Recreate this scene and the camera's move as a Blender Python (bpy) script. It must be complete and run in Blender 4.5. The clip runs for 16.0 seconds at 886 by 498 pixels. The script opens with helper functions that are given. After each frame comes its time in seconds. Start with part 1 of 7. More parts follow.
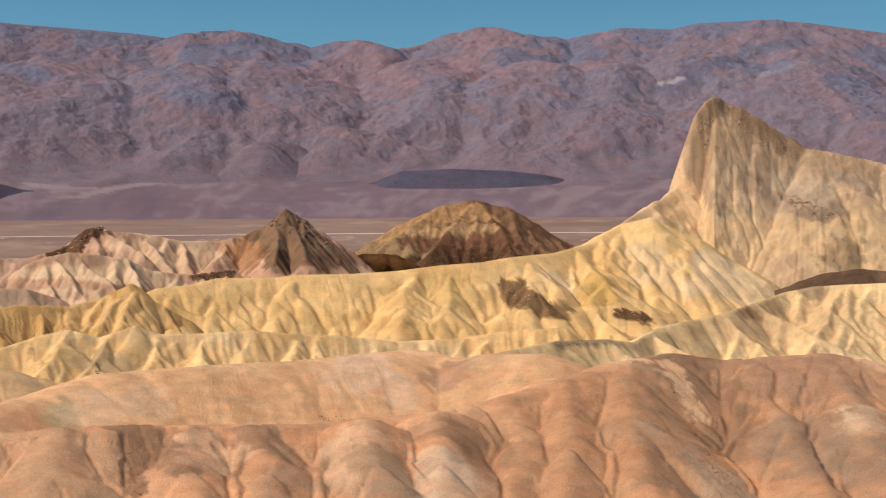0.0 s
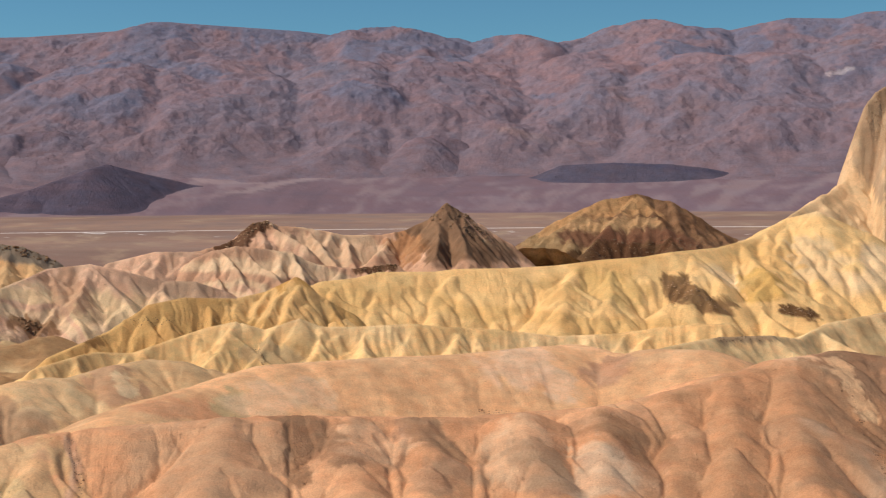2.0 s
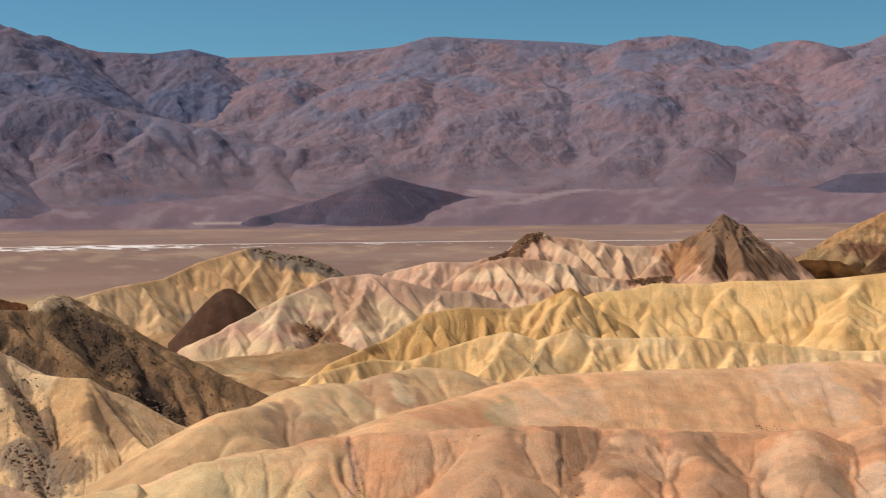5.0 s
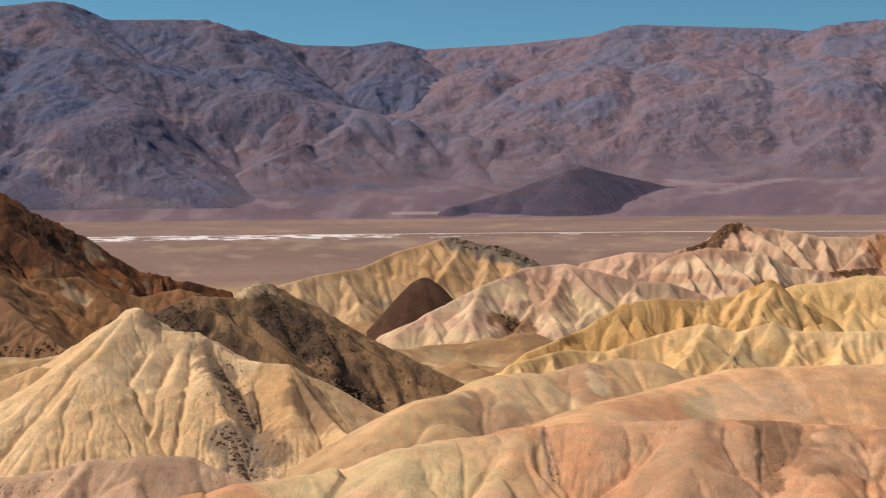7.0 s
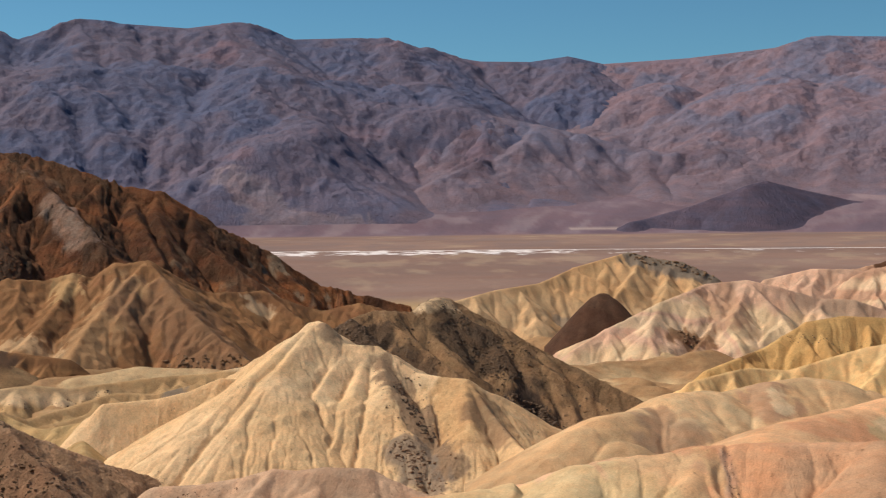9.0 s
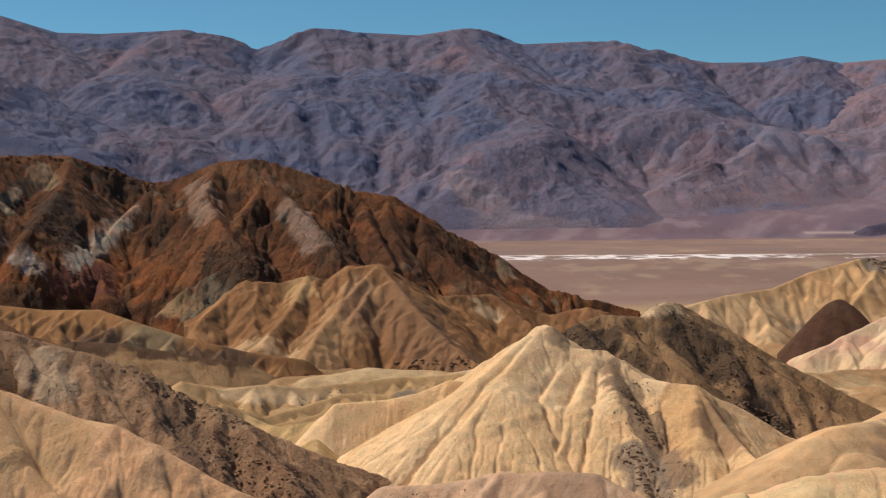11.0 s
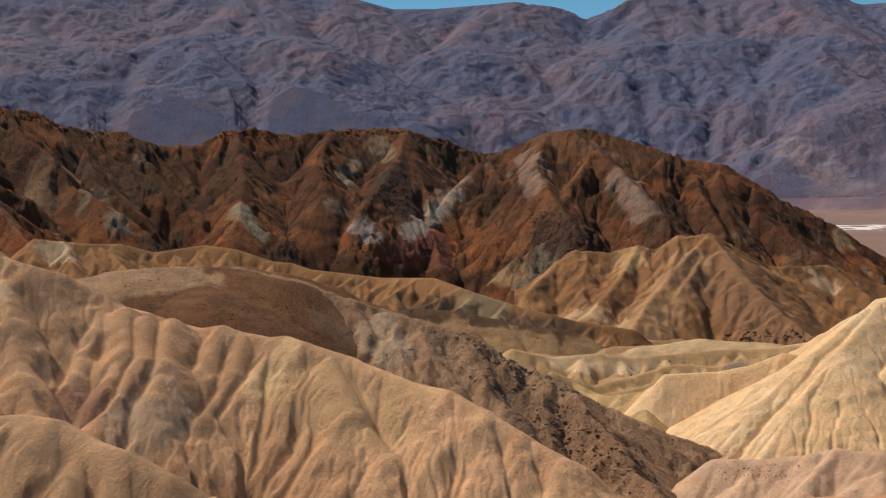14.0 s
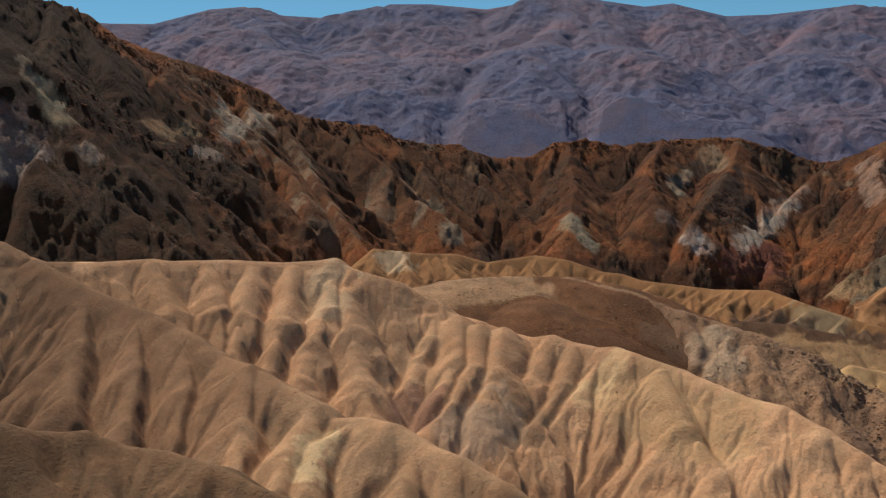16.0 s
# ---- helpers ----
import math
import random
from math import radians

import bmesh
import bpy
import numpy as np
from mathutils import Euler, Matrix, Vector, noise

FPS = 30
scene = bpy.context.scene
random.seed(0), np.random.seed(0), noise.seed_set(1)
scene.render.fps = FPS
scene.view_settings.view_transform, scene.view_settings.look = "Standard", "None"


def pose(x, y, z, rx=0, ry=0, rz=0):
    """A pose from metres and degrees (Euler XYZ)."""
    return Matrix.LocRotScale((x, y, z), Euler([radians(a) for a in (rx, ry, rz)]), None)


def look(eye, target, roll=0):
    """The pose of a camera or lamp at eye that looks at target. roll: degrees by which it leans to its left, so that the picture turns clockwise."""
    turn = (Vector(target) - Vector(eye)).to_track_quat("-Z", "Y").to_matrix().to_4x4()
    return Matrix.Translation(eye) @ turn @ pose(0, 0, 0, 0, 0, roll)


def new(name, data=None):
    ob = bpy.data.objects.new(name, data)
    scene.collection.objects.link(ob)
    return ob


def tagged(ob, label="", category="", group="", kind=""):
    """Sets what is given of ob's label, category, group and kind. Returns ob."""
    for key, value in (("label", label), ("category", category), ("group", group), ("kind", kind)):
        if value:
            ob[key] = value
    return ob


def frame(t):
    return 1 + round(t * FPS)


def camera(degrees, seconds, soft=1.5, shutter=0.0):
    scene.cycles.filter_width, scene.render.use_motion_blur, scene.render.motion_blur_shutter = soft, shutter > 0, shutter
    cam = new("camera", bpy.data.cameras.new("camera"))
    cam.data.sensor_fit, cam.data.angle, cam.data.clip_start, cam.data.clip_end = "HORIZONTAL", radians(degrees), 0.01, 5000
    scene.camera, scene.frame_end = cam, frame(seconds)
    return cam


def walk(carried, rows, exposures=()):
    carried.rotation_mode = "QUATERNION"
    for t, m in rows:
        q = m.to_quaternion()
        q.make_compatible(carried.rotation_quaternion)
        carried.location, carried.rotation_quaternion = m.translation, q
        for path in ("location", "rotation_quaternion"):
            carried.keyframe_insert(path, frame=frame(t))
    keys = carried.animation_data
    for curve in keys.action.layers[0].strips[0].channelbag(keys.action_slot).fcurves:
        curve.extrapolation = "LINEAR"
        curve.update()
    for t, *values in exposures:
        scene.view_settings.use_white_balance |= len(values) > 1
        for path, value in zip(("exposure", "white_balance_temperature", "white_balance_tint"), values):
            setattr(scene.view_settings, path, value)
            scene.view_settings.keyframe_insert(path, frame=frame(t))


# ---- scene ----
# Camera on a tripod at the viewpoint, panning left
EYE = 55.0
cam = camera(34.46, 16.0, soft=1.15)
# seconds, heading (left of +y), pitch, roll in degrees
ROWS = [
    (0.0, 0.00, -2.00, 0.30),
    (0.5, 1.52, -2.05, 0.37),
    (1.0, 3.31, -2.08, 0.36),
    (1.5, 4.80, -2.14, 0.30),
    (2.0, 6.43, -2.19, 0.44),
    (2.5, 7.77, -1.95, 0.46),
    (3.0, 9.80, -1.75, 0.63),
    (3.5, 11.65, -1.65, 0.69),
    (6.0, 21.20, -1.78, 0.60),
    (6.5, 23.10, -1.86, 0.66),
    (7.0, 25.22, -1.98, 0.58),
    (7.5, 27.03, -2.00, 0.77),
    (8.0, 29.13, -1.89, 0.80),
    (8.5, 30.62, -1.62, 0.71),
    (11.0, 41.47, -1.03, 0.66),
    (11.5, 43.60, -1.49, 0.76),
    (12.0, 46.00, -1.77, 0.70),
    (12.5, 47.98, -1.76, 0.86),
    (13.0, 50.17, -1.86, 0.91),
    (13.5, 51.98, -1.93, 0.91),
    (14.0, 54.61, -2.06, 0.96),
    (14.5, 57.17, -2.08, 1.20),
    (15.0, 60.37, -2.20, 1.07),
    (15.5, 63.89, -2.02, 1.12),
    (16.0, 67.80, -1.40, 1.08),
]
walk(cam, [(t, pose(0, 0, EYE, 90 + pitch, roll, yaw)) for t, yaw, pitch, roll in ROWS])

# ---- light ----
SUN_AZ, SUN_EL = 100.0, 50.0
world = bpy.data.worlds.new("desert_sky")
scene.world = world
world.use_nodes = True
wn = world.node_tree.nodes
wn.clear()
sky = wn.new("ShaderNodeTexSky")
sky.sky_type = "NISHITA"
sky.sun_disc = False
sky.sun_elevation = radians(SUN_EL)
sky.sun_rotation = radians(-SUN_AZ)
sky.altitude = 1500
sky.air_density, sky.dust_density, sky.ozone_density = 1.0, 0.0, 3.0
bg = wn.new("ShaderNodeBackground")
bg.inputs["Strength"].default_value = 0.07
wo = wn.new("ShaderNodeOutputWorld")
clear = wn.new("ShaderNodeMix")
clear.data_type, clear.blend_type = "RGBA", "MULTIPLY"
clear.inputs[0].default_value = 1.0
clear.inputs[7].default_value = (0.62, 1.0, 1.06, 1)
world.node_tree.links.new(sky.outputs[0], clear.inputs[6])
world.node_tree.links.new(clear.outputs[2], bg.inputs[0])
world.node_tree.links.new(bg.outputs[0], wo.inputs[0])
sun_data = bpy.data.lights.new("sun", "SUN")
sun_data.energy, sun_data.angle, sun_data.color = 4.8, radians(0.53), (1.0, 0.888, 0.77)
sun = new("sun", sun_data)
a, e = radians(SUN_AZ), radians(SUN_EL)
sun.matrix_world = look((-300 * math.sin(a) * math.cos(e), 300 * math.cos(a) * math.cos(e), 300 * math.sin(e)), (0, 0, 0))
scene.view_settings.exposure = 0.0


# ---- noise and terrain helpers ----
def lattice(ix, iy, seed):
    h = (ix.astype(np.int64) * 374761393 + iy.astype(np.int64) * 668265263 + seed * 1442695041) & 0x7FFFFFFF
    h = ((h ^ (h >> 13)) * 1274126177) & 0x7FFFFFFF
    return ((h ^ (h >> 16)) & 0xFFFF) / 32767.5 - 1.0


def vnoise(x, y, seed):
    """Smooth value noise, about -1 to 1."""
    ix, iy = np.floor(x), np.floor(y)
    fx, fy = x - ix, y - iy
    fx, fy = fx * fx * fx * (fx * (fx * 6 - 15) + 10), fy * fy * fy * (fy * (fy * 6 - 15) + 10)
    a = lattice(ix, iy, seed) * (1 - fx) + lattice(ix + 1, iy, seed) * fx
    b = lattice(ix, iy + 1, seed) * (1 - fx) + lattice(ix + 1, iy + 1, seed) * fx
    return a * (1 - fy) + b * fy


def fbm(x, y, size, seed, octaves=4, gain=0.5):
    total, amp, norm = 0.0, 1.0, 0.0
    for o in range(octaves):
        c, s = math.cos(1.1 * o), math.sin(1.1 * o)
        total = total + amp * vnoise((c * x - s * y) / size + 17.3 * o, (s * x + c * y) / size - 9.1 * o, seed + o)
        norm += amp
        amp *= gain
        size *= 0.5
    return total / norm


def smooth(a, b, v):
    t = np.clip((v - a) / (b - a), 0, 1)
    return t * t * (3 - 2 * t)


def blend(c0, c1, f):
    return c0 + (np.asarray(c1) - c0) * f[..., None]


class Terrain:
    """A patch of ground on a fan-shaped grid about the viewpoint, raised along ridges."""

    def __init__(self, az0, az1, r0, r1, da, dr, seed, crest=None):
        mid = min(crest, r1) if crest else r1
        self.az = np.radians(np.linspace(az0, az1, int((az1 - az0) / da) + 2))
        self.r = np.linspace(r0, mid, int((mid - r0) / dr) + 2)
        if mid < r1:
            self.r = np.concatenate([self.r, np.linspace(mid, r1, int((r1 - mid) / (5 * dr)) + 2)[1:]])
        self.na, self.nr = len(self.az), len(self.r)
        self.x = -np.sin(self.az)[:, None] * self.r[None, :]
        self.y = np.cos(self.az)[:, None] * self.r[None, :]
        shape = self.x.shape
        self.z, self.second = np.full(shape, -60.0), np.full(shape, -60.0)
        self.along, self.off, self.who = np.zeros(shape), np.zeros(shape), np.zeros(shape, np.int32)
        self.seed, self.count = seed, 0
        self.wx = self.wy = 0.0

    def warp(self, size, amount):
        self.wx = amount * fbm(self.x, self.y, size, self.seed + 50, 3)
        self.wy = amount * fbm(self.x, self.y, size, self.seed + 60, 3)

    def ridge(self, pts, slope, width, floor=-4.0, main=False):
        """Raises the ground along a crest line to its heights, falling off to both sides. Keeps for each
        place how far along and how far off its own crest it lies, and the next best crest's height."""
        self.count += 1
        s = 13.7 * self.count
        shear = 0.0 if main else 0.45
        for (x0, y0, z0), (x1, y1, z1) in zip(pts, pts[1:]):
            dx, dy = x1 - x0, y1 - y0
            length = math.hypot(dx, dy) + 1e-6
            reach = (max(z0, z1) - floor) / slope + width
            az, rr = np.arctan2([-x0, -x1], [y0, y1]), np.hypot([x0, x1], [y0, y1])
            pad = reach / max(rr.min() - 0.5 * reach, 20.0)
            i0, i1 = np.searchsorted(self.az, (az.min() - pad, az.max() + pad))
            j0, j1 = np.searchsorted(self.r, (rr.min() - reach, rr.max() + reach))
            if i1 > i0 and j1 > j0:
                w = np.s_[i0:i1, j0:j1]
                px, py = self.x[w], self.y[w]
                if not main and np.ndim(self.wx):
                    px, py = px + self.wx[w], py + self.wy[w]
                t = np.clip(((px - x0) * dx + (py - y0) * dy) / (length * length), 0, 1)
                d = np.hypot(px - x0 - t * dx, py - y0 - t * dy)
                h = z0 + t * (z1 - z0) - slope * (np.sqrt(d * d + width * width) - width)
                z, second, who = self.z[w], self.second[w], self.who[w]
                win, own = h > z, who == self.count
                second[:] = np.where(own, second, np.maximum(second, np.where(win, z, h)))
                self.along[w] = np.where(win, s + t * length - shear * d, self.along[w])
                self.off[w] = np.where(win, d, self.off[w])
                who[win] = self.count
                z[:] = np.where(win, h, z)
            s += length

    def face(self, pts, dip, steep):
        """A plane rock face that falls from a crest line towards the viewpoint and breaks off steeply at its ends and back."""
        for (x0, y0, z0), (x1, y1, z1) in zip(pts, pts[1:]):
            dx, dy = x1 - x0, y1 - y0
            length = math.hypot(dx, dy)
            u = ((self.x - x0) * dx + (self.y - y0) * dy) / length
            d = ((self.x - x0) * dy - (self.y - y0) * dx) / length * math.copysign(1, y0 * dx - x0 * dy)
            t = np.clip(u / length, 0, 1)
            h = z0 + t * (z1 - z0) - np.where(d > 0, dip * d, -steep * d) - steep * np.abs(u - t * length)
            win = h > self.z
            self.z = np.where(win, h, self.z)
            self.off = np.where(win, np.abs(d), self.off)
            self.along = np.where(win, u, self.along)

    def ribs(self, size, amount, grow, stretch=13.0, keep=0.5):
        """Gullies that run down from every crest, with rounded ribs between them."""
        fade = smooth(0, keep * amount, self.z - self.second) * smooth(0, grow, self.off)
        s = self.along + 0.35 * size * fbm(self.x, self.y, size * 1.5, self.seed + 21, 2)
        n = np.abs(vnoise(s / size, self.off / (size * stretch) + 0.37 * self.who, self.seed + 23))
        self.z -= amount * fade * (1 - np.minimum(1, n * 1.9)) ** 1.15

    def spurs(self, pts, gap, slope, width, run, drop, rng, floor=-4.0, twigs=2, sides=(-1, 1), twist=18, skew=0):
        """Side ridges that branch off a crest and run downhill, each with side ridges of its own."""
        for (x0, y0, z0), (x1, y1, z1) in zip(pts, pts[1:]):
            length = math.hypot(x1 - x0, y1 - y0)
            n = max(1, int(length / gap + rng.random()))
            for k in range(n):
                t = (k + rng.random()) / n
                for side in sides:
                    a = math.atan2(y1 - y0, x1 - x0) + side * radians(90 + skew + rng.uniform(-twist, twist))
                    self.spur(x0 + t * (x1 - x0), y0 + t * (y1 - y0), z0 + t * (z1 - z0) - 0.2 * width, a, slope, width,
                              run * rng.uniform(0.55, 1.15), drop * rng.uniform(0.85, 1.15), rng, floor, twigs)

    def spur(self, x, y, z, a, slope, width, run, drop, rng, floor, twigs):
        pts, n = [(x, y, z)], 6
        for k in range(n):
            a += radians(rng.uniform(-13, 13))
            x, y = x + math.cos(a) * run / n, y + math.sin(a) * run / n
            z -= drop * run / n * rng.uniform(0.75, 1.25)
            pts.append((x, y, z))
            if z < floor:
                break
            if twigs and k < n - 1:
                for side in (-1, 1):
                    if rng.random() < 0.75:
                        self.spur(x, y, z - 0.15 * width, a + side * radians(rng.uniform(38, 62)), slope, width * 0.6,
                                  run * rng.uniform(0.22, 0.4), drop * 1.12, rng, floor, twigs - 1)
        self.ridge(pts, slope, width, floor)

    def erode(self, amount, talus=1.15, soft=2, rounds=5, floor=-0.5):
        """Wears the slopes as running water does: channels cut in by the area that drains through them, their sides fall back
        to a steepest slope, and the ribs left between them are rounded."""
        na, nr, z = self.na, self.nr, self.z
        wide = (self.r * (self.az[1] - self.az[0]))[None, :] * np.ones((na, 1))
        deep = np.gradient(self.r)[None, :] * np.ones((na, 1))
        slant = np.hypot(wide, deep)
        ids = np.arange(na * nr).reshape(na, nr)
        steps = [(i, j, slant if i and j else wide if i else deep) for i in (-1, 0, 1) for j in (-1, 0, 1) if i or j]
        base = np.broadcast_to(floor, z.shape)
        for k in range(rounds):
            edge = np.pad(z, 1, mode="edge")
            best, to, far = np.zeros_like(z), ids.copy(), np.ones_like(z)
            for i, j, d in steps:
                fall = (z - edge[1 + i:1 + i + na, 1 + j:1 + j + nr]) / d
                w = fall > best
                best[w], far[w] = fall[w], d[w]
                to[w] = (ids + i * nr + j)[w]
            order = np.argsort(-z, axis=None, kind="stable")
            down, area = to.ravel().tolist(), (wide * deep).ravel().tolist()
            for i in order.tolist():
                if down[i] != i:
                    area[down[i]] += area[i]
            cut = amount / rounds * np.maximum(np.sqrt(np.array(area)).reshape(na, nr) - 1.6 * slant, 0) / far
            cut[z <= base + 0.3] = 0
            cut, flat = cut.ravel().tolist(), z.ravel().tolist()
            for i in order[::-1].tolist():
                f = cut[i]
                flat[i] = (flat[i] + f * flat[down[i]]) / (1 + f)
            z = np.array(flat).reshape(na, nr)
            for again in range(3):
                edge = np.pad(z, 1, mode="edge")
                for i, j, d in steps:
                    z = np.minimum(z, edge[1 + i:1 + i + na, 1 + j:1 + j + nr] + talus * d)
        for k in range(soft):
            edge = np.pad(z, 1, mode="edge")
            near = 0.25 * (edge[:-2, 1:-1] + edge[2:, 1:-1] + edge[1:-1, :-2] + edge[1:-1, 2:])
            z = z + 0.5 * (near - z) * smooth(0, 1.5 * deep, self.off)
        self.z = z

    def settle(self, pts):
        """Lays points onto the slope, along the line of sight from the viewpoint."""
        out = []
        for x, y, z in pts:
            r = math.hypot(x, y)
            a = math.atan2(-x, y)
            i = int(np.clip(np.searchsorted(self.az, a), 0, self.na - 1))
            hit = np.nonzero(self.z[i] >= EYE + (z - EYE) / r * self.r)[0]
            q = self.r[hit[0]] if len(hit) else r
            out.append((x * q / r, y * q / r, EYE + (z - EYE) * q / r))
        return out

    def rough(self, size, amount, octaves=4):
        self.z += amount * fbm(self.x, self.y, size, self.seed + 5, octaves)

    def crags(self, size, amount, octaves=3):
        """Broken ground: sharp edges and hollows."""
        n = np.abs(fbm(self.x, self.y, size, self.seed + 13, octaves, 0.55))
        self.z += amount * (0.4 - 1.8 * n)

    def ledges(self, size, amount, patch, level):
        """Patches of broken dark rock standing out of the slope."""
        n = fbm(self.x + self.z, self.y - self.z, patch, self.seed + 31, 5, 0.6)
        mask = smooth(level, level + 0.14, n)
        jag = fbm(self.x, self.y, size, self.seed + 33, 4, 0.65)
        self.z += amount * mask * (0.3 + 2.2 * np.abs(jag))
        return mask

    def mesh(self, name, colour, material, floor=-3.0):
        keep = self.z > floor
        cell = keep[:-1, :-1] | keep[1:, :-1] | keep[:-1, 1:] | keep[1:, 1:]
        ids = np.arange(self.na * self.nr).reshape(self.na, self.nr)
        quads = np.stack([ids[:-1, :-1], ids[:-1, 1:], ids[1:, 1:], ids[1:, :-1]], -1)[cell]
        used = np.unique(quads)
        back = np.zeros(self.na * self.nr, np.int64)
        back[used] = np.arange(len(used))
        quads = back[quads]
        co = np.stack([self.x.ravel(), self.y.ravel(), np.maximum(self.z.ravel(), floor - 2)], -1)[used]
        base = np.array([co[:, 0].mean(), co[:, 1].mean(), 0.0])
        me = bpy.data.meshes.new(name)
        me.vertices.add(len(used))
        me.vertices.foreach_set("co", (co - base).ravel())
        me.loops.add(quads.size)
        me.loops.foreach_set("vertex_index", quads.ravel())
        me.polygons.add(len(quads))
        me.polygons.foreach_set("loop_start", np.arange(0, quads.size, 4))
        me.polygons.foreach_set("loop_total", np.full(len(quads), 4))
        me.update(calc_edges=True)
        me.polygons.foreach_set("use_smooth", np.ones(len(quads), bool))
        rgb = colour(self).reshape(-1, 3)[used]
        at = me.attributes.new("tint", "FLOAT_COLOR", "POINT")
        at.data.foreach_set("color", np.concatenate([np.clip(rgb, 0.01, 0.9), np.ones((len(used), 1))], 1).astype(np.float32).ravel())
        flow = me.attributes.new("flow", "FLOAT_VECTOR", "POINT")
        lay = np.stack([self.along.ravel(), self.off.ravel(), 3.7 * self.who.ravel()], -1)[used] if self.along.shape == self.x.shape else co * 0.0
        flow.data.foreach_set("vector", lay.astype(np.float32).ravel())
        me.materials.append(material)
        ob = new(name, me)
        ob.location = base
        return ob


# ---- materials ----
def rock(name, grain, pits, bump, spread=0.22, rough=0.95, ripple=0.0, clods=0.0, rill=0.0, rill_tone=0.16, rill_depth=0.6, hue=0.03):
    """Bare desert ground: the colour of its beds, broken up by grains, clods and thin bedding ripples."""
    m = bpy.data.materials.new(name)
    m.use_nodes = True
    nt = m.node_tree
    n, l = nt.nodes, nt.links
    p = n["Principled BSDF"]
    p.inputs["Roughness"].default_value = rough
    p.inputs["Specular IOR Level"].default_value = 0.12
    tint = n.new("ShaderNodeAttribute")
    tint.attribute_name = "tint"
    co = n.new("ShaderNodeTexCoord")

    def noise_node(size, detail, roughness, stretch=None):
        t = n.new("ShaderNodeTexNoise")
        t.inputs["Scale"].default_value, t.inputs["Detail"].default_value, t.inputs["Roughness"].default_value = 1 / size, detail, roughness
        if stretch:
            sc = n.new("ShaderNodeVectorMath")
            sc.operation = "MULTIPLY"
            sc.inputs[1].default_value = stretch
            l.new(co.outputs["Object"], sc.inputs[0])
            l.new(sc.outputs[0], t.inputs["Vector"])
        else:
            l.new(co.outputs["Object"], t.inputs["Vector"])
        return t

    def math_node(op, x, y, clamp=False):
        k = n.new("ShaderNodeMath")
        k.operation, k.use_clamp = op, clamp
        for i, v in enumerate((x, y)):
            if isinstance(v, (int, float)):
                k.inputs[i].default_value = v
            else:
                l.new(v, k.inputs[i])
        return k.outputs[0]

    fine, broad = noise_node(grain, 5, 0.7), noise_node(pits, 6, 0.6)
    total = math_node("ADD", fine.outputs["Fac"], broad.outputs["Fac"])
    height = fine.outputs["Fac"]
    if ripple:
        thin = noise_node(grain * 8, 4, 0.6, (0.3, 0.3, 3.0))
        total = math_node("ADD", math_node("MULTIPLY", math_node("SUBTRACT", thin.outputs["Fac"], 0.5), ripple), total)
        height = math_node("ADD", math_node("MULTIPLY", thin.outputs["Fac"], 3 * ripple), height)
    span = n.new("ShaderNodeMapRange")
    span.inputs["From Min"].default_value, span.inputs["From Max"].default_value = 0.7, 1.3
    span.inputs["To Min"].default_value, span.inputs["To Max"].default_value = 1 - spread, 1 + spread
    l.new(total, span.inputs["Value"])
    value = span.outputs[0]
    if clods:
        lumps = noise_node(grain * 2.2, 4, 0.75)
        where = noise_node(pits * 1.7, 3, 0.5)
        level = math_node("ADD", 0.56, math_node("MULTIPLY", where.outputs["Fac"], 0.16))
        spot = math_node("MULTIPLY", math_node("SUBTRACT", lumps.outputs["Fac"], level), 14.0, True)
        value = math_node("MULTIPLY", value, math_node("SUBTRACT", 1.0, math_node("MULTIPLY", spot, clods)))
        height = math_node("ADD", math_node("MULTIPLY", spot, 1.5), height)
    under = None
    if rill:
        flow = n.new("ShaderNodeAttribute")
        flow.attribute_name = "flow"
        warp = n.new("ShaderNodeVectorMath")
        warp.operation = "MULTIPLY_ADD"
        warp.inputs[1].default_value = (2.2 * rill, 2.2 * rill, 0)
        l.new(noise_node(rill * 3, 3, 0.6).outputs["Color"], warp.inputs[0])
        l.new(flow.outputs["Vector"], warp.inputs[2])
        sq = n.new("ShaderNodeVectorMath")
        sq.operation = "MULTIPLY"
        sq.inputs[1].default_value = (1 / rill, 0.13 / rill, 1.0)
        l.new(warp.outputs[0], sq.inputs[0])
        cut = n.new("ShaderNodeTexNoise")
        cut.inputs["Scale"].default_value, cut.inputs["Detail"].default_value, cut.inputs["Roughness"].default_value = 1.0, 4, 0.6
        l.new(sq.outputs[0], cut.inputs["Vector"])
        crease = math_node("MULTIPLY", math_node("ABSOLUTE", math_node("SUBTRACT", cut.outputs["Fac"], 0.5), 0.0), 4.0, True)
        value = math_node("MULTIPLY", value, math_node("ADD", 1 - 0.5 * rill_tone, math_node("MULTIPLY", math_node("SUBTRACT", cut.outputs["Fac"], 0.35), 2.4 * rill_tone)))
        under = n.new("ShaderNodeBump")
        under.inputs["Strength"].default_value, under.inputs["Distance"].default_value = rill_depth, 0.4 * rill
        l.new(crease, under.inputs["Height"])
    mul = n.new("ShaderNodeVectorMath")
    mul.operation = "SCALE"
    # warmer and greyer patches
    drift = n.new("ShaderNodeMix")
    drift.data_type = "RGBA"
    drift.inputs[6].default_value, drift.inputs[7].default_value = (1 - hue, 1 + 0.3 * hue, 1 + hue, 1), (1 + hue, 1 - 0.3 * hue, 1 - hue, 1)
    patch = noise_node(pits * 1.3, 5, 0.65)
    l.new(math_node("MULTIPLY", math_node("SUBTRACT", patch.outputs["Fac"], 0.38), 4.2, True), drift.inputs[0])
    warm = n.new("ShaderNodeVectorMath")
    warm.operation = "MULTIPLY"
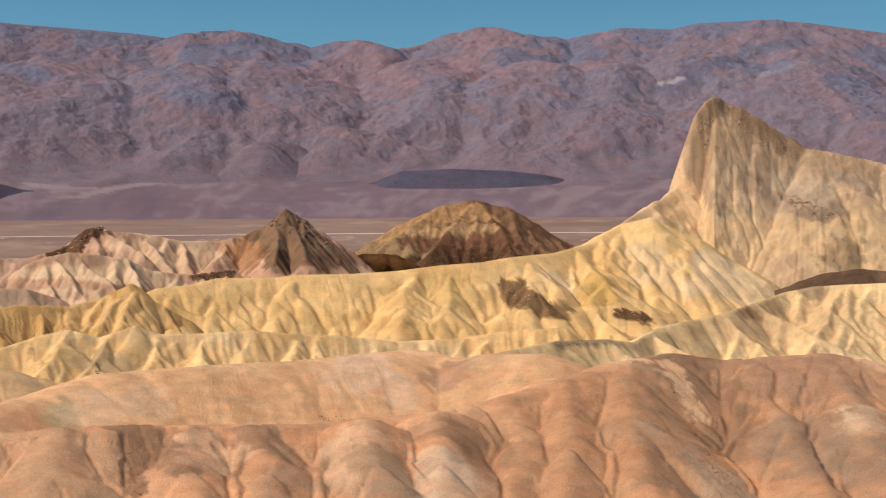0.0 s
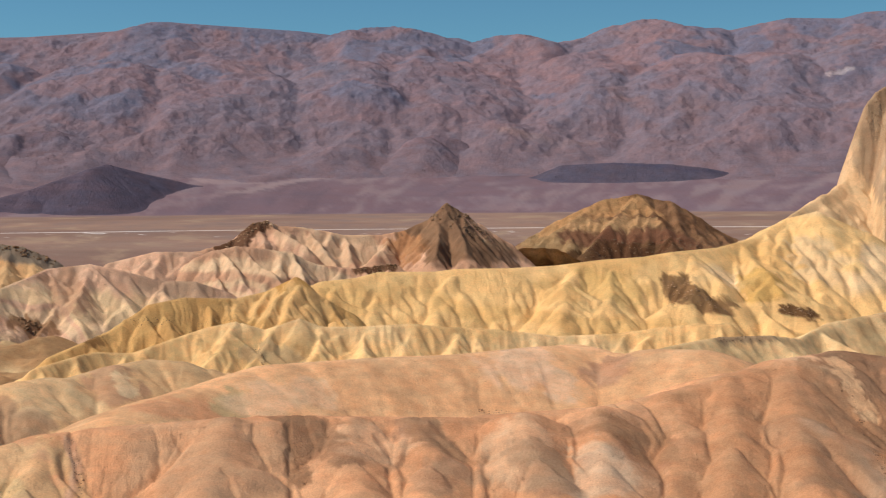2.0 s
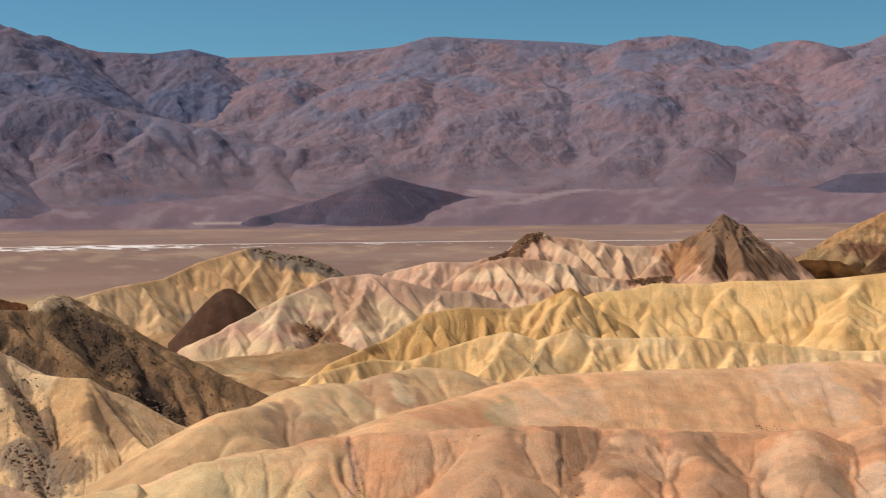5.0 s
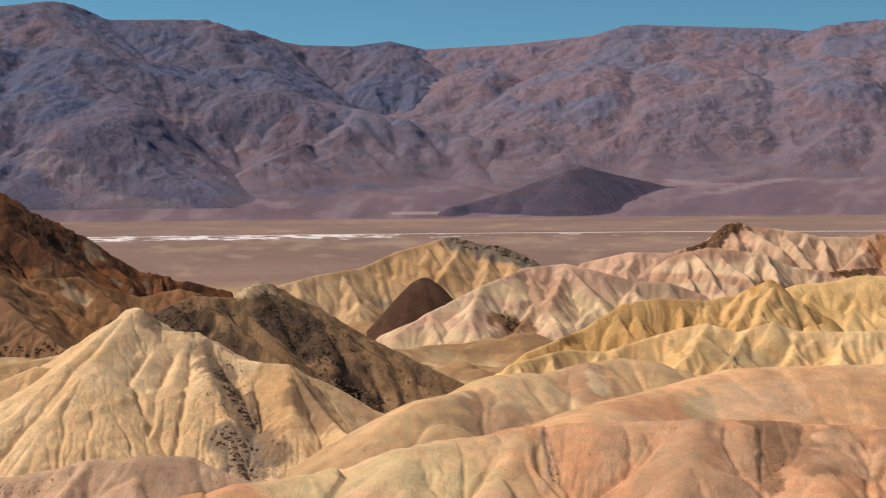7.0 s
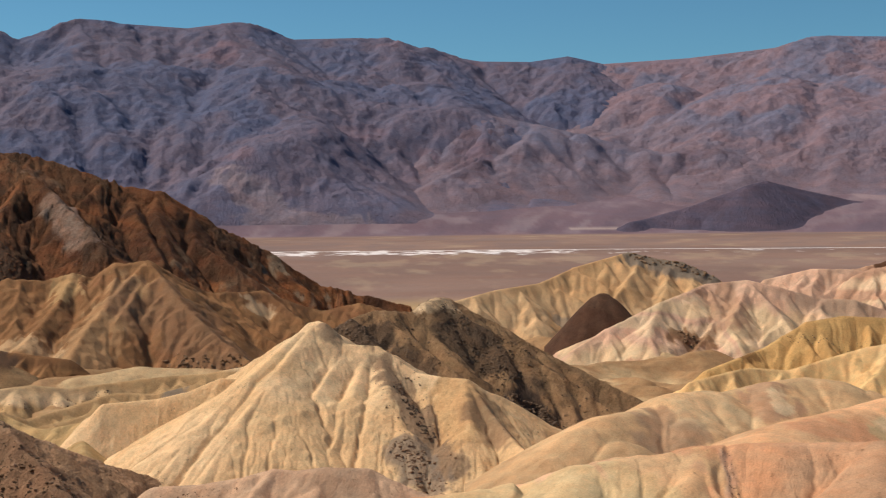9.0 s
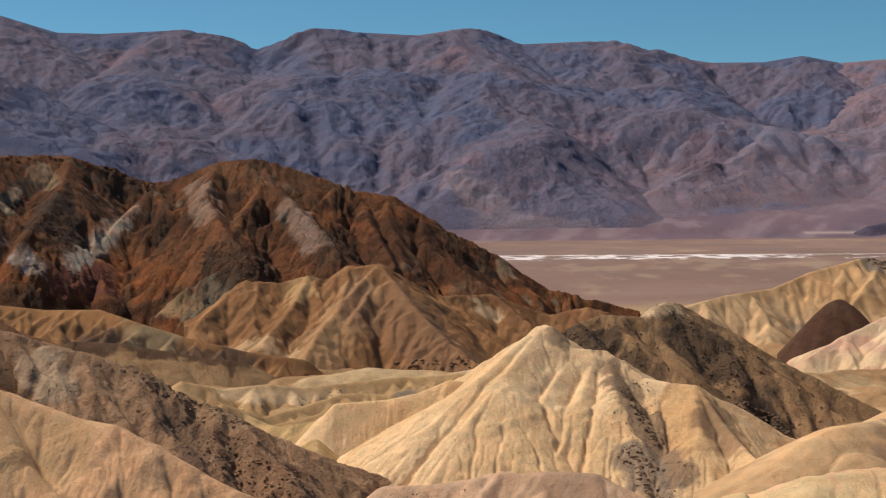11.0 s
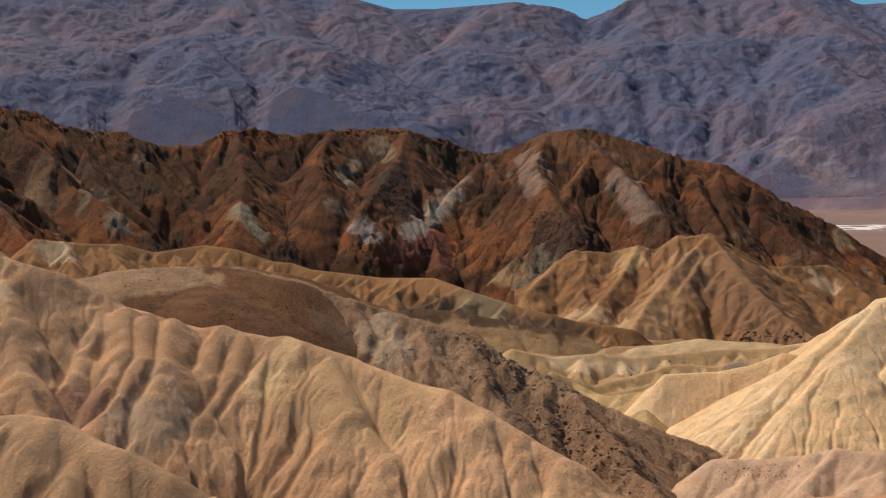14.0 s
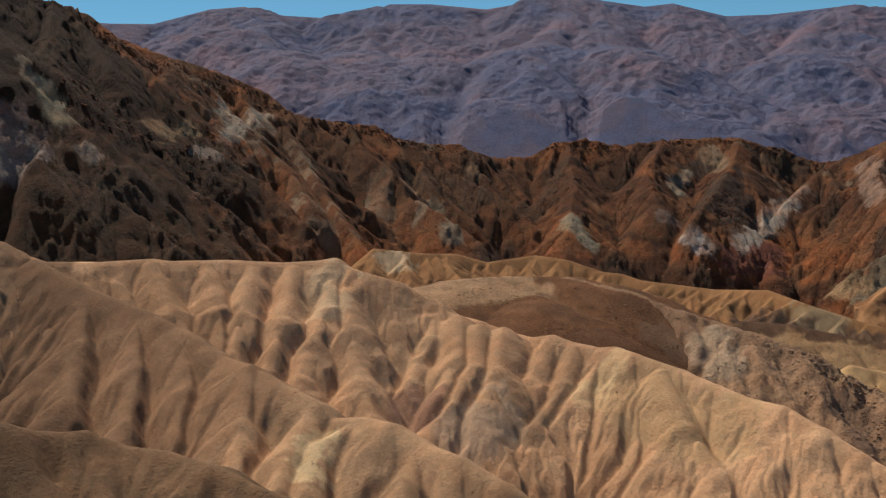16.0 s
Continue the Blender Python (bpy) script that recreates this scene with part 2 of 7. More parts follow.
    l.new(tint.outputs["Color"], warm.inputs[0])
    l.new(drift.outputs[2], warm.inputs[1])
    l.new(warm.outputs[0], mul.inputs[0])
    l.new(value, mul.inputs["Scale"])
    l.new(mul.outputs[0], p.inputs["Base Color"])
    bp = n.new("ShaderNodeBump")
    bp.inputs["Strength"].default_value, bp.inputs["Distance"].default_value = bump, grain
    l.new(height, bp.inputs["Height"])
    if under:
        l.new(under.outputs[0], bp.inputs["Normal"])
    l.new(bp.outputs[0], p.inputs["Normal"])
    return m


CLAY = rock("clay_mudstone", 0.4, 2.6, 0.6, 0.24, ripple=0.02, clods=0.4, rill=1.3, rill_tone=0.05, rill_depth=0.12)
SMOOTH_CLAY = rock("smooth_clay", 0.26, 2.6, 0.6, 0.24, ripple=0.12, clods=0.28, rill=1.1, rill_tone=0.07, rill_depth=0.15, hue=0.045)
FAR_CLAY = rock("clay_mudstone_far", 0.5, 5.0, 0.7, 0.2, ripple=0.05, clods=0.25, rill=2.2, rill_tone=0.1, rill_depth=0.2)
STONY = rock("stony_rubble", 0.45, 4.0, 1.4, 0.38, clods=0.75, rill=1.5, rill_tone=0.14, rill_depth=0.45)
FAR_STONY = rock("stony_slope_far", 1.0, 7.0, 1.4, 0.4, clods=0.75, rill=3.4, rill_tone=0.2, rill_depth=0.7, hue=0.09)
FAR_ROCK = rock("mountain_rock", 7.0, 40.0, 0.6, 0.22, clods=0.3, hue=0.06)
PLAIN = rock("valley_sediment", 6.0, 80.0, 0.1, 0.1)

# base colours of the beds
PINK, ORANGE, TAN = (0.62, 0.34, 0.19), (0.58, 0.28, 0.14), (0.47, 0.275, 0.14)
CREAM, PALE, ROSE = (0.68, 0.48, 0.28), (0.68, 0.47, 0.29), (0.62, 0.38, 0.25)
YELLOW, LEMON, GOLD = (0.72, 0.455, 0.20), (0.74, 0.51, 0.28), (0.60, 0.355, 0.135)
BROWN, RUST, UMBER = (0.085, 0.035, 0.015), (0.2, 0.066, 0.02), (0.24, 0.122, 0.058)
# far rock, with the blue and mauve of distant haze mixed into the colour
HAZE_MAUVE, HAZE_SLATE, HAZE_CLARET = (0.185, 0.153, 0.192), (0.158, 0.147, 0.2), (0.212, 0.15, 0.176)
SALT, ASH = (0.75, 0.68, 0.64), (0.45, 0.37, 0.29)


def beds(*shades, size=40, seed=3, dip=(0.1, 0.05, 1.0), thick=7.0, mix=0.5):
    """A colouring by tilted beds, bent by broad noise."""
    def paint(t):
        n = fbm(t.x, t.y, size, seed, 4)
        s = (dip[0] * t.x + dip[1] * t.y + dip[2] * t.z) / thick + 2.2 * n
        k = vnoise(s, s * 0 + 0.5, seed + 7) * mix + n * (1 - mix)
        k = np.clip(k * 0.8 + 0.5, 0, 0.999) * (len(shades) - 1)
        i = k.astype(int)
        c = np.array(shades)
        f = smooth(0.25, 0.75, k - i)
        return c[i] + (c[np.minimum(i + 1, len(shades) - 1)] - c[i]) * f[..., None]
    return paint


def stained_shadowed(base, stains_and_shadow, seed):
    """A colouring with stain, bands and streaks of other beds, or painted shade, laid over it: (line, radius, colour,
    strength).
    """
    def paint(t):
        c = base(t)
        for k, (line, radius, shade, strength) in enumerate(stains_and_shadow):
            if not line:
                continue
            q = np.array(line)
            if len(q) == 1:
                q = np.concatenate([q, q + 0.01])
            lo, hi = q.min(0) - 2 * radius, q.max(0) + 2 * radius
            w = (t.x > lo[0]) & (t.x < hi[0]) & (t.y > lo[1]) & (t.y < hi[1])
            if not w.any():
                continue
            p = np.stack([t.x[w], t.y[w], t.z[w]], -1)
            n = fbm(p[:, 0] + p[:, 2], p[:, 1] - p[:, 2], radius * 0.5, seed + k, 4, 0.6)
            m = fbm(p[:, 0] - p[:, 2], p[:, 1] + p[:, 2], radius * 1.3, seed + k + 40, 3, 0.6)
            p = p + np.stack([m, n * 0.5, -m], -1) * radius * 0.6
            d = np.full(len(p), 1e9)
            for a0, a1 in zip(q, q[1:]):
                v = a1 - a0
                u = np.clip(((p - a0) @ v) / (v @ v + 1e-9), 0, 1)
                d = np.minimum(d, np.linalg.norm(p - a0 - u[:, None] * v, axis=1))
            s = vnoise(t.along[w] / (0.16 * radius + 0.3), t.off[w] / (1.5 * radius + 3), seed + k + 70) if t.along.shape == t.x.shape else m
            f = smooth(1.12, 0.68, d / radius + 0.5 * n + 0.3 * s) * strength
            c[w] = c[w] + (np.array(shade) - c[w]) * f[:, None]
        return c
    return paint


SLOPES = {}


def hill(name, label, crests, colour, material, lines=(), stains_and_shadow=(), slope=0.76, width=1.2, gap=12, run=50, drop=0.5, twigs=0, seed=1,
         front=60, back=40, side=3.0, da=0.06, dr=0.5, rough=(5, 0.5), ribs=((6, 1.2, 5), (2.4, 0.45, 2)), warp=(8, 1.5), floor=-0.5,
         group="badland hills", twist=18, worn=(0.2, 1.0, 2), skew=0, swell=None, sides=(-1, 1), line_gap=9, line_slope=None, line_width=None, cliffs=(), crags=None, streaks=(7, 0.3), cliff_width=1.2, cliff_slope=2.2, face=None, ledges=None, veins=None, ledge_shade=(0.06, 0.036, 0.022)):
    """A hill raised along its crests and drawn-out side ridges, cut by gullies and coloured by its beds and by patches
    of painted shade.
    """
    pts = np.array([p for c in (*crests, *cliffs) for p in c])
    az, r = np.degrees(np.arctan2(-pts[:, 0], pts[:, 1])), np.hypot(pts[:, 0], pts[:, 1])
    t = Terrain(az.min() - side, az.max() + side, max(30, r.min() - front), r.max() + back, da, dr, seed, r.max() + 4)
    t.warp(*warp)
    rng = random.Random(seed)
    for c in crests:
        t.ridge(c, slope, width, floor, main=True)
        if gap:
            t.spurs(c, gap, slope, width * 0.7, run, drop, rng, floor, twigs, sides, twist, skew)
    for c in lines:
        t.ridge(c, line_slope or slope, line_width or width, floor, main=True)
        if line_gap:
            t.spurs(c, line_gap, line_slope or slope, width * 0.6, run * 0.4, drop * 1.1, rng, floor, max(0, twigs - 1), (-1, 1), twist)
    for c in cliffs:
        t.ridge(c, cliff_slope, cliff_width, floor, main=True)
    if face:
        t.face(*face)
    for rib in ribs:
        t.ribs(*rib)
    if swell:
        t.z += swell[1] * fbm(t.x, t.y, swell[0], seed + 3, 4) * smooth(0, swell[0], t.off)
    if rough:
        t.z += rough[1] * fbm(t.x, t.y, rough[0], seed + 5, 4) * smooth(0, rough[0], t.off)
    if worn:
        t.erode(*worn, floor=floor)
    if crags:
        t.crags(*crags)
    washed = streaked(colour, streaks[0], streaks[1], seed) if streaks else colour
    if veins:
        washed = veined(washed, *veins, seed)
    paint = stained_shadowed(washed, [(t.settle(line), *rest) for line, *rest in stains_and_shadow], seed)
    if ledges:
        mask = t.ledges(*ledges)
        bare = paint
        paint = lambda k: blend(bare(k), ledge_shade, 0.5 * mask)
    ob = t.mesh(name, paint, material, floor)
    SLOPES[ob] = t
    return tagged(ob, label, "hill", group)


def veined(base, size, shade, strength, seed):
    """Pale mineral veins in patches, drawn out down the slope."""
    def paint(t):
        c = base(t)
        s = t.along + 0.8 * size * fbm(t.x, t.y, 2 * size, seed + 91, 3)
        n = vnoise(s / size, t.off / (9 * size) + 0.9 * t.who, seed + 92) + 0.5 * fbm(t.x, t.y, 0.5 * size, seed + 93, 3)
        where = smooth(-0.1, 0.3, fbm(t.x, t.y, 8 * size, seed + 94, 3))
        return blend(c, shade, strength * where * smooth(0.5, 0.85, n))
    return paint


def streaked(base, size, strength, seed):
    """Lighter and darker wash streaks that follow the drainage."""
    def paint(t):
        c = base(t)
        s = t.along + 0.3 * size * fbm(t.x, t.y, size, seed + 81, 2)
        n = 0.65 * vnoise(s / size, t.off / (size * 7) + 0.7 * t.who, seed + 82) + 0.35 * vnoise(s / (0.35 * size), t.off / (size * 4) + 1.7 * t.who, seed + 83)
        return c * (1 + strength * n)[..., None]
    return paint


# ---- ground: viewpoint knoll, badland floor and valley, one sheet to the horizon ----
def valley(rr):
    """Height of the valley floor, which rises a little towards the far side."""
    return 16.0 * smooth(930, 3000, rr) + 0.17 * np.maximum(rr - 3000, 0) * smooth(3000, 3200, rr)


def build_ground():
    az = np.radians(np.concatenate([np.linspace(-180, -30, 40), np.linspace(-28, 98, 900), np.linspace(100, 180, 24)]))
    r = np.concatenate([np.linspace(0, 60, 25), np.linspace(64, 900, 60), np.geomspace(905, 4950, 260)])
    t = Terrain(0, 1, 0, 1, 1, 1, 4)
    t.na, t.nr, t.az, t.r = len(az), len(r), az, r
    t.x, t.y = -np.sin(az)[:, None] * r, np.cos(az)[:, None] * r
    rr = np.hypot(t.x, t.y)
    t.z = 53.4 - 0.62 * np.maximum(rr - 2.0, 0)
    low = 2.0 * (1 - smooth(500, 950, rr)) + 2.5 * fbm(t.x, t.y, 60, 5) * (1 - smooth(700, 1000, rr))
    t.z = np.maximum(t.z, low + valley(rr))

    def colour(t):
        c = beds(TAN, (0.44, 0.29, 0.14), (0.36, 0.22, 0.11), size=45, seed=8)(t)
        n = fbm(t.x, t.y, 300, 21, 4)
        flat = blend(np.broadcast_to((0.215, 0.135, 0.105), c.shape), (0.265, 0.17, 0.13), smooth(-0.3, 0.4, n))
        # level streaks of silt and brush on the flat
        streak = fbm(np.degrees(np.arctan2(-t.x, t.y)) * 6, rr / 22, 9, 31, 4, 0.6)
        flat = blend(flat, (0.21, 0.145, 0.125), smooth(0.0, 0.45, streak) * 0.7 * smooth(1500, 1900, rr))
        flat = blend(flat, (0.42, 0.31, 0.20), smooth(0.15, 0.6, -streak) * 0.35)
        # salt pans
        az = np.degrees(np.arctan2(-t.x, t.y))
        pan = fbm(az * 14, rr / 4, 8, 41, 4, 0.6)
        mid = 1900 + 4 * (az - 30)
        salt = smooth(0.05, 0.3, pan + 0.62 * smooth(130, 30, np.abs(rr - mid)) * smooth(24, 32, az) * smooth(60, 54, az) - 0.55 * smooth(40, 260, np.abs(rr - mid)) - 0.35)
        line = smooth(10, 4, np.abs(rr - 1990 - 25 * vnoise(az / 5, az * 0, 3))) * smooth(-20, -10, az)
        flat = blend(flat, SALT, np.maximum(salt, line))
        fan = blend(np.broadcast_to((0.165, 0.11, 0.13), c.shape), (0.235, 0.17, 0.185), 0.7 * smooth(-0.05, 0.5, fbm(az * 9 + rr / 60, rr / 9, 8, 61, 5, 0.6)))
        # braided channels that spread down the fans
        braid = fbm(az * 7 + rr * 0.03, rr / 40, 10, 63, 4, 0.6)
        fan = blend(fan, (0.25, 0.19, 0.2), 0.6 * smooth(0.12, 0.4, braid))
        fan = blend(fan, (0.125, 0.088, 0.108), 0.6 * smooth(0.12, 0.4, -braid))
        flat = blend(flat, fan, smooth(2900, 3060, rr + 60 * n))
        return blend(c, flat, smooth(850, 1000, rr))
    washes = [([(-584.8, 3581.1, 132.6), (-662.2, 3466.4, 105.9), (-761.5, 3301.8, 82.1), (-831.0, 3167.6, 62.7)], 22, (0.27, 0.2, 0.205), 0.8), ([(-1118.4, 3668.8, 182.1), (-1153.1, 3606.1, 151.6), (-1091.6, 3482.8, 126.5), (-921.5, 3292.9, 87.3), (-818.5, 3311.9, 86.0)], 24, (0.27, 0.2, 0.21), 0.8), ([(-622.0, 3596.9, 126.5), (-695.0, 3413.4, 98.2), (-796.2, 3274.6, 78.9)], 18, (0.26, 0.19, 0.195), 0.7),
              ([(-2335.1, 2712.5, 151.4), (-2352.2, 2671.8, 124.0), (-2200.8, 2573.7, 81.7), (-1973.8, 2508.0, 48.3)], 40, (0.26, 0.2, 0.215), 0.7), ([(-1929.4, 2718.1, 78.6), (-1807.4, 2742.7, 64.4), (-1664.1, 2704.2, 44.4)], 25, (0.25, 0.19, 0.205), 0.6), ([(-933.5, 3302.9, 89.5), (-738.0, 3424.0, 101.4), (-594.1, 3572.4, 125.2)], 16, (0.25, 0.18, 0.185), 0.7), ([(370.0, 3954.2, 275.6), (529.1, 3862.8, 224.0), (599.3, 3824.3, 229.4)], 40, (0.24, 0.19, 0.205), 0.6),
              ([(-2332.2, 2718.4, 154.1), (-2372.5, 2656.6, 119.2), (-2093.4, 2600.8, 73.6), (-1937.6, 2611.1, 58.8)], 50, (0.25, 0.2, 0.22), 0.6), ([(-1415.7, 2765.9, 26.1), (-1304.9, 2819.2, 39.6), (-1247.6, 2872.4, 43.6)], 14, (0.42, 0.33, 0.29), 0.7)]
    return tagged(t.mesh("ground", stained_shadowed(colour, washes, 90), PLAIN, -50), "bare desert floor running out to a flat salt valley", "ground", kind="structure")


build_ground()

# ---- far range ----
SKYLINE = [(1605, 4439, 558), (1382, 4513, 571), (1251, 4551, 594), (1167, 4574, 610), (1030, 4606, 624), (820, 4648, 619), (749, 4660, 602), (586, 4683, 610), (403, 4703, 576), (367, 4706, 586), (274, 4712, 585), (154, 4717, 620), (108, 4719, 602), (33, 4720, 602), (-23, 4720, 569), (-184, 4716, 534), (-292, 4711, 575), (-421, 4701, 542), (-503, 4693, 569), (-476, 4696, 568), (-568, 4686, 566), (-687, 4670, 609), (-788, 4654, 567), (-916, 4630, 583), (-989, 4615, 592), (-1418, 4502, 618), (-1558, 4455, 585), (-1812, 4358, 561), (-2070, 4242, 549)]
SKYLINE_SOUTH = [(-2070, 4242, 549), (-2148, 4203, 573), (-2075, 4239, 553), (-2165, 4194, 577), (-2272, 4137, 561), (-2417, 4054, 565), (-2528, 3986, 589), (-2621, 3925, 627), (-2743, 3841, 646), (-2920, 3709, 641), (-3019, 3628, 677), (-3074, 3582, 695), (-3182, 3486, 675), (-3397, 3277, 692), (-3538, 3124, 623), (-3580, 3076, 631), (-3718, 2908, 690), (-3856, 2722, 675), (-3935, 2606, 676), (-4027, 2462, 725), (-4072, 2386, 718), (-4196, 2162, 764), (-4309, 1927, 725), (-4381, 1757, 746), (-4428, 1635, 748), (-4468, 1520, 699), (-4537, 1300, 714), (-4571, 1177, 743), (-4597, 1071, 734), (-4635, 894, 686), (-4659, 754, 686), (-4690, 530, 704), (-4719, 96, 710), (-4705, -370, 658)]


def build_range(name, label, crests, paint, seed, az0, az1, r0, r1, slope, drop, gap, run, da=0.065, dr=5.5, lines=(), stains_and_shadow=(), cut=1.0, width=8, swell=(300, 60), worn=(0.55, 0.85, 1), relief=0.28, rocky=6.0, apron=0.85, reach=100):
    rng = random.Random(seed)
    t = Terrain(az0, az1, r0, r1, da, dr, seed)
    t.warp(220, 70)
    for c in crests:
        t.ridge(c, slope, width, 0, main=True)
        if gap:
            t.spurs(c, gap, slope, 2.5 * width, run, drop, rng, 0, 0, twist=42)
    for c in lines:
        t.ridge(c, slope, 130, 0)
    rise = valley(np.hypot(t.x, t.y))
    plain = t.z.copy()
    away = smooth(0, swell[0], t.off)
    t.z += swell[1] * fbm(t.x, t.y, swell[0], seed + 3, 5, 0.45) * away * smooth(0, 80, t.z - rise)
    t.z = np.minimum(t.z, rise - 6 + 0.5 * (t.r - r0))
    t.z = np.maximum(t.z, rise - 6)
    t.z += 3 * cut * fbm(t.x, t.y, 40, seed + 5, 3) * smooth(0, 40, t.off) * smooth(0, 40, t.z - rise)
    t.erode(*worn, rounds=6, floor=rise)
    t.z = plain + relief * (t.z - plain) * smooth(0, 80, plain - rise)
    foot = 24 * min(1, max(cut, 0.12))
    eased = rise - 0.8 * foot + foot * np.logaddexp(0, (t.z - rise) / foot)
    t.z = eased + (t.z - eased) * smooth(0, 6 * foot, t.z - rise)
    t.z += rocky * cut * (0.4 - 1.8 * np.abs(fbm(t.x, t.y, 60, seed + 13, 5, 0.6))) * smooth(0, 60, t.z - rise) * smooth(0, 50, t.off)
    t.z = np.minimum(t.z, rise - 6 + 0.5 * (t.r - r0))
    rock_shade = stained_shadowed(paint, [(t.settle(line), *rest) for line, *rest in stains_and_shadow], seed)
    # gravel of the fans reaches up over the foot of the slopes
    gravel = 1 - smooth(15, reach, t.z - rise + 40 * fbm(t.x, t.y, 140, seed + 6, 4))
    ob = t.mesh(name, lambda k: blend(rock_shade(k), (0.19, 0.137, 0.158), apron * gravel), FAR_ROCK, 0)
    return tagged(ob, label, "mountain", kind="structure")


# the haze of distance is put into the base colours of these ranges
build_range("mountain_range", "distant reddish desert mountain range across the valley, tinted mauve by haze", [SKYLINE],
            beds(HAZE_MAUVE, HAZE_SLATE, HAZE_CLARET, HAZE_MAUVE, (0.21, 0.145, 0.16), size=230, seed=5, thick=90, mix=0.2), 11, -22, 34, 3350, 4850, 0.46, 0.4, 0, 620, relief=0.11, swell=(300, 40), rocky=8.5, reach=190,
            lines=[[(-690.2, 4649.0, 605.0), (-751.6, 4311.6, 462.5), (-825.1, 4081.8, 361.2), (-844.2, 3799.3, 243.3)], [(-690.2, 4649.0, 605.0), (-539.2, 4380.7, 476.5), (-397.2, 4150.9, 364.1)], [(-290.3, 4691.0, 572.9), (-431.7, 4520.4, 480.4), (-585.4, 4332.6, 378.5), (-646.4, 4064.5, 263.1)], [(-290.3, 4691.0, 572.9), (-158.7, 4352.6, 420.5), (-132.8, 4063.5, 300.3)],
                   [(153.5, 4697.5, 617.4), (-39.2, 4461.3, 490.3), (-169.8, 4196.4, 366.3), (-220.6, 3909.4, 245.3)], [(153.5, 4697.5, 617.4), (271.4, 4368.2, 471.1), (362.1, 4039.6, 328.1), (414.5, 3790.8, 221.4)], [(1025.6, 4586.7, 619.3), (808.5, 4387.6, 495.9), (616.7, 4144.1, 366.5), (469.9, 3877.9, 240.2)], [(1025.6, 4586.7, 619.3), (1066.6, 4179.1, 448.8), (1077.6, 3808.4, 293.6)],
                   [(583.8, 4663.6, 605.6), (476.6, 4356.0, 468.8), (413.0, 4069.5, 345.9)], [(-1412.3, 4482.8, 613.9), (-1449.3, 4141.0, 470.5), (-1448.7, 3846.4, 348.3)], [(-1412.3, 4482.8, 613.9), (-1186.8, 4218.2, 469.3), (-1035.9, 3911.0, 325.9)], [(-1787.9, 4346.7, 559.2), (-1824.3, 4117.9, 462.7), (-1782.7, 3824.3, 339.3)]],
            stains_and_shadow=[([(649, 4251, 374), (746, 4235, 423), (906, 4203, 485), (1047, 4171, 505)], 45, (0.13, 0.125, 0.175), 0.7), ([(649, 4251, 391), (706, 4242, 407)], 14, (0.36, 0.3, 0.31), 0.8), ([(827, 4220, 404), (1063, 4167, 448)], 40, (0.215, 0.19, 0.22), 0.7), ([(-273, 3991, 234), (-132, 3998, 186), (-37, 4000, 194)], 22, (0.29, 0.2, 0.19), 0.7), ([(-241, 4293, 517), (-141, 4298, 382), (-376, 4284, 433)], 70, (0.25, 0.158, 0.17), 0.6), ([(131, 4298, 549), (63, 4300, 432), (283, 4291, 464), (434, 4278, 445)], 80, (0.255, 0.16, 0.172), 0.6), ([(-1133, 4148, 529), (-1036, 4173, 410), (-1230, 4120, 495)], 80, (0.25, 0.16, 0.172), 0.5), ([(-920, 4201, 493), (-787, 4227, 424)], 50, (0.15, 0.14, 0.185), 0.6), ([(-283, 3990, 234), (-160, 3997, 208)], 18, (0.28, 0.2, 0.19), 0.6)])
# bluer still: more haze painted into the rock colours
build_range("south_range", "distant desert mountain range with bare ridges, tinted blue-grey by haze", [SKYLINE_SOUTH],
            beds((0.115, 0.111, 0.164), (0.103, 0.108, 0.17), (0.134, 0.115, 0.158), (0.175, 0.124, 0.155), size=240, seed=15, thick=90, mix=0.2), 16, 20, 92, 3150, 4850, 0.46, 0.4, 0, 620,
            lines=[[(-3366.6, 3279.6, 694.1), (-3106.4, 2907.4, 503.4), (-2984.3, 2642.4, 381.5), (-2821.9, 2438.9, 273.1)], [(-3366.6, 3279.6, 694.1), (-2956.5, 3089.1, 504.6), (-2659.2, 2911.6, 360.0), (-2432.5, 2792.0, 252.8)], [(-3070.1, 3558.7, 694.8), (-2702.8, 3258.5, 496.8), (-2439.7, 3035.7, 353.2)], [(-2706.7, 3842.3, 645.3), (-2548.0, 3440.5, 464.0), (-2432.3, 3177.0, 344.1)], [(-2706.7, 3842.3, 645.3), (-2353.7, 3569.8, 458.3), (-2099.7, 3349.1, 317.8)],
                   [(-4409.0, 1628.2, 744.8), (-3985.3, 1380.4, 539.4), (-3740.8, 1212.0, 415.0)], [(-4409.0, 1628.2, 744.8), (-3914.4, 1584.6, 536.6), (-3531.6, 1476.0, 370.2)], [(-4178.0, 2152.7, 761.2), (-3746.9, 1854.1, 541.1), (-3452.8, 1606.1, 380.4)], [(-4178.0, 2152.7, 761.2), (-3594.0, 2029.7, 512.0), (-3216.0, 1947.7, 350.4)], [(-4551.4, 1172.4, 740.6), (-4083.6, 1116.7, 543.7), (-3777.7, 1110.5, 416.6)], [(-3702.1, 2895.6, 687.3), (-3424.1, 2552.3, 503.0), (-3231.2, 2276.7, 362.3)]], rocky=9.0, relief=0.36, apron=0.4, stains_and_shadow=[([(-2217, 2578, 153), (-2193, 2598, 107), (-2103, 2672, 59), (-1998, 2751, 37)], 45, (0.27, 0.215, 0.235), 0.8), ([(-2183, 2607, 140), (-2153, 2631, 93), (-2184, 2606, 61), (-2062, 2704, 25)], 35, (0.25, 0.2, 0.22), 0.7)])
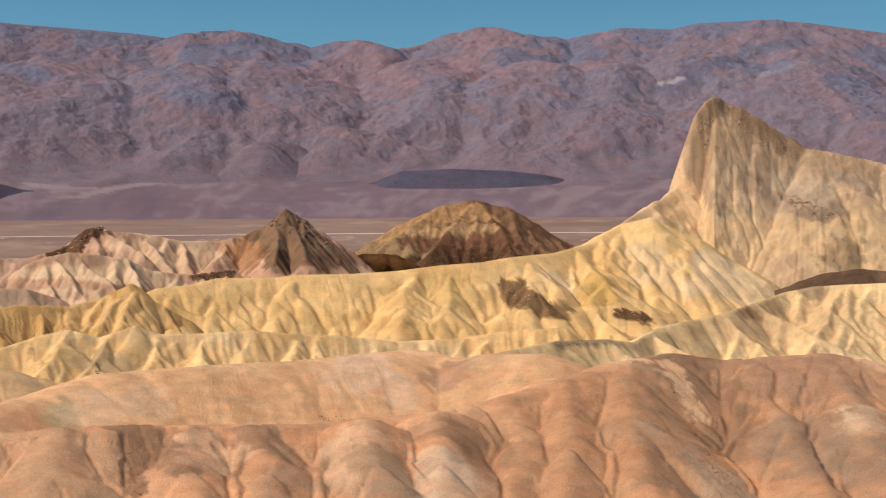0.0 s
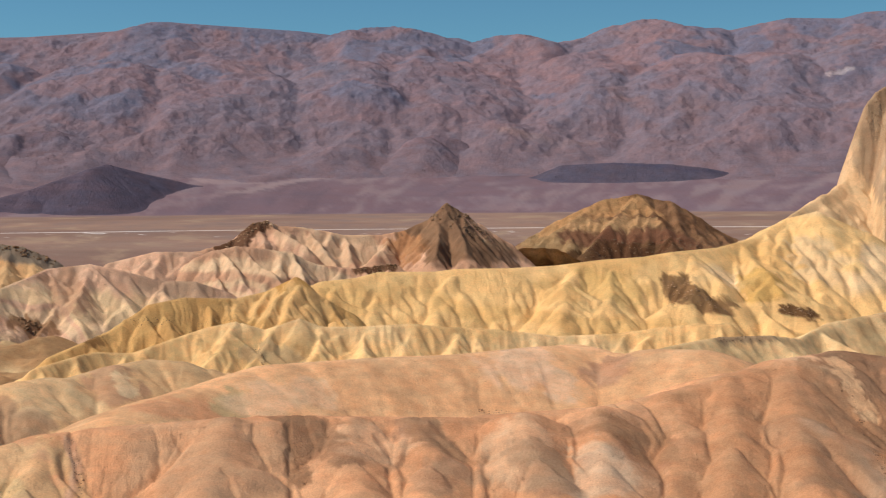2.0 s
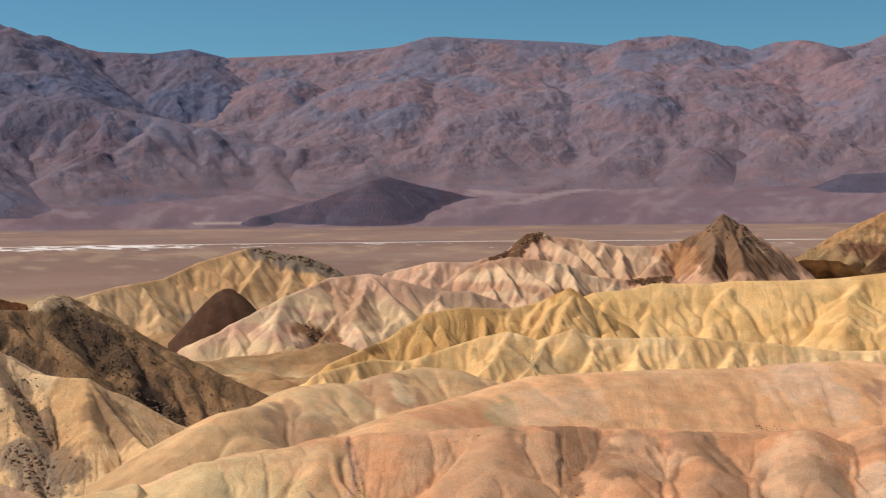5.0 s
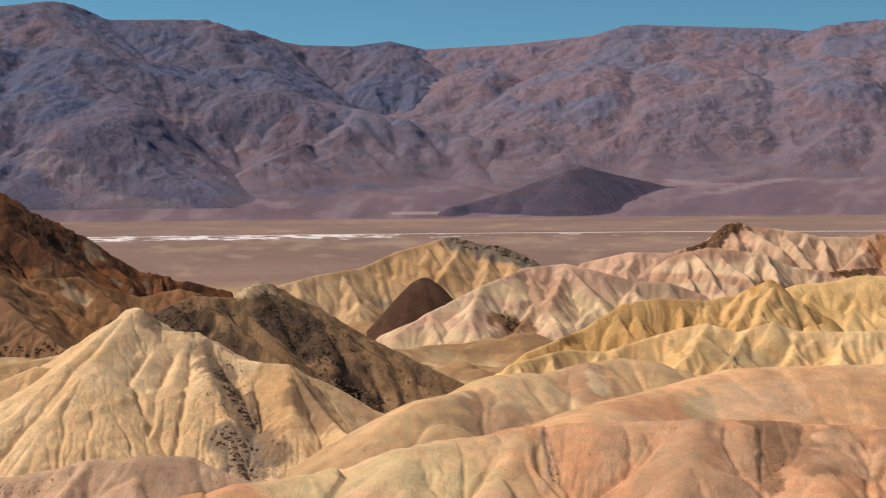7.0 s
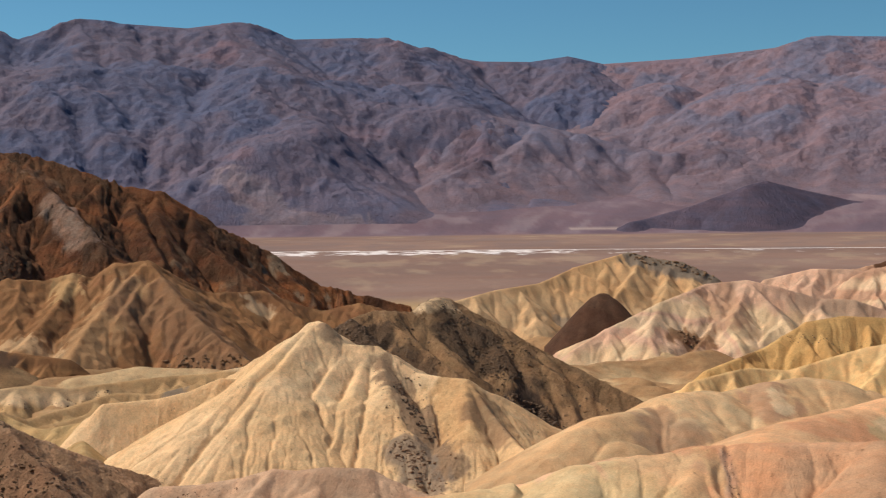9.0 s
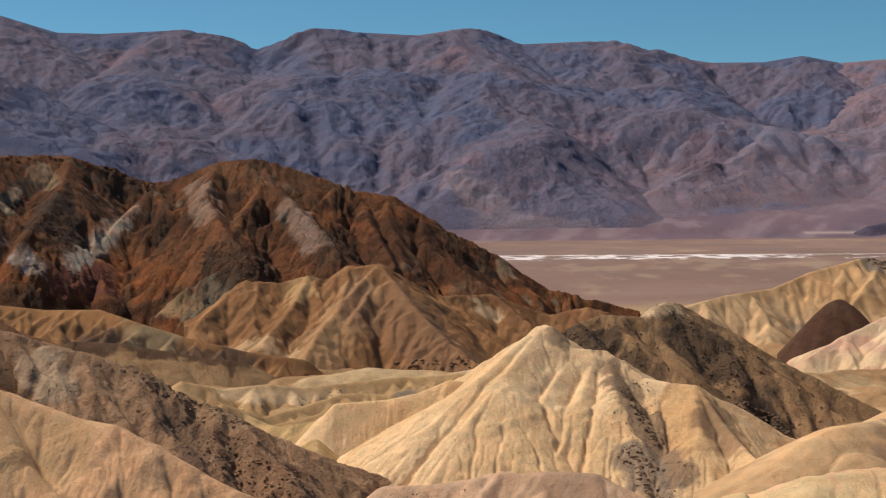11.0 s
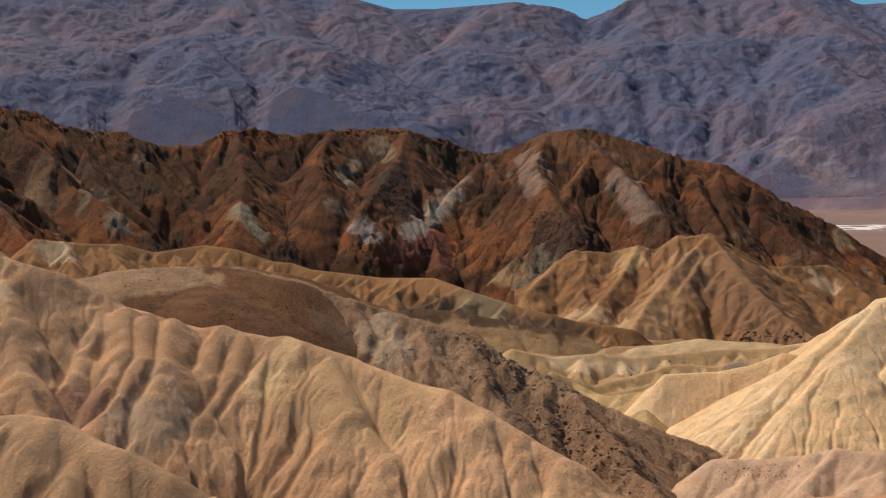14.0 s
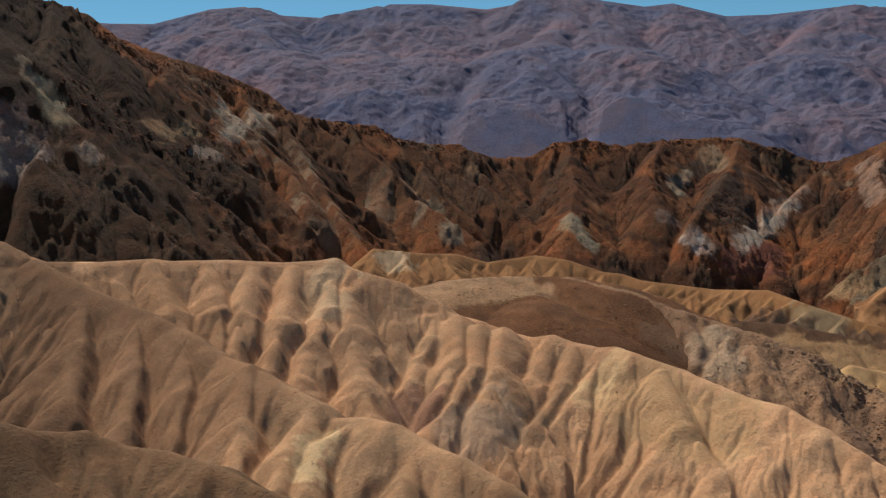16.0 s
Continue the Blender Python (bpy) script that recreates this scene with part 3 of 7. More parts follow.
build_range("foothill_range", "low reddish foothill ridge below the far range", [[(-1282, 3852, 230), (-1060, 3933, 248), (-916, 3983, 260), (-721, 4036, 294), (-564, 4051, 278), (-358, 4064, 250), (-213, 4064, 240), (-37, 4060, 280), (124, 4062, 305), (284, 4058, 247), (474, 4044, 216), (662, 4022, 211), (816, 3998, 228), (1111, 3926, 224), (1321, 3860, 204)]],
            beds(HAZE_CLARET, HAZE_MAUVE, (0.2, 0.13, 0.15), HAZE_MAUVE, size=90, seed=18, thick=40, mix=0.2), 18, -22, 26, 3600, 4300, 0.42, 0.3, 240, 420, relief=0.1, apron=0.92, reach=150)
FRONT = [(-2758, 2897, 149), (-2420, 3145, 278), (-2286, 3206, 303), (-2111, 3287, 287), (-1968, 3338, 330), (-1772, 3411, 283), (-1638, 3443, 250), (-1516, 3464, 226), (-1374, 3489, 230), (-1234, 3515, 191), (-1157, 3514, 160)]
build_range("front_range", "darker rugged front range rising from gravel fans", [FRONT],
            beds(HAZE_SLATE, HAZE_MAUVE, (0.13, 0.095, 0.12), HAZE_CLARET, size=100, seed=6, thick=40, mix=0.2), 12, 14, 52, 3050, 4200, 0.48, 0.34, 180, 650)
# cone toned darker than the fan around it
build_range("fan_cone", "low dark cone standing on gravel fan", [[(-1306, 2822, 40), (-1298, 2864, 45), (-1220, 2936, 71), (-1123, 3034, 117), (-1105, 3099, 128), (-1045, 3162, 108), (-958, 3231, 85), (-933, 3238, 81)]],
            beds((0.085, 0.07, 0.1), (0.105, 0.08, 0.108), size=200, seed=7), 13, 7, 32, 2950, 3550, 0.55, 0.3, 0, 60, cut=0.12, swell=(80, 3), apron=0.0, worn=(0.15, 0.85, 2))
build_range("fan_hill", "low brown hill on the gravel fan", [[(-621, 3627, 127), (-510, 3658, 184), (-440, 3680, 209), (-384, 3700, 200), (-282, 3694, 155), (-121, 3688, 128)]],
            beds(HAZE_MAUVE, (0.17, 0.115, 0.135), HAZE_CLARET, size=120, seed=8), 14, -8, 24, 3400, 3900, 0.55, 0.4, 80, 110, cut=0.5, swell=(90, 10), worn=(0.4, 0.85, 1))
# low rise, toned darker than the gravel
build_range("fan_mesa", "long low dark rise on the gravel fan", [[(-169, 3456, 98), (-100, 3461, 123), (23, 3464, 128), (160, 3462, 123), (241, 3460, 113), (323, 3455, 98)]],
            beds((0.08, 0.07, 0.105), (0.095, 0.08, 0.11), size=150, seed=9), 15, -14, 12, 3200, 3650, 0.55, 0.3, 0, 60, cut=0.08, swell=(80, 3), apron=0.0, worn=(0.15, 0.85, 2))
build_range("fan_knoll", "small reddish knoll on the gravel fan", [[(85, 3779, 153), (144, 3777, 175), (219, 3774, 174), (293, 3769, 156)]],
            beds(HAZE_CLARET, HAZE_MAUVE, size=120, seed=10), 17, -13, 10, 3500, 3950, 0.55, 0.4, 80, 60, cut=0.3, swell=(90, 10), worn=(0.4, 0.85, 1))

# ---- broken floor between the hills ----
def build_badland_floor():
    rng = random.Random(71)
    t = Terrain(-18, 66, 285, 620, 0.16, 1.7, 71)
    t.warp(12, 3)
    for k in range(230):
        az, r, a = radians(rng.uniform(-18, 66)), rng.uniform(290, 610), rng.uniform(0, 6.28)
        x, y, z = -math.sin(az) * r, math.cos(az) * r, rng.uniform(4, 9)
        pts = [(x, y, z)]
        for j in range(5):
            a += rng.uniform(-0.5, 0.5)
            x, y, z = x + 9 * math.cos(a), y + 9 * math.sin(a), z - rng.uniform(-0.5, 1.8)
            pts.append((x, y, z))
        t.ridge(pts, 0.45, 1.5, -3)
        t.spurs(pts, 14, 0.5, 1.0, 20, 0.28, rng, -3, 0)
    t.ribs(5, 0.6, 3)
    t.z = np.maximum(t.z, 0.8 + 1.2 * fbm(t.x, t.y, 30, 72))
    t.rough(4, 0.3)
    ob = t.mesh("badland_floor", beds((0.44, 0.28, 0.14), (0.36, 0.21, 0.1), (0.52, 0.36, 0.19), (0.28, 0.16, 0.08), size=35, seed=73, thick=4), CLAY, -3)
    return tagged(ob, "low ochre hummocks and dry washes between the hills", "ground", kind="structure")


build_badland_floor()

# ---- hills, far to near ----
ROUNDED = hill("rounded_hill", "rounded brown hill with pale tan bands beside the flat",
     [[(-55.3, 758.0, 20.7), (-40.5, 763.9, 31.2), (-25.5, 769.6, 40.1), (-1.1, 775.0, 51.2), (17.4, 779.8, 54.2), (35.8, 779.2, 50.1), (51.2, 778.3, 41.7), (66.4, 777.2, 31.5), (84.7, 775.4, 26.2)]],
     beds(UMBER, (0.2, 0.1, 0.05), (0.25, 0.135, 0.07), (0.17, 0.085, 0.042), UMBER, seed=31, thick=8), STONY,
     lines=[[(17.4, 779.8, 54.2), (4.8, 755.4, 40.8), (-7.0, 729.8, 26.9)], [(-1.1, 775.0, 51.2), (-25.0, 752.7, 35.1), (-42.1, 737.5, 23.9)], [(35.8, 779.2, 50.1), (40.3, 749.0, 34.8), (33.4, 728.2, 23.9)],
            [(-62.0, 697.3, 17.4), (-50.9, 698.1, 24.2), (-39.9, 698.9, 28.3), (-23.3, 699.6, 28.2), (-12.3, 699.9, 22.6)]],
     stains_and_shadow=[([(-25.1, 766.3, 37.1), (-9.9, 758.1, 38.7), (4.8, 750.9, 37.3)], 6, (0.44, 0.27, 0.13), 0.95), ([(10.6, 746.5, 35.6), (25.9, 727.5, 28.0)], 7, (0.42, 0.26, 0.13), 0.9), ([(-38.2, 701.2, 26.7), (-31.8, 746.7, 30.8), (-17.1, 745.4, 32.2), (-18.9, 701.5, 25.3)], 15, (0.42, 0.27, 0.13), 0.85), ([(4.6, 734.2, 26.7), (21.9, 729.0, 29.7), (-7.0, 727.6, 25.6)], 14, BROWN, 0.8), ([(-39.2, 686.2, 26.1), (-23.4, 703.6, 25.2)], 16, LEMON, 0.6), ([(-28.5, 764.5, 39.3), (-14.9, 764.9, 44.4), (1.8, 765.0, 47.3), (19.9, 764.7, 45.1)], 9, (0.5, 0.28, 0.125), 0.95), ([(-19.3, 756.8, 37.4), (4.7, 757.0, 40.2), (25.7, 756.6, 39.2)], 5, (0.52, 0.31, 0.15), 0.9), ([(-16.0, 744.8, 32.3), (4.6, 745.0, 34.0), (25.2, 744.6, 32.7), (42.8, 743.8, 29.1)], 7, (0.2, 0.09, 0.05), 0.9)],
     gap=18, run=60, twigs=1, seed=31, crags=(7, 0.8), side=2, dr=0.6, worn=(0.25, 1.0, 1))
PINK_RIDGE = hill("pink_ridge", "pink and grey gullied ridge with a dark pointed tip",
     [[(-202.5, 628.2, 27.4), (-187.7, 636.9, 29.4), (-175.8, 644.5, 32.4), (-170.8, 649.9, 34.7), (-164.4, 655.7, 41.8), (-158.5, 661.3, 43.5), (-153.4, 663.8, 40.8), (-138.5, 668.3, 39.3), (-123.5, 672.5, 35.9), (-105.5, 676.8, 35.9), (-95.2, 679.6, 37.9), (-84.7, 682.3, 42.7), (-78.2, 684.3, 46.7), (-75.6, 685.8, 50.7), (-66.2, 686.8, 45.2), (-52.8, 688.0, 35.6), (-44.7, 688.5, 30.9)],
      [(-183.2, 592.3, 22.3), (-174.0, 596.1, 28.7), (-167.2, 599.1, 31.5), (-158.0, 602.6, 33.3), (-146.3, 606.6, 31.9), (-135.7, 610.1, 30.5), (-125.2, 614.0, 24.8), (-110.9, 618.5, 22.8), (-91.5, 623.3, 24.3)]],
     beds(ROSE, PALE, (0.5, 0.29, 0.18), ROSE, CREAM, seed=32, thick=6), FAR_CLAY,
     stains_and_shadow=[([(-75.9, 681.7, 47.4), (-71.2, 670.7, 38.7), (-59.6, 659.7, 31.9), (-74.2, 661.4, 33.7), (-86.1, 670.9, 36.1)], 13, (0.19, 0.105, 0.06), 1), ([(-101.2, 672.4, 32.1), (-95.0, 657.6, 26.0)], 6, (0.4, 0.2, 0.1), 0.8), ([(-83.4, 671.2, 37.6), (-73.8, 656.3, 30.1)], 8, UMBER, 0.8), ([(-74.0, 672.0, 40.0), (-68.0, 660.0, 30.0), (-60.0, 664.0, 29.0), (-78.0, 660.0, 30.0)], 13, (0.2, 0.112, 0.062), 0.95), ([(-74.2, 671.9, 48.7), (-70.3, 672.3, 42.8), (-65.1, 672.9, 34.8), (-57.2, 673.6, 32.0), (-49.3, 674.2, 28.0)], 16, (0.19, 0.11, 0.065), 0.9), ([(-82.9, 666.9, 40.3), (-77.8, 667.5, 36.3), (-73.9, 667.9, 32.3)], 8, (0.26, 0.15, 0.085), 0.8), ([(-159.7, 657.7, 41.5), (-167.6, 647.5, 34.8), (-174.6, 644.7, 32.4)], 6, BROWN, 0.9), ([(-106.3, 617.8, 22.0), (-92.1, 621.6, 23.4)], 4, BROWN, 0.9), ([(-94.3, 672.7, 32.3), (-87.6, 652.4, 25.2)], 7, (0.45, 0.22, 0.1), 0.8), ([(-134.0, 658.2, 30.4), (-117.2, 666.4, 30.0)], 16, PALE, 0.6)],
     gap=11, run=45, drop=0.46, slope=0.9, worn=(0.28, 1.2, 1), seed=32, crags=(4, 0.4), side=2, dr=0.6)
STRIPED = hill("striped_hill", "tan hill with grey banded top and gullied sides",
     [[(-322.8, 505.8, 17.7), (-309.0, 528.8, 23.3), (-298.1, 549.3, 25.6), (-290.6, 567.4, 31.9), (-274.3, 589.3, 38.2), (-262.8, 591.8, 35.3), (-250.1, 594.5, 33.7), (-236.3, 597.5, 27.1), (-227.2, 598.3, 20.0)]],
     beds((0.5, 0.28, 0.13), (0.54, 0.32, 0.15), (0.6, 0.385, 0.2), (0.48, 0.27, 0.125), seed=33, thick=7), FAR_CLAY,
     stains_and_shadow=[([(-270.0, 589.2, 36.6), (-254.3, 591.4, 32.8), (-239.3, 594.8, 27.7)], 9, (0.2, 0.16, 0.12), 0.9), ([(-270.4, 577.6, 30.7), (-255.3, 568.5, 23.7)], 10, (0.58, 0.36, 0.18), 0.7), ([(-253.3, 484.5, 13.8), (-244.0, 485.1, 10.7)], 6, (0.25, 0.2, 0.15), 0.7)],
     gap=11, run=45, seed=33, side=2, dr=0.5)
hill("striped_low_ridge", "low pale ridge with fine pinkish ribs",
     [[(-219.0, 590.7, 19.3), (-212.0, 593.3, 26.5), (-193.3, 599.6, 31.1), (-181.6, 603.3, 31.0), (-174.6, 605.3, 30.5), (-162.9, 608.6, 25.3)]],
     beds(PALE, ROSE, CREAM, seed=48, thick=6), FAR_CLAY, gap=10, run=35, seed=48, side=2, dr=0.5)
DARK_CONE = hill("dark_cone", "small dark brown conical hill of loose rubble",
     [[(-248.5, 501.8, 23.3), (-246.9, 503.7, 24.4), (-245.4, 505.6, 24.5), (-243.4, 506.6, 22.9)]],
     beds((0.10, 0.05, 0.03), (0.13, 0.07, 0.042), seed=34), STONY, gap=0, seed=34, side=2, dr=0.5, slope=1.05, ribs=((5, 0.4, 8),), width=1.5, front=45, worn=(0.1, 1.2, 2))
ROSE_HILL = hill("rose_hill", "pale pink gullied hill with flowing ribs",
     [[(-228.2, 444.9, 8.3), (-221.9, 459.2, 14.8), (-209.3, 476.0, 23.3), (-203.7, 489.3, 26.8), (-201.6, 501.0, 29.0), (-187.7, 506.3, 30.4), (-175.7, 510.6, 27.5), (-163.7, 514.6, 23.7), (-151.7, 518.3, 23.2), (-139.7, 521.6, 19.0)]],
     beds(PALE, ROSE, CREAM, PALE, seed=35, thick=6), FAR_CLAY,
     lines=[[(-201.6, 501.0, 29.0), (-191.4, 486.7, 20.3), (-190.0, 472.0, 13.2), (-190.8, 458.0, 6.3)], [(-209.3, 476.0, 23.3), (-205.5, 457.2, 13.9), (-195.3, 443.8, 5.6)], [(-187.7, 506.3, 30.4), (-171.9, 493.2, 20.2), (-161.9, 482.4, 13.1)], [(-221.9, 459.2, 14.8), (-208.4, 449.1, 6.6), (-199.5, 439.0, 0.2)]],
     stains_and_shadow=[([(-194.9, 495.6, 26.0), (-183.6, 477.6, 16.9)], 7, (0.45, 0.26, 0.16), 0.8), ([(-197.5, 468.8, 12.2), (-190.7, 462.9, 9.9)], 6, UMBER, 0.9), ([(-163.2, 512.9, 22.3), (-147.2, 517.6, 20.8)], 9, (0.42, 0.27, 0.18), 0.8), ([(-196.2, 427.2, 5.3), (-172.0, 382.4, 6.5)], 7, (0.5, 0.27, 0.17), 0.8)],
     gap=11, run=45, seed=35, side=2, dr=0.4)
GOLD_RIDGE = hill("gold_ridge", "golden yellow ridge with sharp dark gullies",
     [[(-143.7, 357.2, 13.5), (-139.1, 366.1, 15.9), (-134.2, 375.1, 18.4), (-125.8, 385.0, 25.0), (-117.7, 391.0, 26.5), (-104.6, 398.2, 25.7), (-97.4, 403.4, 27.3), (-88.1, 403.0, 31.6), (-80.4, 402.0, 25.8), (-72.5, 403.5, 21.3)]],
     beds((0.54, 0.3, 0.095), GOLD, (0.5, 0.27, 0.08), seed=49, thick=8), FAR_CLAY,
     stains_and_shadow=[([(-176.1, 458.1, 6.1), (-136.8, 368.8, 16.1)], 3, BROWN, 0.6), ([(-95.6, 395.4, 24.3), (-84.8, 391.4, 23.0)], 10, YELLOW, 0.7)],
     gap=7, run=35, seed=49, side=2, dr=0.3, drop=0.6, slope=0.95, worn=(0.25, 1.3, 1), ribs=((4.5, 0.8, 3), (2, 0.3, 2)))
YELLOW_RIDGE = hill("yellow_ridge", "long bright yellow badland ridge with many gullies",
     [[(-89.9, 415.4, 27.0), (-84.1, 420.4, 29.2), (-74.7, 426.0, 29.9), (-68.5, 430.8, 31.5), (-51.9, 436.9, 31.2), (-45.8, 437.6, 32.0), (-28.8, 442.1, 32.0), (-14.9, 445.8, 32.6), (-0.8, 449.0, 34.2), (11.8, 451.8, 34.9), (20.8, 454.5, 36.3), (36.3, 468.6, 37.1), (48.9, 482.5, 39.6), (62.1, 496.1, 46.0), (71.7, 494.8, 48.3), (86.9, 492.4, 41.4), (103.8, 489.1, 29.8)]],
     beds((0.8, 0.52, 0.24), (0.81, 0.56, 0.31), (0.79, 0.5, 0.215), (0.71, 0.43, 0.17), (0.81, 0.555, 0.305), seed=36, thick=9), FAR_CLAY,
     stains_and_shadow=[([(23.0, 444.2, 27.2), (27.0, 438.1, 24.1), (31.9, 434.1, 21.8)], 6, (0.2, 0.11, 0.05), 0.95), ([(20.9, 437.4, 26.8), (25.0, 433.0, 22.7)], 4, (0.2, 0.11, 0.05), 0.8), ([(47.3, 449.3, 28.5), (47.4, 442.2, 25.5)], 8, (0.55, 0.33, 0.1), 0.8), ([(54.5, 435.7, 19.8), (62.1, 440.6, 17.6)], 3, BROWN, 0.9),
             ([(-16.4, 437.5, 26.1), (-12.7, 430.8, 24.8)], 6, GOLD, 0.6), ([(-2.5, 435.9, 26.1), (7.8, 435.5, 24.4)], 10, (0.6, 0.38, 0.14), 0.6), ([(67.5, 479.2, 36.2), (67.4, 465.2, 29.4)], 8, LEMON, 0.8)],
     gap=13, run=55, drop=0.44, skew=34, twigs=1, sides=(-1,), seed=36, side=2, dr=0.5, back=30, ribs=((6, 0.4, 5),), twist=14, line_gap=0, slope=0.67, width=1.6, worn=(0.16, 1.0, 2), swell=(16, 2.2), streaks=(7, 0.12))
LEMON_RIDGE = hill("lemon_low_ridge", "low pale yellow ridge of rounded clay knobs",
     [[(-134.4, 323.2, 14.4), (-125.3, 337.5, 17.0), (-117.1, 343.9, 16.0), (-108.6, 350.2, 19.0), (-101.1, 355.9, 21.4), (-94.1, 357.8, 22.8), (-87.0, 359.6, 20.5), (-78.4, 361.6, 23.3), (-72.7, 362.8, 21.0), (-64.0, 364.4, 20.9), (-49.9, 369.1, 21.3), (-42.1, 372.6, 20.2), (-24.6, 376.7, 18.9), (-12.8, 379.8, 17.1), (2.3, 382.5, 17.5), (17.6, 384.6, 19.5), (32.7, 383.6, 20.3)]],
     beds((0.74, 0.5, 0.255), (0.71, 0.445, 0.195), (0.68, 0.455, 0.22), seed=50, thick=8), SMOOTH_CLAY,
     stains_and_shadow=[([(-86.1, 352.4, 15.4), (-79.0, 350.6, 14.9)], 5, (0.4, 0.28, 0.15), 0.8)],
     gap=8, run=35, seed=50, side=2, dr=0.45, drop=0.5, skew=25, slope=0.85, twigs=1)
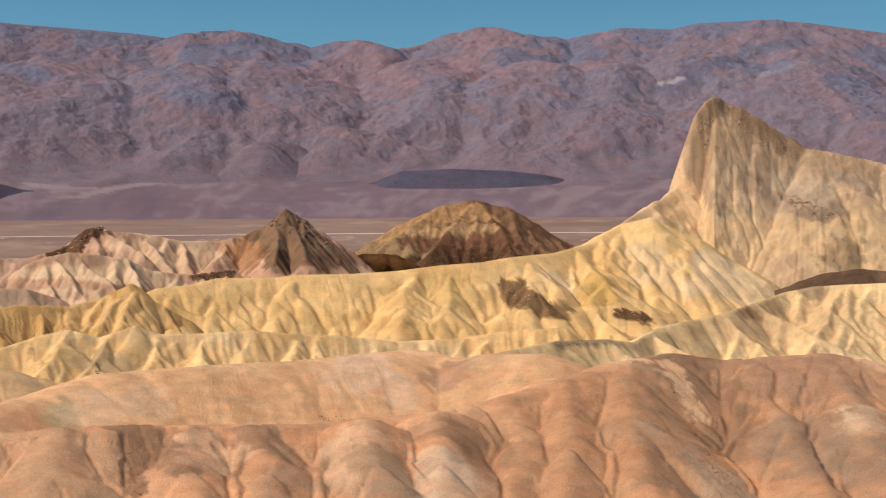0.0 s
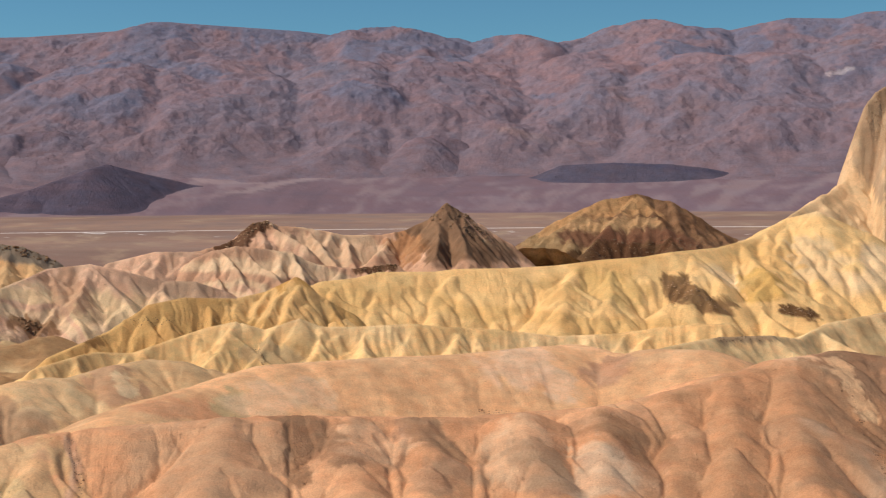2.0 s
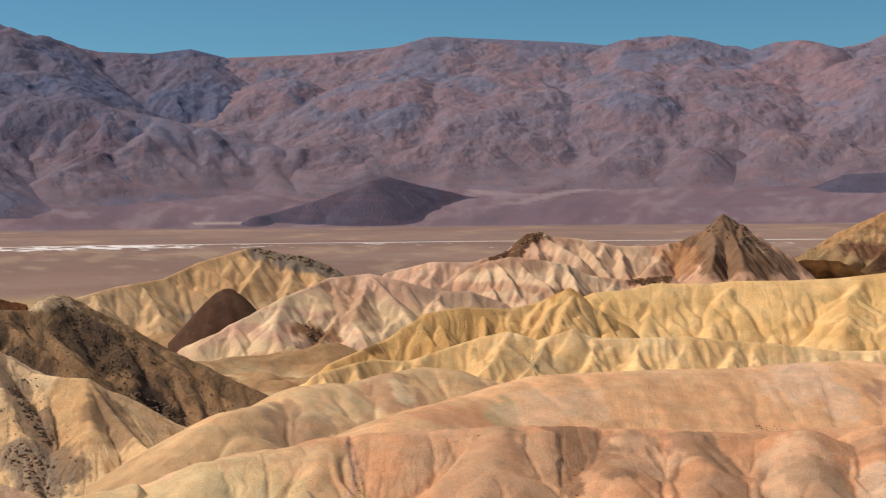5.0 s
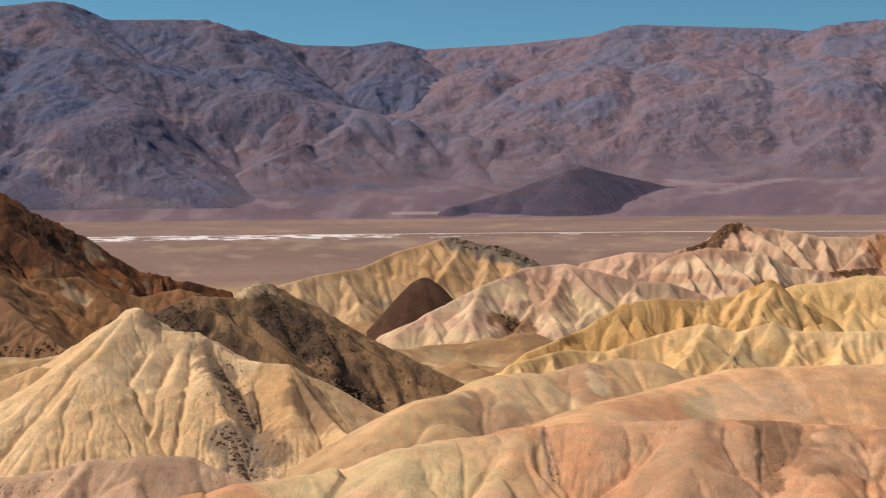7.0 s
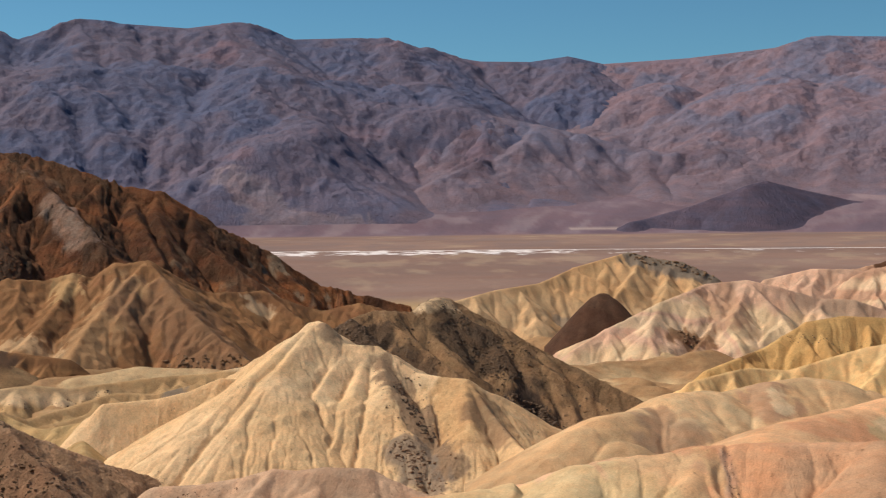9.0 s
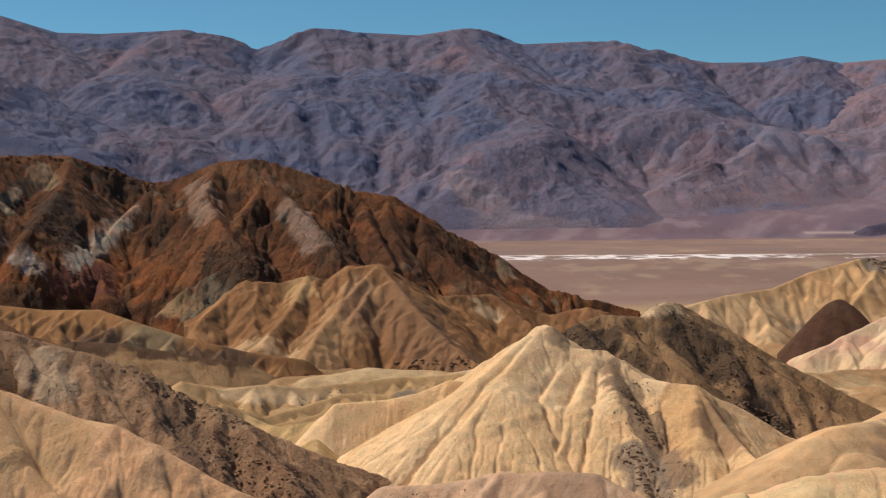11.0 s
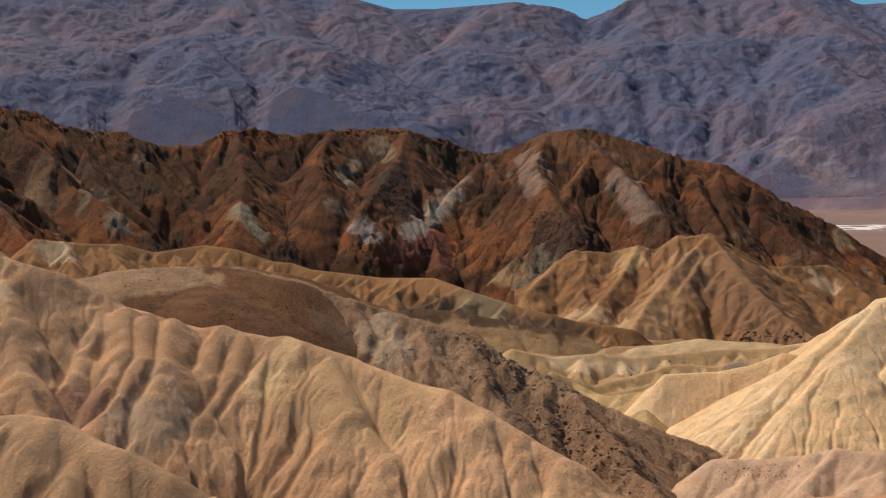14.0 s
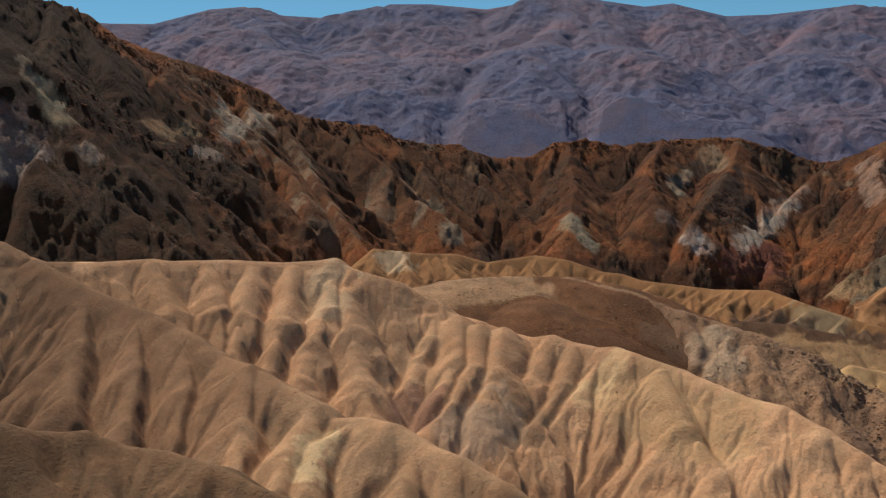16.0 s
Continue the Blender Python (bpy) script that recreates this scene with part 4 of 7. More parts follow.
BEACON = hill("beacon_peak", "tall jagged sandstone peak with yellow gullied flanks",
     [[(48.4, 517.7, 37.5), (54.0, 533.0, 38.0), (68.4, 547.2, 45.1), (81.4, 561.4, 52.3), (93.6, 575.4, 58.6)], [(141.5, 581.0, 70.9), (150.3, 579.3, 74.0), (163.2, 576.3, 71.4), (177.5, 572.6, 68.0), (204.3, 564.1, 61.2)]],
     beds((0.64, 0.425, 0.25), (0.58, 0.38, 0.225), (0.66, 0.435, 0.235), (0.65, 0.44, 0.265), seed=37, thick=16), FAR_CLAY,
     cliffs=[[(93.6, 575.4, 58.6), (96.2, 577.2, 62.4), (98.8, 578.9, 70.0), (100.7, 580.7, 78.0), (101.9, 582.7, 83.8), (104.2, 584.4, 90.1), (107.5, 586.0, 94.3), (111.1, 587.5, 96.2), (114.4, 589.0, 95.9), (117.7, 588.3, 93.5), (122.2, 587.4, 92.0), (131.0, 585.5, 86.1), (138.7, 583.7, 80.2), (145.3, 582.2, 75.1), (150.6, 580.8, 74.5), (163.4, 577.3, 71.6)]],
     face=([(112.0, 590.0, 95.9), (152.0, 582.0, 74.0)], 1.2, 3.4),
     lines=[[(96.2, 578.0, 61.5), (103.8, 563.6, 48.4), (112.2, 549.7, 35.4)], [(92.9, 574.5, 57.9), (96.1, 557.6, 44.1), (102.5, 544.5, 32.4), (110.3, 530.1, 19.3)], [(78.3, 556.5, 47.9), (81.6, 541.8, 35.9), (82.9, 529.3, 25.8)], [(70.3, 545.5, 44.0), (73.0, 533.4, 34.1), (73.7, 521.1, 24.2), (73.5, 510.5, 15.7)], [(150.5, 580.8, 73.2), (142.5, 566.6, 59.3), (132.2, 551.8, 44.0), (122.7, 548.4, 35.4)], [(163.3, 577.3, 71.6), (152.6, 562.6, 57.0), (142.6, 549.7, 44.0), (130.4, 539.7, 31.4)], [(175.9, 573.6, 67.8), (164.6, 558.2, 52.5), (151.2, 549.2, 39.6), (141.5, 537.1, 27.2)], [(63.8, 536.2, 42.5), (63.3, 523.6, 32.4), (59.9, 512.1, 22.8), (59.8, 502.8, 15.4)], [(54.9, 522.1, 39.4), (53.8, 511.7, 31.0), (48.7, 501.1, 21.6)]],
     line_slope=0.95, line_gap=0, cliff_slope=3.0, crags=(7, 0.9), worn=(0.09, 3.8, 1),
     stains_and_shadow=[([(108.0, 580.0, 89.4), (114.6, 578.8, 75.6), (124.5, 576.7, 66.4), (133.1, 574.8, 73.1), (120.1, 577.7, 85.7)], 13, (0.35, 0.23, 0.135), 0.85), ([(123.4, 566.7, 60.6), (125.6, 566.2, 58.3), (137.2, 563.5, 54.4), (145.6, 561.4, 51.5), (150.8, 560.1, 48.2)], 3.5, (0.27, 0.18, 0.115), 0.85), ([(97.4, 571.8, 68.6), (105.1, 570.4, 59.6), (110.5, 569.4, 50.5)], 4, (0.36, 0.25, 0.16), 0.8), ([(112.5, 579.2, 84.7), (116.4, 570.2, 74.1), (126.3, 564.0, 68.3), (138.7, 569.3, 69.5)], 13, (0.5, 0.335, 0.205), 0.8), ([(104.7, 580.6, 80.3), (105.2, 570.4, 68.6), (115.0, 563.4, 61.7)], 8, (0.5, 0.34, 0.2), 0.7), ([(109.5, 579.1, 90.4), (119.2, 584.0, 86.1), (128.9, 581.1, 79.0), (137.8, 579.7, 73.2)], 13, (0.32, 0.2, 0.115), 0.9), ([(104.6, 573.7, 85.6), (105.9, 568.6, 75.2), (103.7, 562.3, 66.2)], 8, (0.46, 0.3, 0.18), 0.7), ([(114.6, 572.8, 77.6), (125.7, 571.5, 68.5), (139.1, 571.0, 66.2)], 12, (0.54, 0.36, 0.22), 0.7), ([(145.9, 579.9, 72.0), (155.4, 573.0, 68.4), (168.0, 569.3, 66.0)], 8, (0.4, 0.26, 0.15), 0.8), ([(106.6, 584.4, 86.2), (108.4, 577.9, 73.3), (109.5, 575.7, 68.7)], 8, (0.42, 0.275, 0.165), 0.7), ([(118.0, 578.1, 77.8), (124.6, 566.5, 61.7)], 9, (0.45, 0.30, 0.18), 0.7), ([(121.8, 558.6, 58.3), (121.4, 562.0, 61.6)], 4, (0.2, 0.13, 0.08), 0.8),
             ([(132.8, 563.4, 54.9), (137.7, 547.4, 51.6), (145.5, 543.8, 48.4)], 6, (0.3, 0.2, 0.13), 0.9), ([(137.8, 565.5, 59.3), (147.4, 551.1, 55.9)], 9, (0.5, 0.37, 0.24), 0.7), ([(148.4, 531.1, 38.0), (148.9, 525.4, 31.9)], 9, (0.3, 0.2, 0.11), 0.8), ([(160.8, 567.8, 62.6), (165.1, 559.6, 59.2)], 6, (0.35, 0.25, 0.17), 0.8),
             ([(113.7, 556.8, 61.6), (124.3, 555.1, 54.9)], 12, (0.55, 0.38, 0.24), 0.6), ([(89.2, 483.8, 34.0), (92.0, 478.4, 30.4)], 7, YELLOW, 0.8)],
     slope=0.85, gap=0, seed=37, side=5, dr=0.6, front=140, back=60, ribs=((9, 0.6, 8), (3, 0.25, 4)), rough=(5, 0.8))
hill("dark_mound", "smooth dark brown gravel mound below the peak",
     [[(118.2, 454.9, 27.8), (124.9, 453.1, 31.2), (131.5, 451.2, 32.3), (139.3, 448.9, 31.6), (150.9, 445.1, 30.0)]], beds((0.19, 0.105, 0.06), (0.22, 0.13, 0.07), seed=51), STONY,
     slope=0.4, width=4, gap=0, seed=51, side=1.5, dr=0.5, ribs=())
PALE_SPUR = hill("pale_spur", "pale cream spur with rounded gullies below the peak",
     [[(8.9, 299.9, 22.0), (18.9, 307.8, 23.3), (25.1, 315.7, 23.4), (36.5, 322.9, 23.1), (44.8, 337.0, 21.0), (53.6, 350.9, 23.4), (71.3, 363.1, 25.5), (82.8, 376.0, 27.4), (93.3, 389.0, 29.2), (100.6, 387.2, 30.8), (109.1, 384.8, 31.4), (123.0, 380.6, 32.2), (136.4, 376.0, 33.8)]],
     beds((0.68, 0.455, 0.245), (0.7, 0.47, 0.235), (0.61, 0.4, 0.205), seed=38, thick=8), SMOOTH_CLAY,
     lines=[[(36.5, 322.9, 23.1), (32.3, 319.0, 20.4), (28.1, 315.4, 17.7)], [(93.3, 389.0, 29.2), (83.3, 378.3, 23.5), (75.3, 368.4, 18.5), (70.3, 357.7, 13.9)], [(109.1, 384.8, 31.4), (104.7, 369.2, 24.1), (98.5, 357.0, 18.1)]],
     stains_and_shadow=[([(25.0, 314.8, 23.2), (32.4, 319.8, 23.1), (37.3, 323.9, 22.8)], 2, (0.3, 0.2, 0.12), 0.8), ([(109.4, 448.5, 26.1), (100.1, 385.5, 29.7)], 4, (0.3, 0.19, 0.11), 0.8), ([(78.2, 368.5, 25.5)], 3, UMBER, 0.7), ([(49.9, 175.9, 34.7)], 6, LEMON, 0.7)],
     gap=14, run=50, seed=38, side=2, dr=0.6, drop=0.45, slope=0.8, skew=20, twigs=1)
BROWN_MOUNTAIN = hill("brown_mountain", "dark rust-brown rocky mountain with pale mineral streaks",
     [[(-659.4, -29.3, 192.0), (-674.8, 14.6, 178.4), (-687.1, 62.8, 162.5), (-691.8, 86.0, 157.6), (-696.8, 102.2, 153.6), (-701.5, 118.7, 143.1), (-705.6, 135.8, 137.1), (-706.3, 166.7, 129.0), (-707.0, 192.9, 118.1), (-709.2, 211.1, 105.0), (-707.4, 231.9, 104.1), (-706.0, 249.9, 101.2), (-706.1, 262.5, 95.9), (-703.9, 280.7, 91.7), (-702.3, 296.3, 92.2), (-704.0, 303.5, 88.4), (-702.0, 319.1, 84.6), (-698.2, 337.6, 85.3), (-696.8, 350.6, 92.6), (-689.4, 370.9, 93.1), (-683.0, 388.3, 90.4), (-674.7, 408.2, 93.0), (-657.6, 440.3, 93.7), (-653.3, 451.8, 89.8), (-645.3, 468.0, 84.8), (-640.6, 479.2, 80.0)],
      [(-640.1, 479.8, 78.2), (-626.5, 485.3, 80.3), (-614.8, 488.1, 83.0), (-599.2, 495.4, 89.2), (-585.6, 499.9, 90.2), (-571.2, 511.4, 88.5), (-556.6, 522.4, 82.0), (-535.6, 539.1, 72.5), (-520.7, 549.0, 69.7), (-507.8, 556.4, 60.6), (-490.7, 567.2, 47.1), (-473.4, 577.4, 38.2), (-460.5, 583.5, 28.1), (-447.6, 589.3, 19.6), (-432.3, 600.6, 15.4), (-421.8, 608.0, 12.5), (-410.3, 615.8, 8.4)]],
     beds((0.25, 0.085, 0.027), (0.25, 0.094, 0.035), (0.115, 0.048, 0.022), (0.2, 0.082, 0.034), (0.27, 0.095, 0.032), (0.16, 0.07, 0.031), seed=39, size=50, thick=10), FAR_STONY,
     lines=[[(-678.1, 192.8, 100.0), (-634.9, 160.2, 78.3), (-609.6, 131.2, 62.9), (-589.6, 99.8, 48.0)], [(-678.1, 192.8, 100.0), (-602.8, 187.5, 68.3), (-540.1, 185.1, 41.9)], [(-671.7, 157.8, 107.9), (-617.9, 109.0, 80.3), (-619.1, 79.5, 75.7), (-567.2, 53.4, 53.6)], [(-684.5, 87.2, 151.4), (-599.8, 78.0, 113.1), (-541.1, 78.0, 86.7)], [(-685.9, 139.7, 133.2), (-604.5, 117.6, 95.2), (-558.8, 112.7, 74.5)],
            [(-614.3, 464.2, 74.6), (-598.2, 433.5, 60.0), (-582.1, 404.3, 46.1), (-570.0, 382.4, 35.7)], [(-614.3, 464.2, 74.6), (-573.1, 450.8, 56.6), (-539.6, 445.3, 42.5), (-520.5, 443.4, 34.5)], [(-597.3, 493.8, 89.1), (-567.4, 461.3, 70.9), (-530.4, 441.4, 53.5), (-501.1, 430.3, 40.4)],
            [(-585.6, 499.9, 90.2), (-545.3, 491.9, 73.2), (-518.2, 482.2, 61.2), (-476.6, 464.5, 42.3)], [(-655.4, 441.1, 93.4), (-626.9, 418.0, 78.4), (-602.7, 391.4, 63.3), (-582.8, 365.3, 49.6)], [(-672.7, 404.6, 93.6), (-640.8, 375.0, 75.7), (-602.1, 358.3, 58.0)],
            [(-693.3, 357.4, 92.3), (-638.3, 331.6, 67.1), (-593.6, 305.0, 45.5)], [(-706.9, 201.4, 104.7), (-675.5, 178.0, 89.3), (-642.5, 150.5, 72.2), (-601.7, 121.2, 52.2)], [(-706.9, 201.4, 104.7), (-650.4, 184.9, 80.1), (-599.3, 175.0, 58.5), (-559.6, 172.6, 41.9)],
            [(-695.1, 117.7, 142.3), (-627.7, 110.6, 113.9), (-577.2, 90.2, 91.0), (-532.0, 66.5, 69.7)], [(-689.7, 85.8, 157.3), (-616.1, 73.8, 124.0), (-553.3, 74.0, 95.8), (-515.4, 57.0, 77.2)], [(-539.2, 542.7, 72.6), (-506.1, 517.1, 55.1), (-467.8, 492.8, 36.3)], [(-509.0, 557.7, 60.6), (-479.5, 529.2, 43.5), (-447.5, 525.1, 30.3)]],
     # the first, widest patch paints shade onto the left slope; the rest are beds
     stains_and_shadow=[([(-646.5, 67.7, 137.0), (-643.9, 88.7, 122.4), (-646.0, 71.6, 102.6), (-641.1, 107.4, 105.0), (-637.1, 128.7, 84.8), (-645.0, 80.3, 72.9)], 42, (0.07, 0.04, 0.021), 0.8), ([(-593.1, 433.4, 62.9), (-596.0, 424.7, 55.7), (-581.8, 404.0, 46.1), (-569.4, 383.7, 38.4)], 6, (0.40, 0.25, 0.17), 0.85), ([(-576.0, 364.0, 42.1), (-568.3, 366.9, 36.2)], 7, (0.42, 0.29, 0.21), 0.8), ([(-602.7, 482.3, 78.0), (-568.3, 458.3, 68.0), (-550.2, 447.1, 59.2)], 8, (0.40, 0.25, 0.17), 0.8),
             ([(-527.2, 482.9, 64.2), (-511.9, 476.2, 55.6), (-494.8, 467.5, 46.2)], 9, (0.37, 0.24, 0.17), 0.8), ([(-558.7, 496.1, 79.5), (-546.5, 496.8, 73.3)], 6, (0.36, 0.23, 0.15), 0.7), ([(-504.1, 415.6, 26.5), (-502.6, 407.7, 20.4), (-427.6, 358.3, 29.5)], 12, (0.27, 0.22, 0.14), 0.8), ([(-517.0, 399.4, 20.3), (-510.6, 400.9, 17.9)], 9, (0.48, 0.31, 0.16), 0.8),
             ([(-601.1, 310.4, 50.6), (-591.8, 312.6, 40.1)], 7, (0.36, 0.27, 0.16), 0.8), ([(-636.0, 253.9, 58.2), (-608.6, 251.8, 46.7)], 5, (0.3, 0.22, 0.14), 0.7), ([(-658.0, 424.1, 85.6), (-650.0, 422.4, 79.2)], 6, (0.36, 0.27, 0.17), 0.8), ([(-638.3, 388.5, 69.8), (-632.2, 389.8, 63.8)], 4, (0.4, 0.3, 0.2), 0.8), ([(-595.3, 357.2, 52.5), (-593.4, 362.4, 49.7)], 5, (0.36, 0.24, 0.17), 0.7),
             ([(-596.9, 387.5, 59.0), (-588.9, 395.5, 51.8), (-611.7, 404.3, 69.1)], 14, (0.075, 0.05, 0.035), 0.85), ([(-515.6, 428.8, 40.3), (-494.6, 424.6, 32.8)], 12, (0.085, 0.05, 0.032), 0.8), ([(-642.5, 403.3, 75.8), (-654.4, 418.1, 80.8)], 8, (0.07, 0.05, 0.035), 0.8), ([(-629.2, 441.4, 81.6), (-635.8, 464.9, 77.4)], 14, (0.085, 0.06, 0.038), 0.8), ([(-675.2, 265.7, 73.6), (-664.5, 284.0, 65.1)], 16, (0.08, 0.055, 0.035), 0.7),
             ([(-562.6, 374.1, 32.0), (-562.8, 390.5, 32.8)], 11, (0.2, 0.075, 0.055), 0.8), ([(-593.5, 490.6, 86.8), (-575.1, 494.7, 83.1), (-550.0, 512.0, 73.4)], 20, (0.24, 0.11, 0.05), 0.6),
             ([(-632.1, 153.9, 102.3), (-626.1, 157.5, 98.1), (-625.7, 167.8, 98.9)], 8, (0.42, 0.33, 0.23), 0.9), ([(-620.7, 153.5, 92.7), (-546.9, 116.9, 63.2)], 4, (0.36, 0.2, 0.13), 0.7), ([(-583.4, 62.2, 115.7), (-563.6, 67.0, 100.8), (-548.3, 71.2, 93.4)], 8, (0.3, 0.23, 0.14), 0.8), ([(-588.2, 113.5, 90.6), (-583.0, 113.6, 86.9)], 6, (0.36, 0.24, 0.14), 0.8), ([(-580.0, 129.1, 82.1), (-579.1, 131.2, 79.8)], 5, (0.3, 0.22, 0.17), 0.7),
             # wide near-black patches put the left slope's shade into the rock colour
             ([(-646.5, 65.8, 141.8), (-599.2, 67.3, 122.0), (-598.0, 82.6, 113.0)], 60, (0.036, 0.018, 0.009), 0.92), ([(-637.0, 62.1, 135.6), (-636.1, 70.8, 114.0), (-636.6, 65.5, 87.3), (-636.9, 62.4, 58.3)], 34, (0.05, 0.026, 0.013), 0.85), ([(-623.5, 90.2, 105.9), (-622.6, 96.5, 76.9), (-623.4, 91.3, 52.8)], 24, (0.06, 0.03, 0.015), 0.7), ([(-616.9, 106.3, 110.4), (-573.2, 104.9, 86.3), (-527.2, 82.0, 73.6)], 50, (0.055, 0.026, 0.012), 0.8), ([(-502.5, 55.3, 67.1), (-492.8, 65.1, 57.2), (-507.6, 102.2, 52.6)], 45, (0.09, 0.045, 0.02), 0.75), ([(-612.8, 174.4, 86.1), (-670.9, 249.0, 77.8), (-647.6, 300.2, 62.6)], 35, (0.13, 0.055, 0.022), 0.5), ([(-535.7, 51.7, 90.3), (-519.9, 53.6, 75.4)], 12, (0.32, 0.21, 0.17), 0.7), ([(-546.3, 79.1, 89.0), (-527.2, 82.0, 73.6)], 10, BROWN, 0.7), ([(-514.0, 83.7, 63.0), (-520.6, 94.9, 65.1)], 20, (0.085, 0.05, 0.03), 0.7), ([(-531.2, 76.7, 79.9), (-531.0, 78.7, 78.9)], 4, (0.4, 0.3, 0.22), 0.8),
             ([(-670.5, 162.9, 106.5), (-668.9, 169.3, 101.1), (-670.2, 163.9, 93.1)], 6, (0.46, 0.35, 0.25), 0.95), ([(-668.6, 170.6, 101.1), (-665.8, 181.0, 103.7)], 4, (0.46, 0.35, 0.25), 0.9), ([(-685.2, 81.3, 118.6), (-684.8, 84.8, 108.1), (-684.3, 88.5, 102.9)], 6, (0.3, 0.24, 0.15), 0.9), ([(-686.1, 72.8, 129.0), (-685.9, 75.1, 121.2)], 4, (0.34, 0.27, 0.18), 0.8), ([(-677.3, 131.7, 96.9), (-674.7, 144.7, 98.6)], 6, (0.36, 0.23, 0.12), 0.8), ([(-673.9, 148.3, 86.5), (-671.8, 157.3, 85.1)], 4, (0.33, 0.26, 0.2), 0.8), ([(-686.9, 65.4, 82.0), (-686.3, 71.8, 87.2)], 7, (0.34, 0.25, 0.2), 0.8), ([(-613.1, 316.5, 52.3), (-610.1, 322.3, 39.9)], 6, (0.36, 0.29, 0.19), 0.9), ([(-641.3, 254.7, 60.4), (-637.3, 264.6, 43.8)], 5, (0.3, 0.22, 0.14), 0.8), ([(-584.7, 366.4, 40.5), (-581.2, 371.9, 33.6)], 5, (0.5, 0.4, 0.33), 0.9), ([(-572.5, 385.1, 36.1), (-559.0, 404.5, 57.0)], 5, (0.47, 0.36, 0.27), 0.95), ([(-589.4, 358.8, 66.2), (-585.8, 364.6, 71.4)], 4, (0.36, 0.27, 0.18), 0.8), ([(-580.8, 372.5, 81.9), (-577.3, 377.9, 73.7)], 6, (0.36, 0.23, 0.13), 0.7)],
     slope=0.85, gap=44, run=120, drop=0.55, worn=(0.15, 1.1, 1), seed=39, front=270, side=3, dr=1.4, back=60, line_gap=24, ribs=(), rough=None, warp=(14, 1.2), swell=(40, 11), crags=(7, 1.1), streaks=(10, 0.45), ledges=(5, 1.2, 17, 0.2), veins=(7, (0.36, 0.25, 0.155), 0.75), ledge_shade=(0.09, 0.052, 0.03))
FOOTHILL = hill("tan_foothill", "tan brown foothill with sharp eroded spurs",
     [[(-427.8, 361.4, 30.5), (-424.9, 364.8, 33.7), (-416.2, 374.7, 32.4), (-408.7, 382.8, 35.2), (-404.2, 387.6, 33.3), (-398.0, 393.9, 38.7), (-393.4, 398.6, 38.6), (-389.5, 402.4, 39.7), (-385.9, 412.7, 33.9), (-379.6, 425.2, 26.2), (-373.0, 437.6, 25.9), (-369.5, 447.1, 26.1), (-359.4, 455.2, 20.6), (-350.9, 461.8, 17.3), (-338.8, 470.7, 20.6), (-332.0, 475.6, 18.4)]],
     beds((0.25, 0.12, 0.05), (0.35, 0.178, 0.076), (0.28, 0.138, 0.058), (0.24, 0.113, 0.05), seed=40, thick=6), FAR_CLAY,
     lines=[[(-389.5, 402.4, 39.7), (-381.1, 377.0, 27.8), (-372.3, 353.9, 16.9), (-363.3, 337.2, 8.5)], [(-389.5, 402.4, 39.7), (-357.1, 387.8, 23.9), (-334.4, 380.2, 13.2), (-319.4, 377.3, 6.5)], [(-408.7, 382.8, 35.2), (-395.1, 361.3, 23.9), (-385.9, 338.9, 13.0)], [(-379.6, 425.2, 26.2), (-357.3, 419.0, 16.0), (-340.3, 417.9, 8.5)], [(-427.8, 361.4, 30.5), (-418.2, 336.3, 20.0), (-426.1, 326.2, 15.9)]],
     stains_and_shadow=[([(-382.8, 387.7, 31.6), (-372.8, 360.1, 18.6), (-364.5, 341.0, 10.1)], 10, (0.46, 0.27, 0.13), 0.7), ([(-369.1, 385.5, 23.6), (-336.3, 379.4, 13.2)], 18, (0.24, 0.13, 0.07), 0.7), ([(-397.4, 340.7, 10.2), (-358.4, 322.3, 10.8)], 7, LEMON, 0.5), ([(-406.7, 378.0, 32.5), (-400.2, 368.9, 27.6)], 6, (0.5, 0.31, 0.14), 0.8), ([(-367.0, 437.2, 21.2), (-358.8, 437.3, 17.1)], 5, CREAM, 0.6)],
     gap=14, run=60, seed=40, crags=(3.5, 0.4), side=2, dr=0.5, front=110)
BENCH = hill("ochre_bench", "low ochre bench of gullied clay below the mountain",
     [[(-528.2, 186.0, 42.0), (-520.5, 206.7, 39.4), (-512.8, 225.0, 35.5), (-504.5, 243.1, 37.6), (-492.7, 251.9, 33.2), (-476.7, 267.7, 31.0), (-467.5, 270.2, 28.8), (-442.1, 286.3, 25.8), (-420.7, 294.1, 26.2), (-401.7, 297.7, 21.7), (-386.9, 306.0, 17.0), (-369.5, 316.7, 12.4), (-351.8, 326.5, 9.9)],
      [(-527.7, 187.4, 40.1), (-516.8, 215.8, 39.4), (-511.9, 227.1, 35.8), (-503.9, 244.3, 38.2), (-493.8, 253.4, 36.3), (-483.4, 262.3, 31.9)]],
     beds((0.25, 0.12, 0.048), (0.31, 0.155, 0.062), (0.18, 0.085, 0.036), seed=52, thick=5), FAR_CLAY,
     stains_and_shadow=[([(-523.2, 191.1, 38.7), (-516.8, 191.0, 35.5)], 6, CREAM, 0.8), ([(-386.2, 263.0, 17.8), (-373.6, 272.0, 15.1), (-363.5, 282.7, 12.3), (-352.6, 297.3, 10.1)], 9, (0.13, 0.075, 0.045), 0.95), ([(-396.2, 298.4, 18.9)], 10, (0.36, 0.26, 0.14), 0.7)],
     gap=9, run=40, drop=0.42, twigs=1, seed=52, side=2, dr=0.6, front=90, ribs=((4, 0.4, 4),), slope=0.85, worn=(0.3, 1.15, 1))
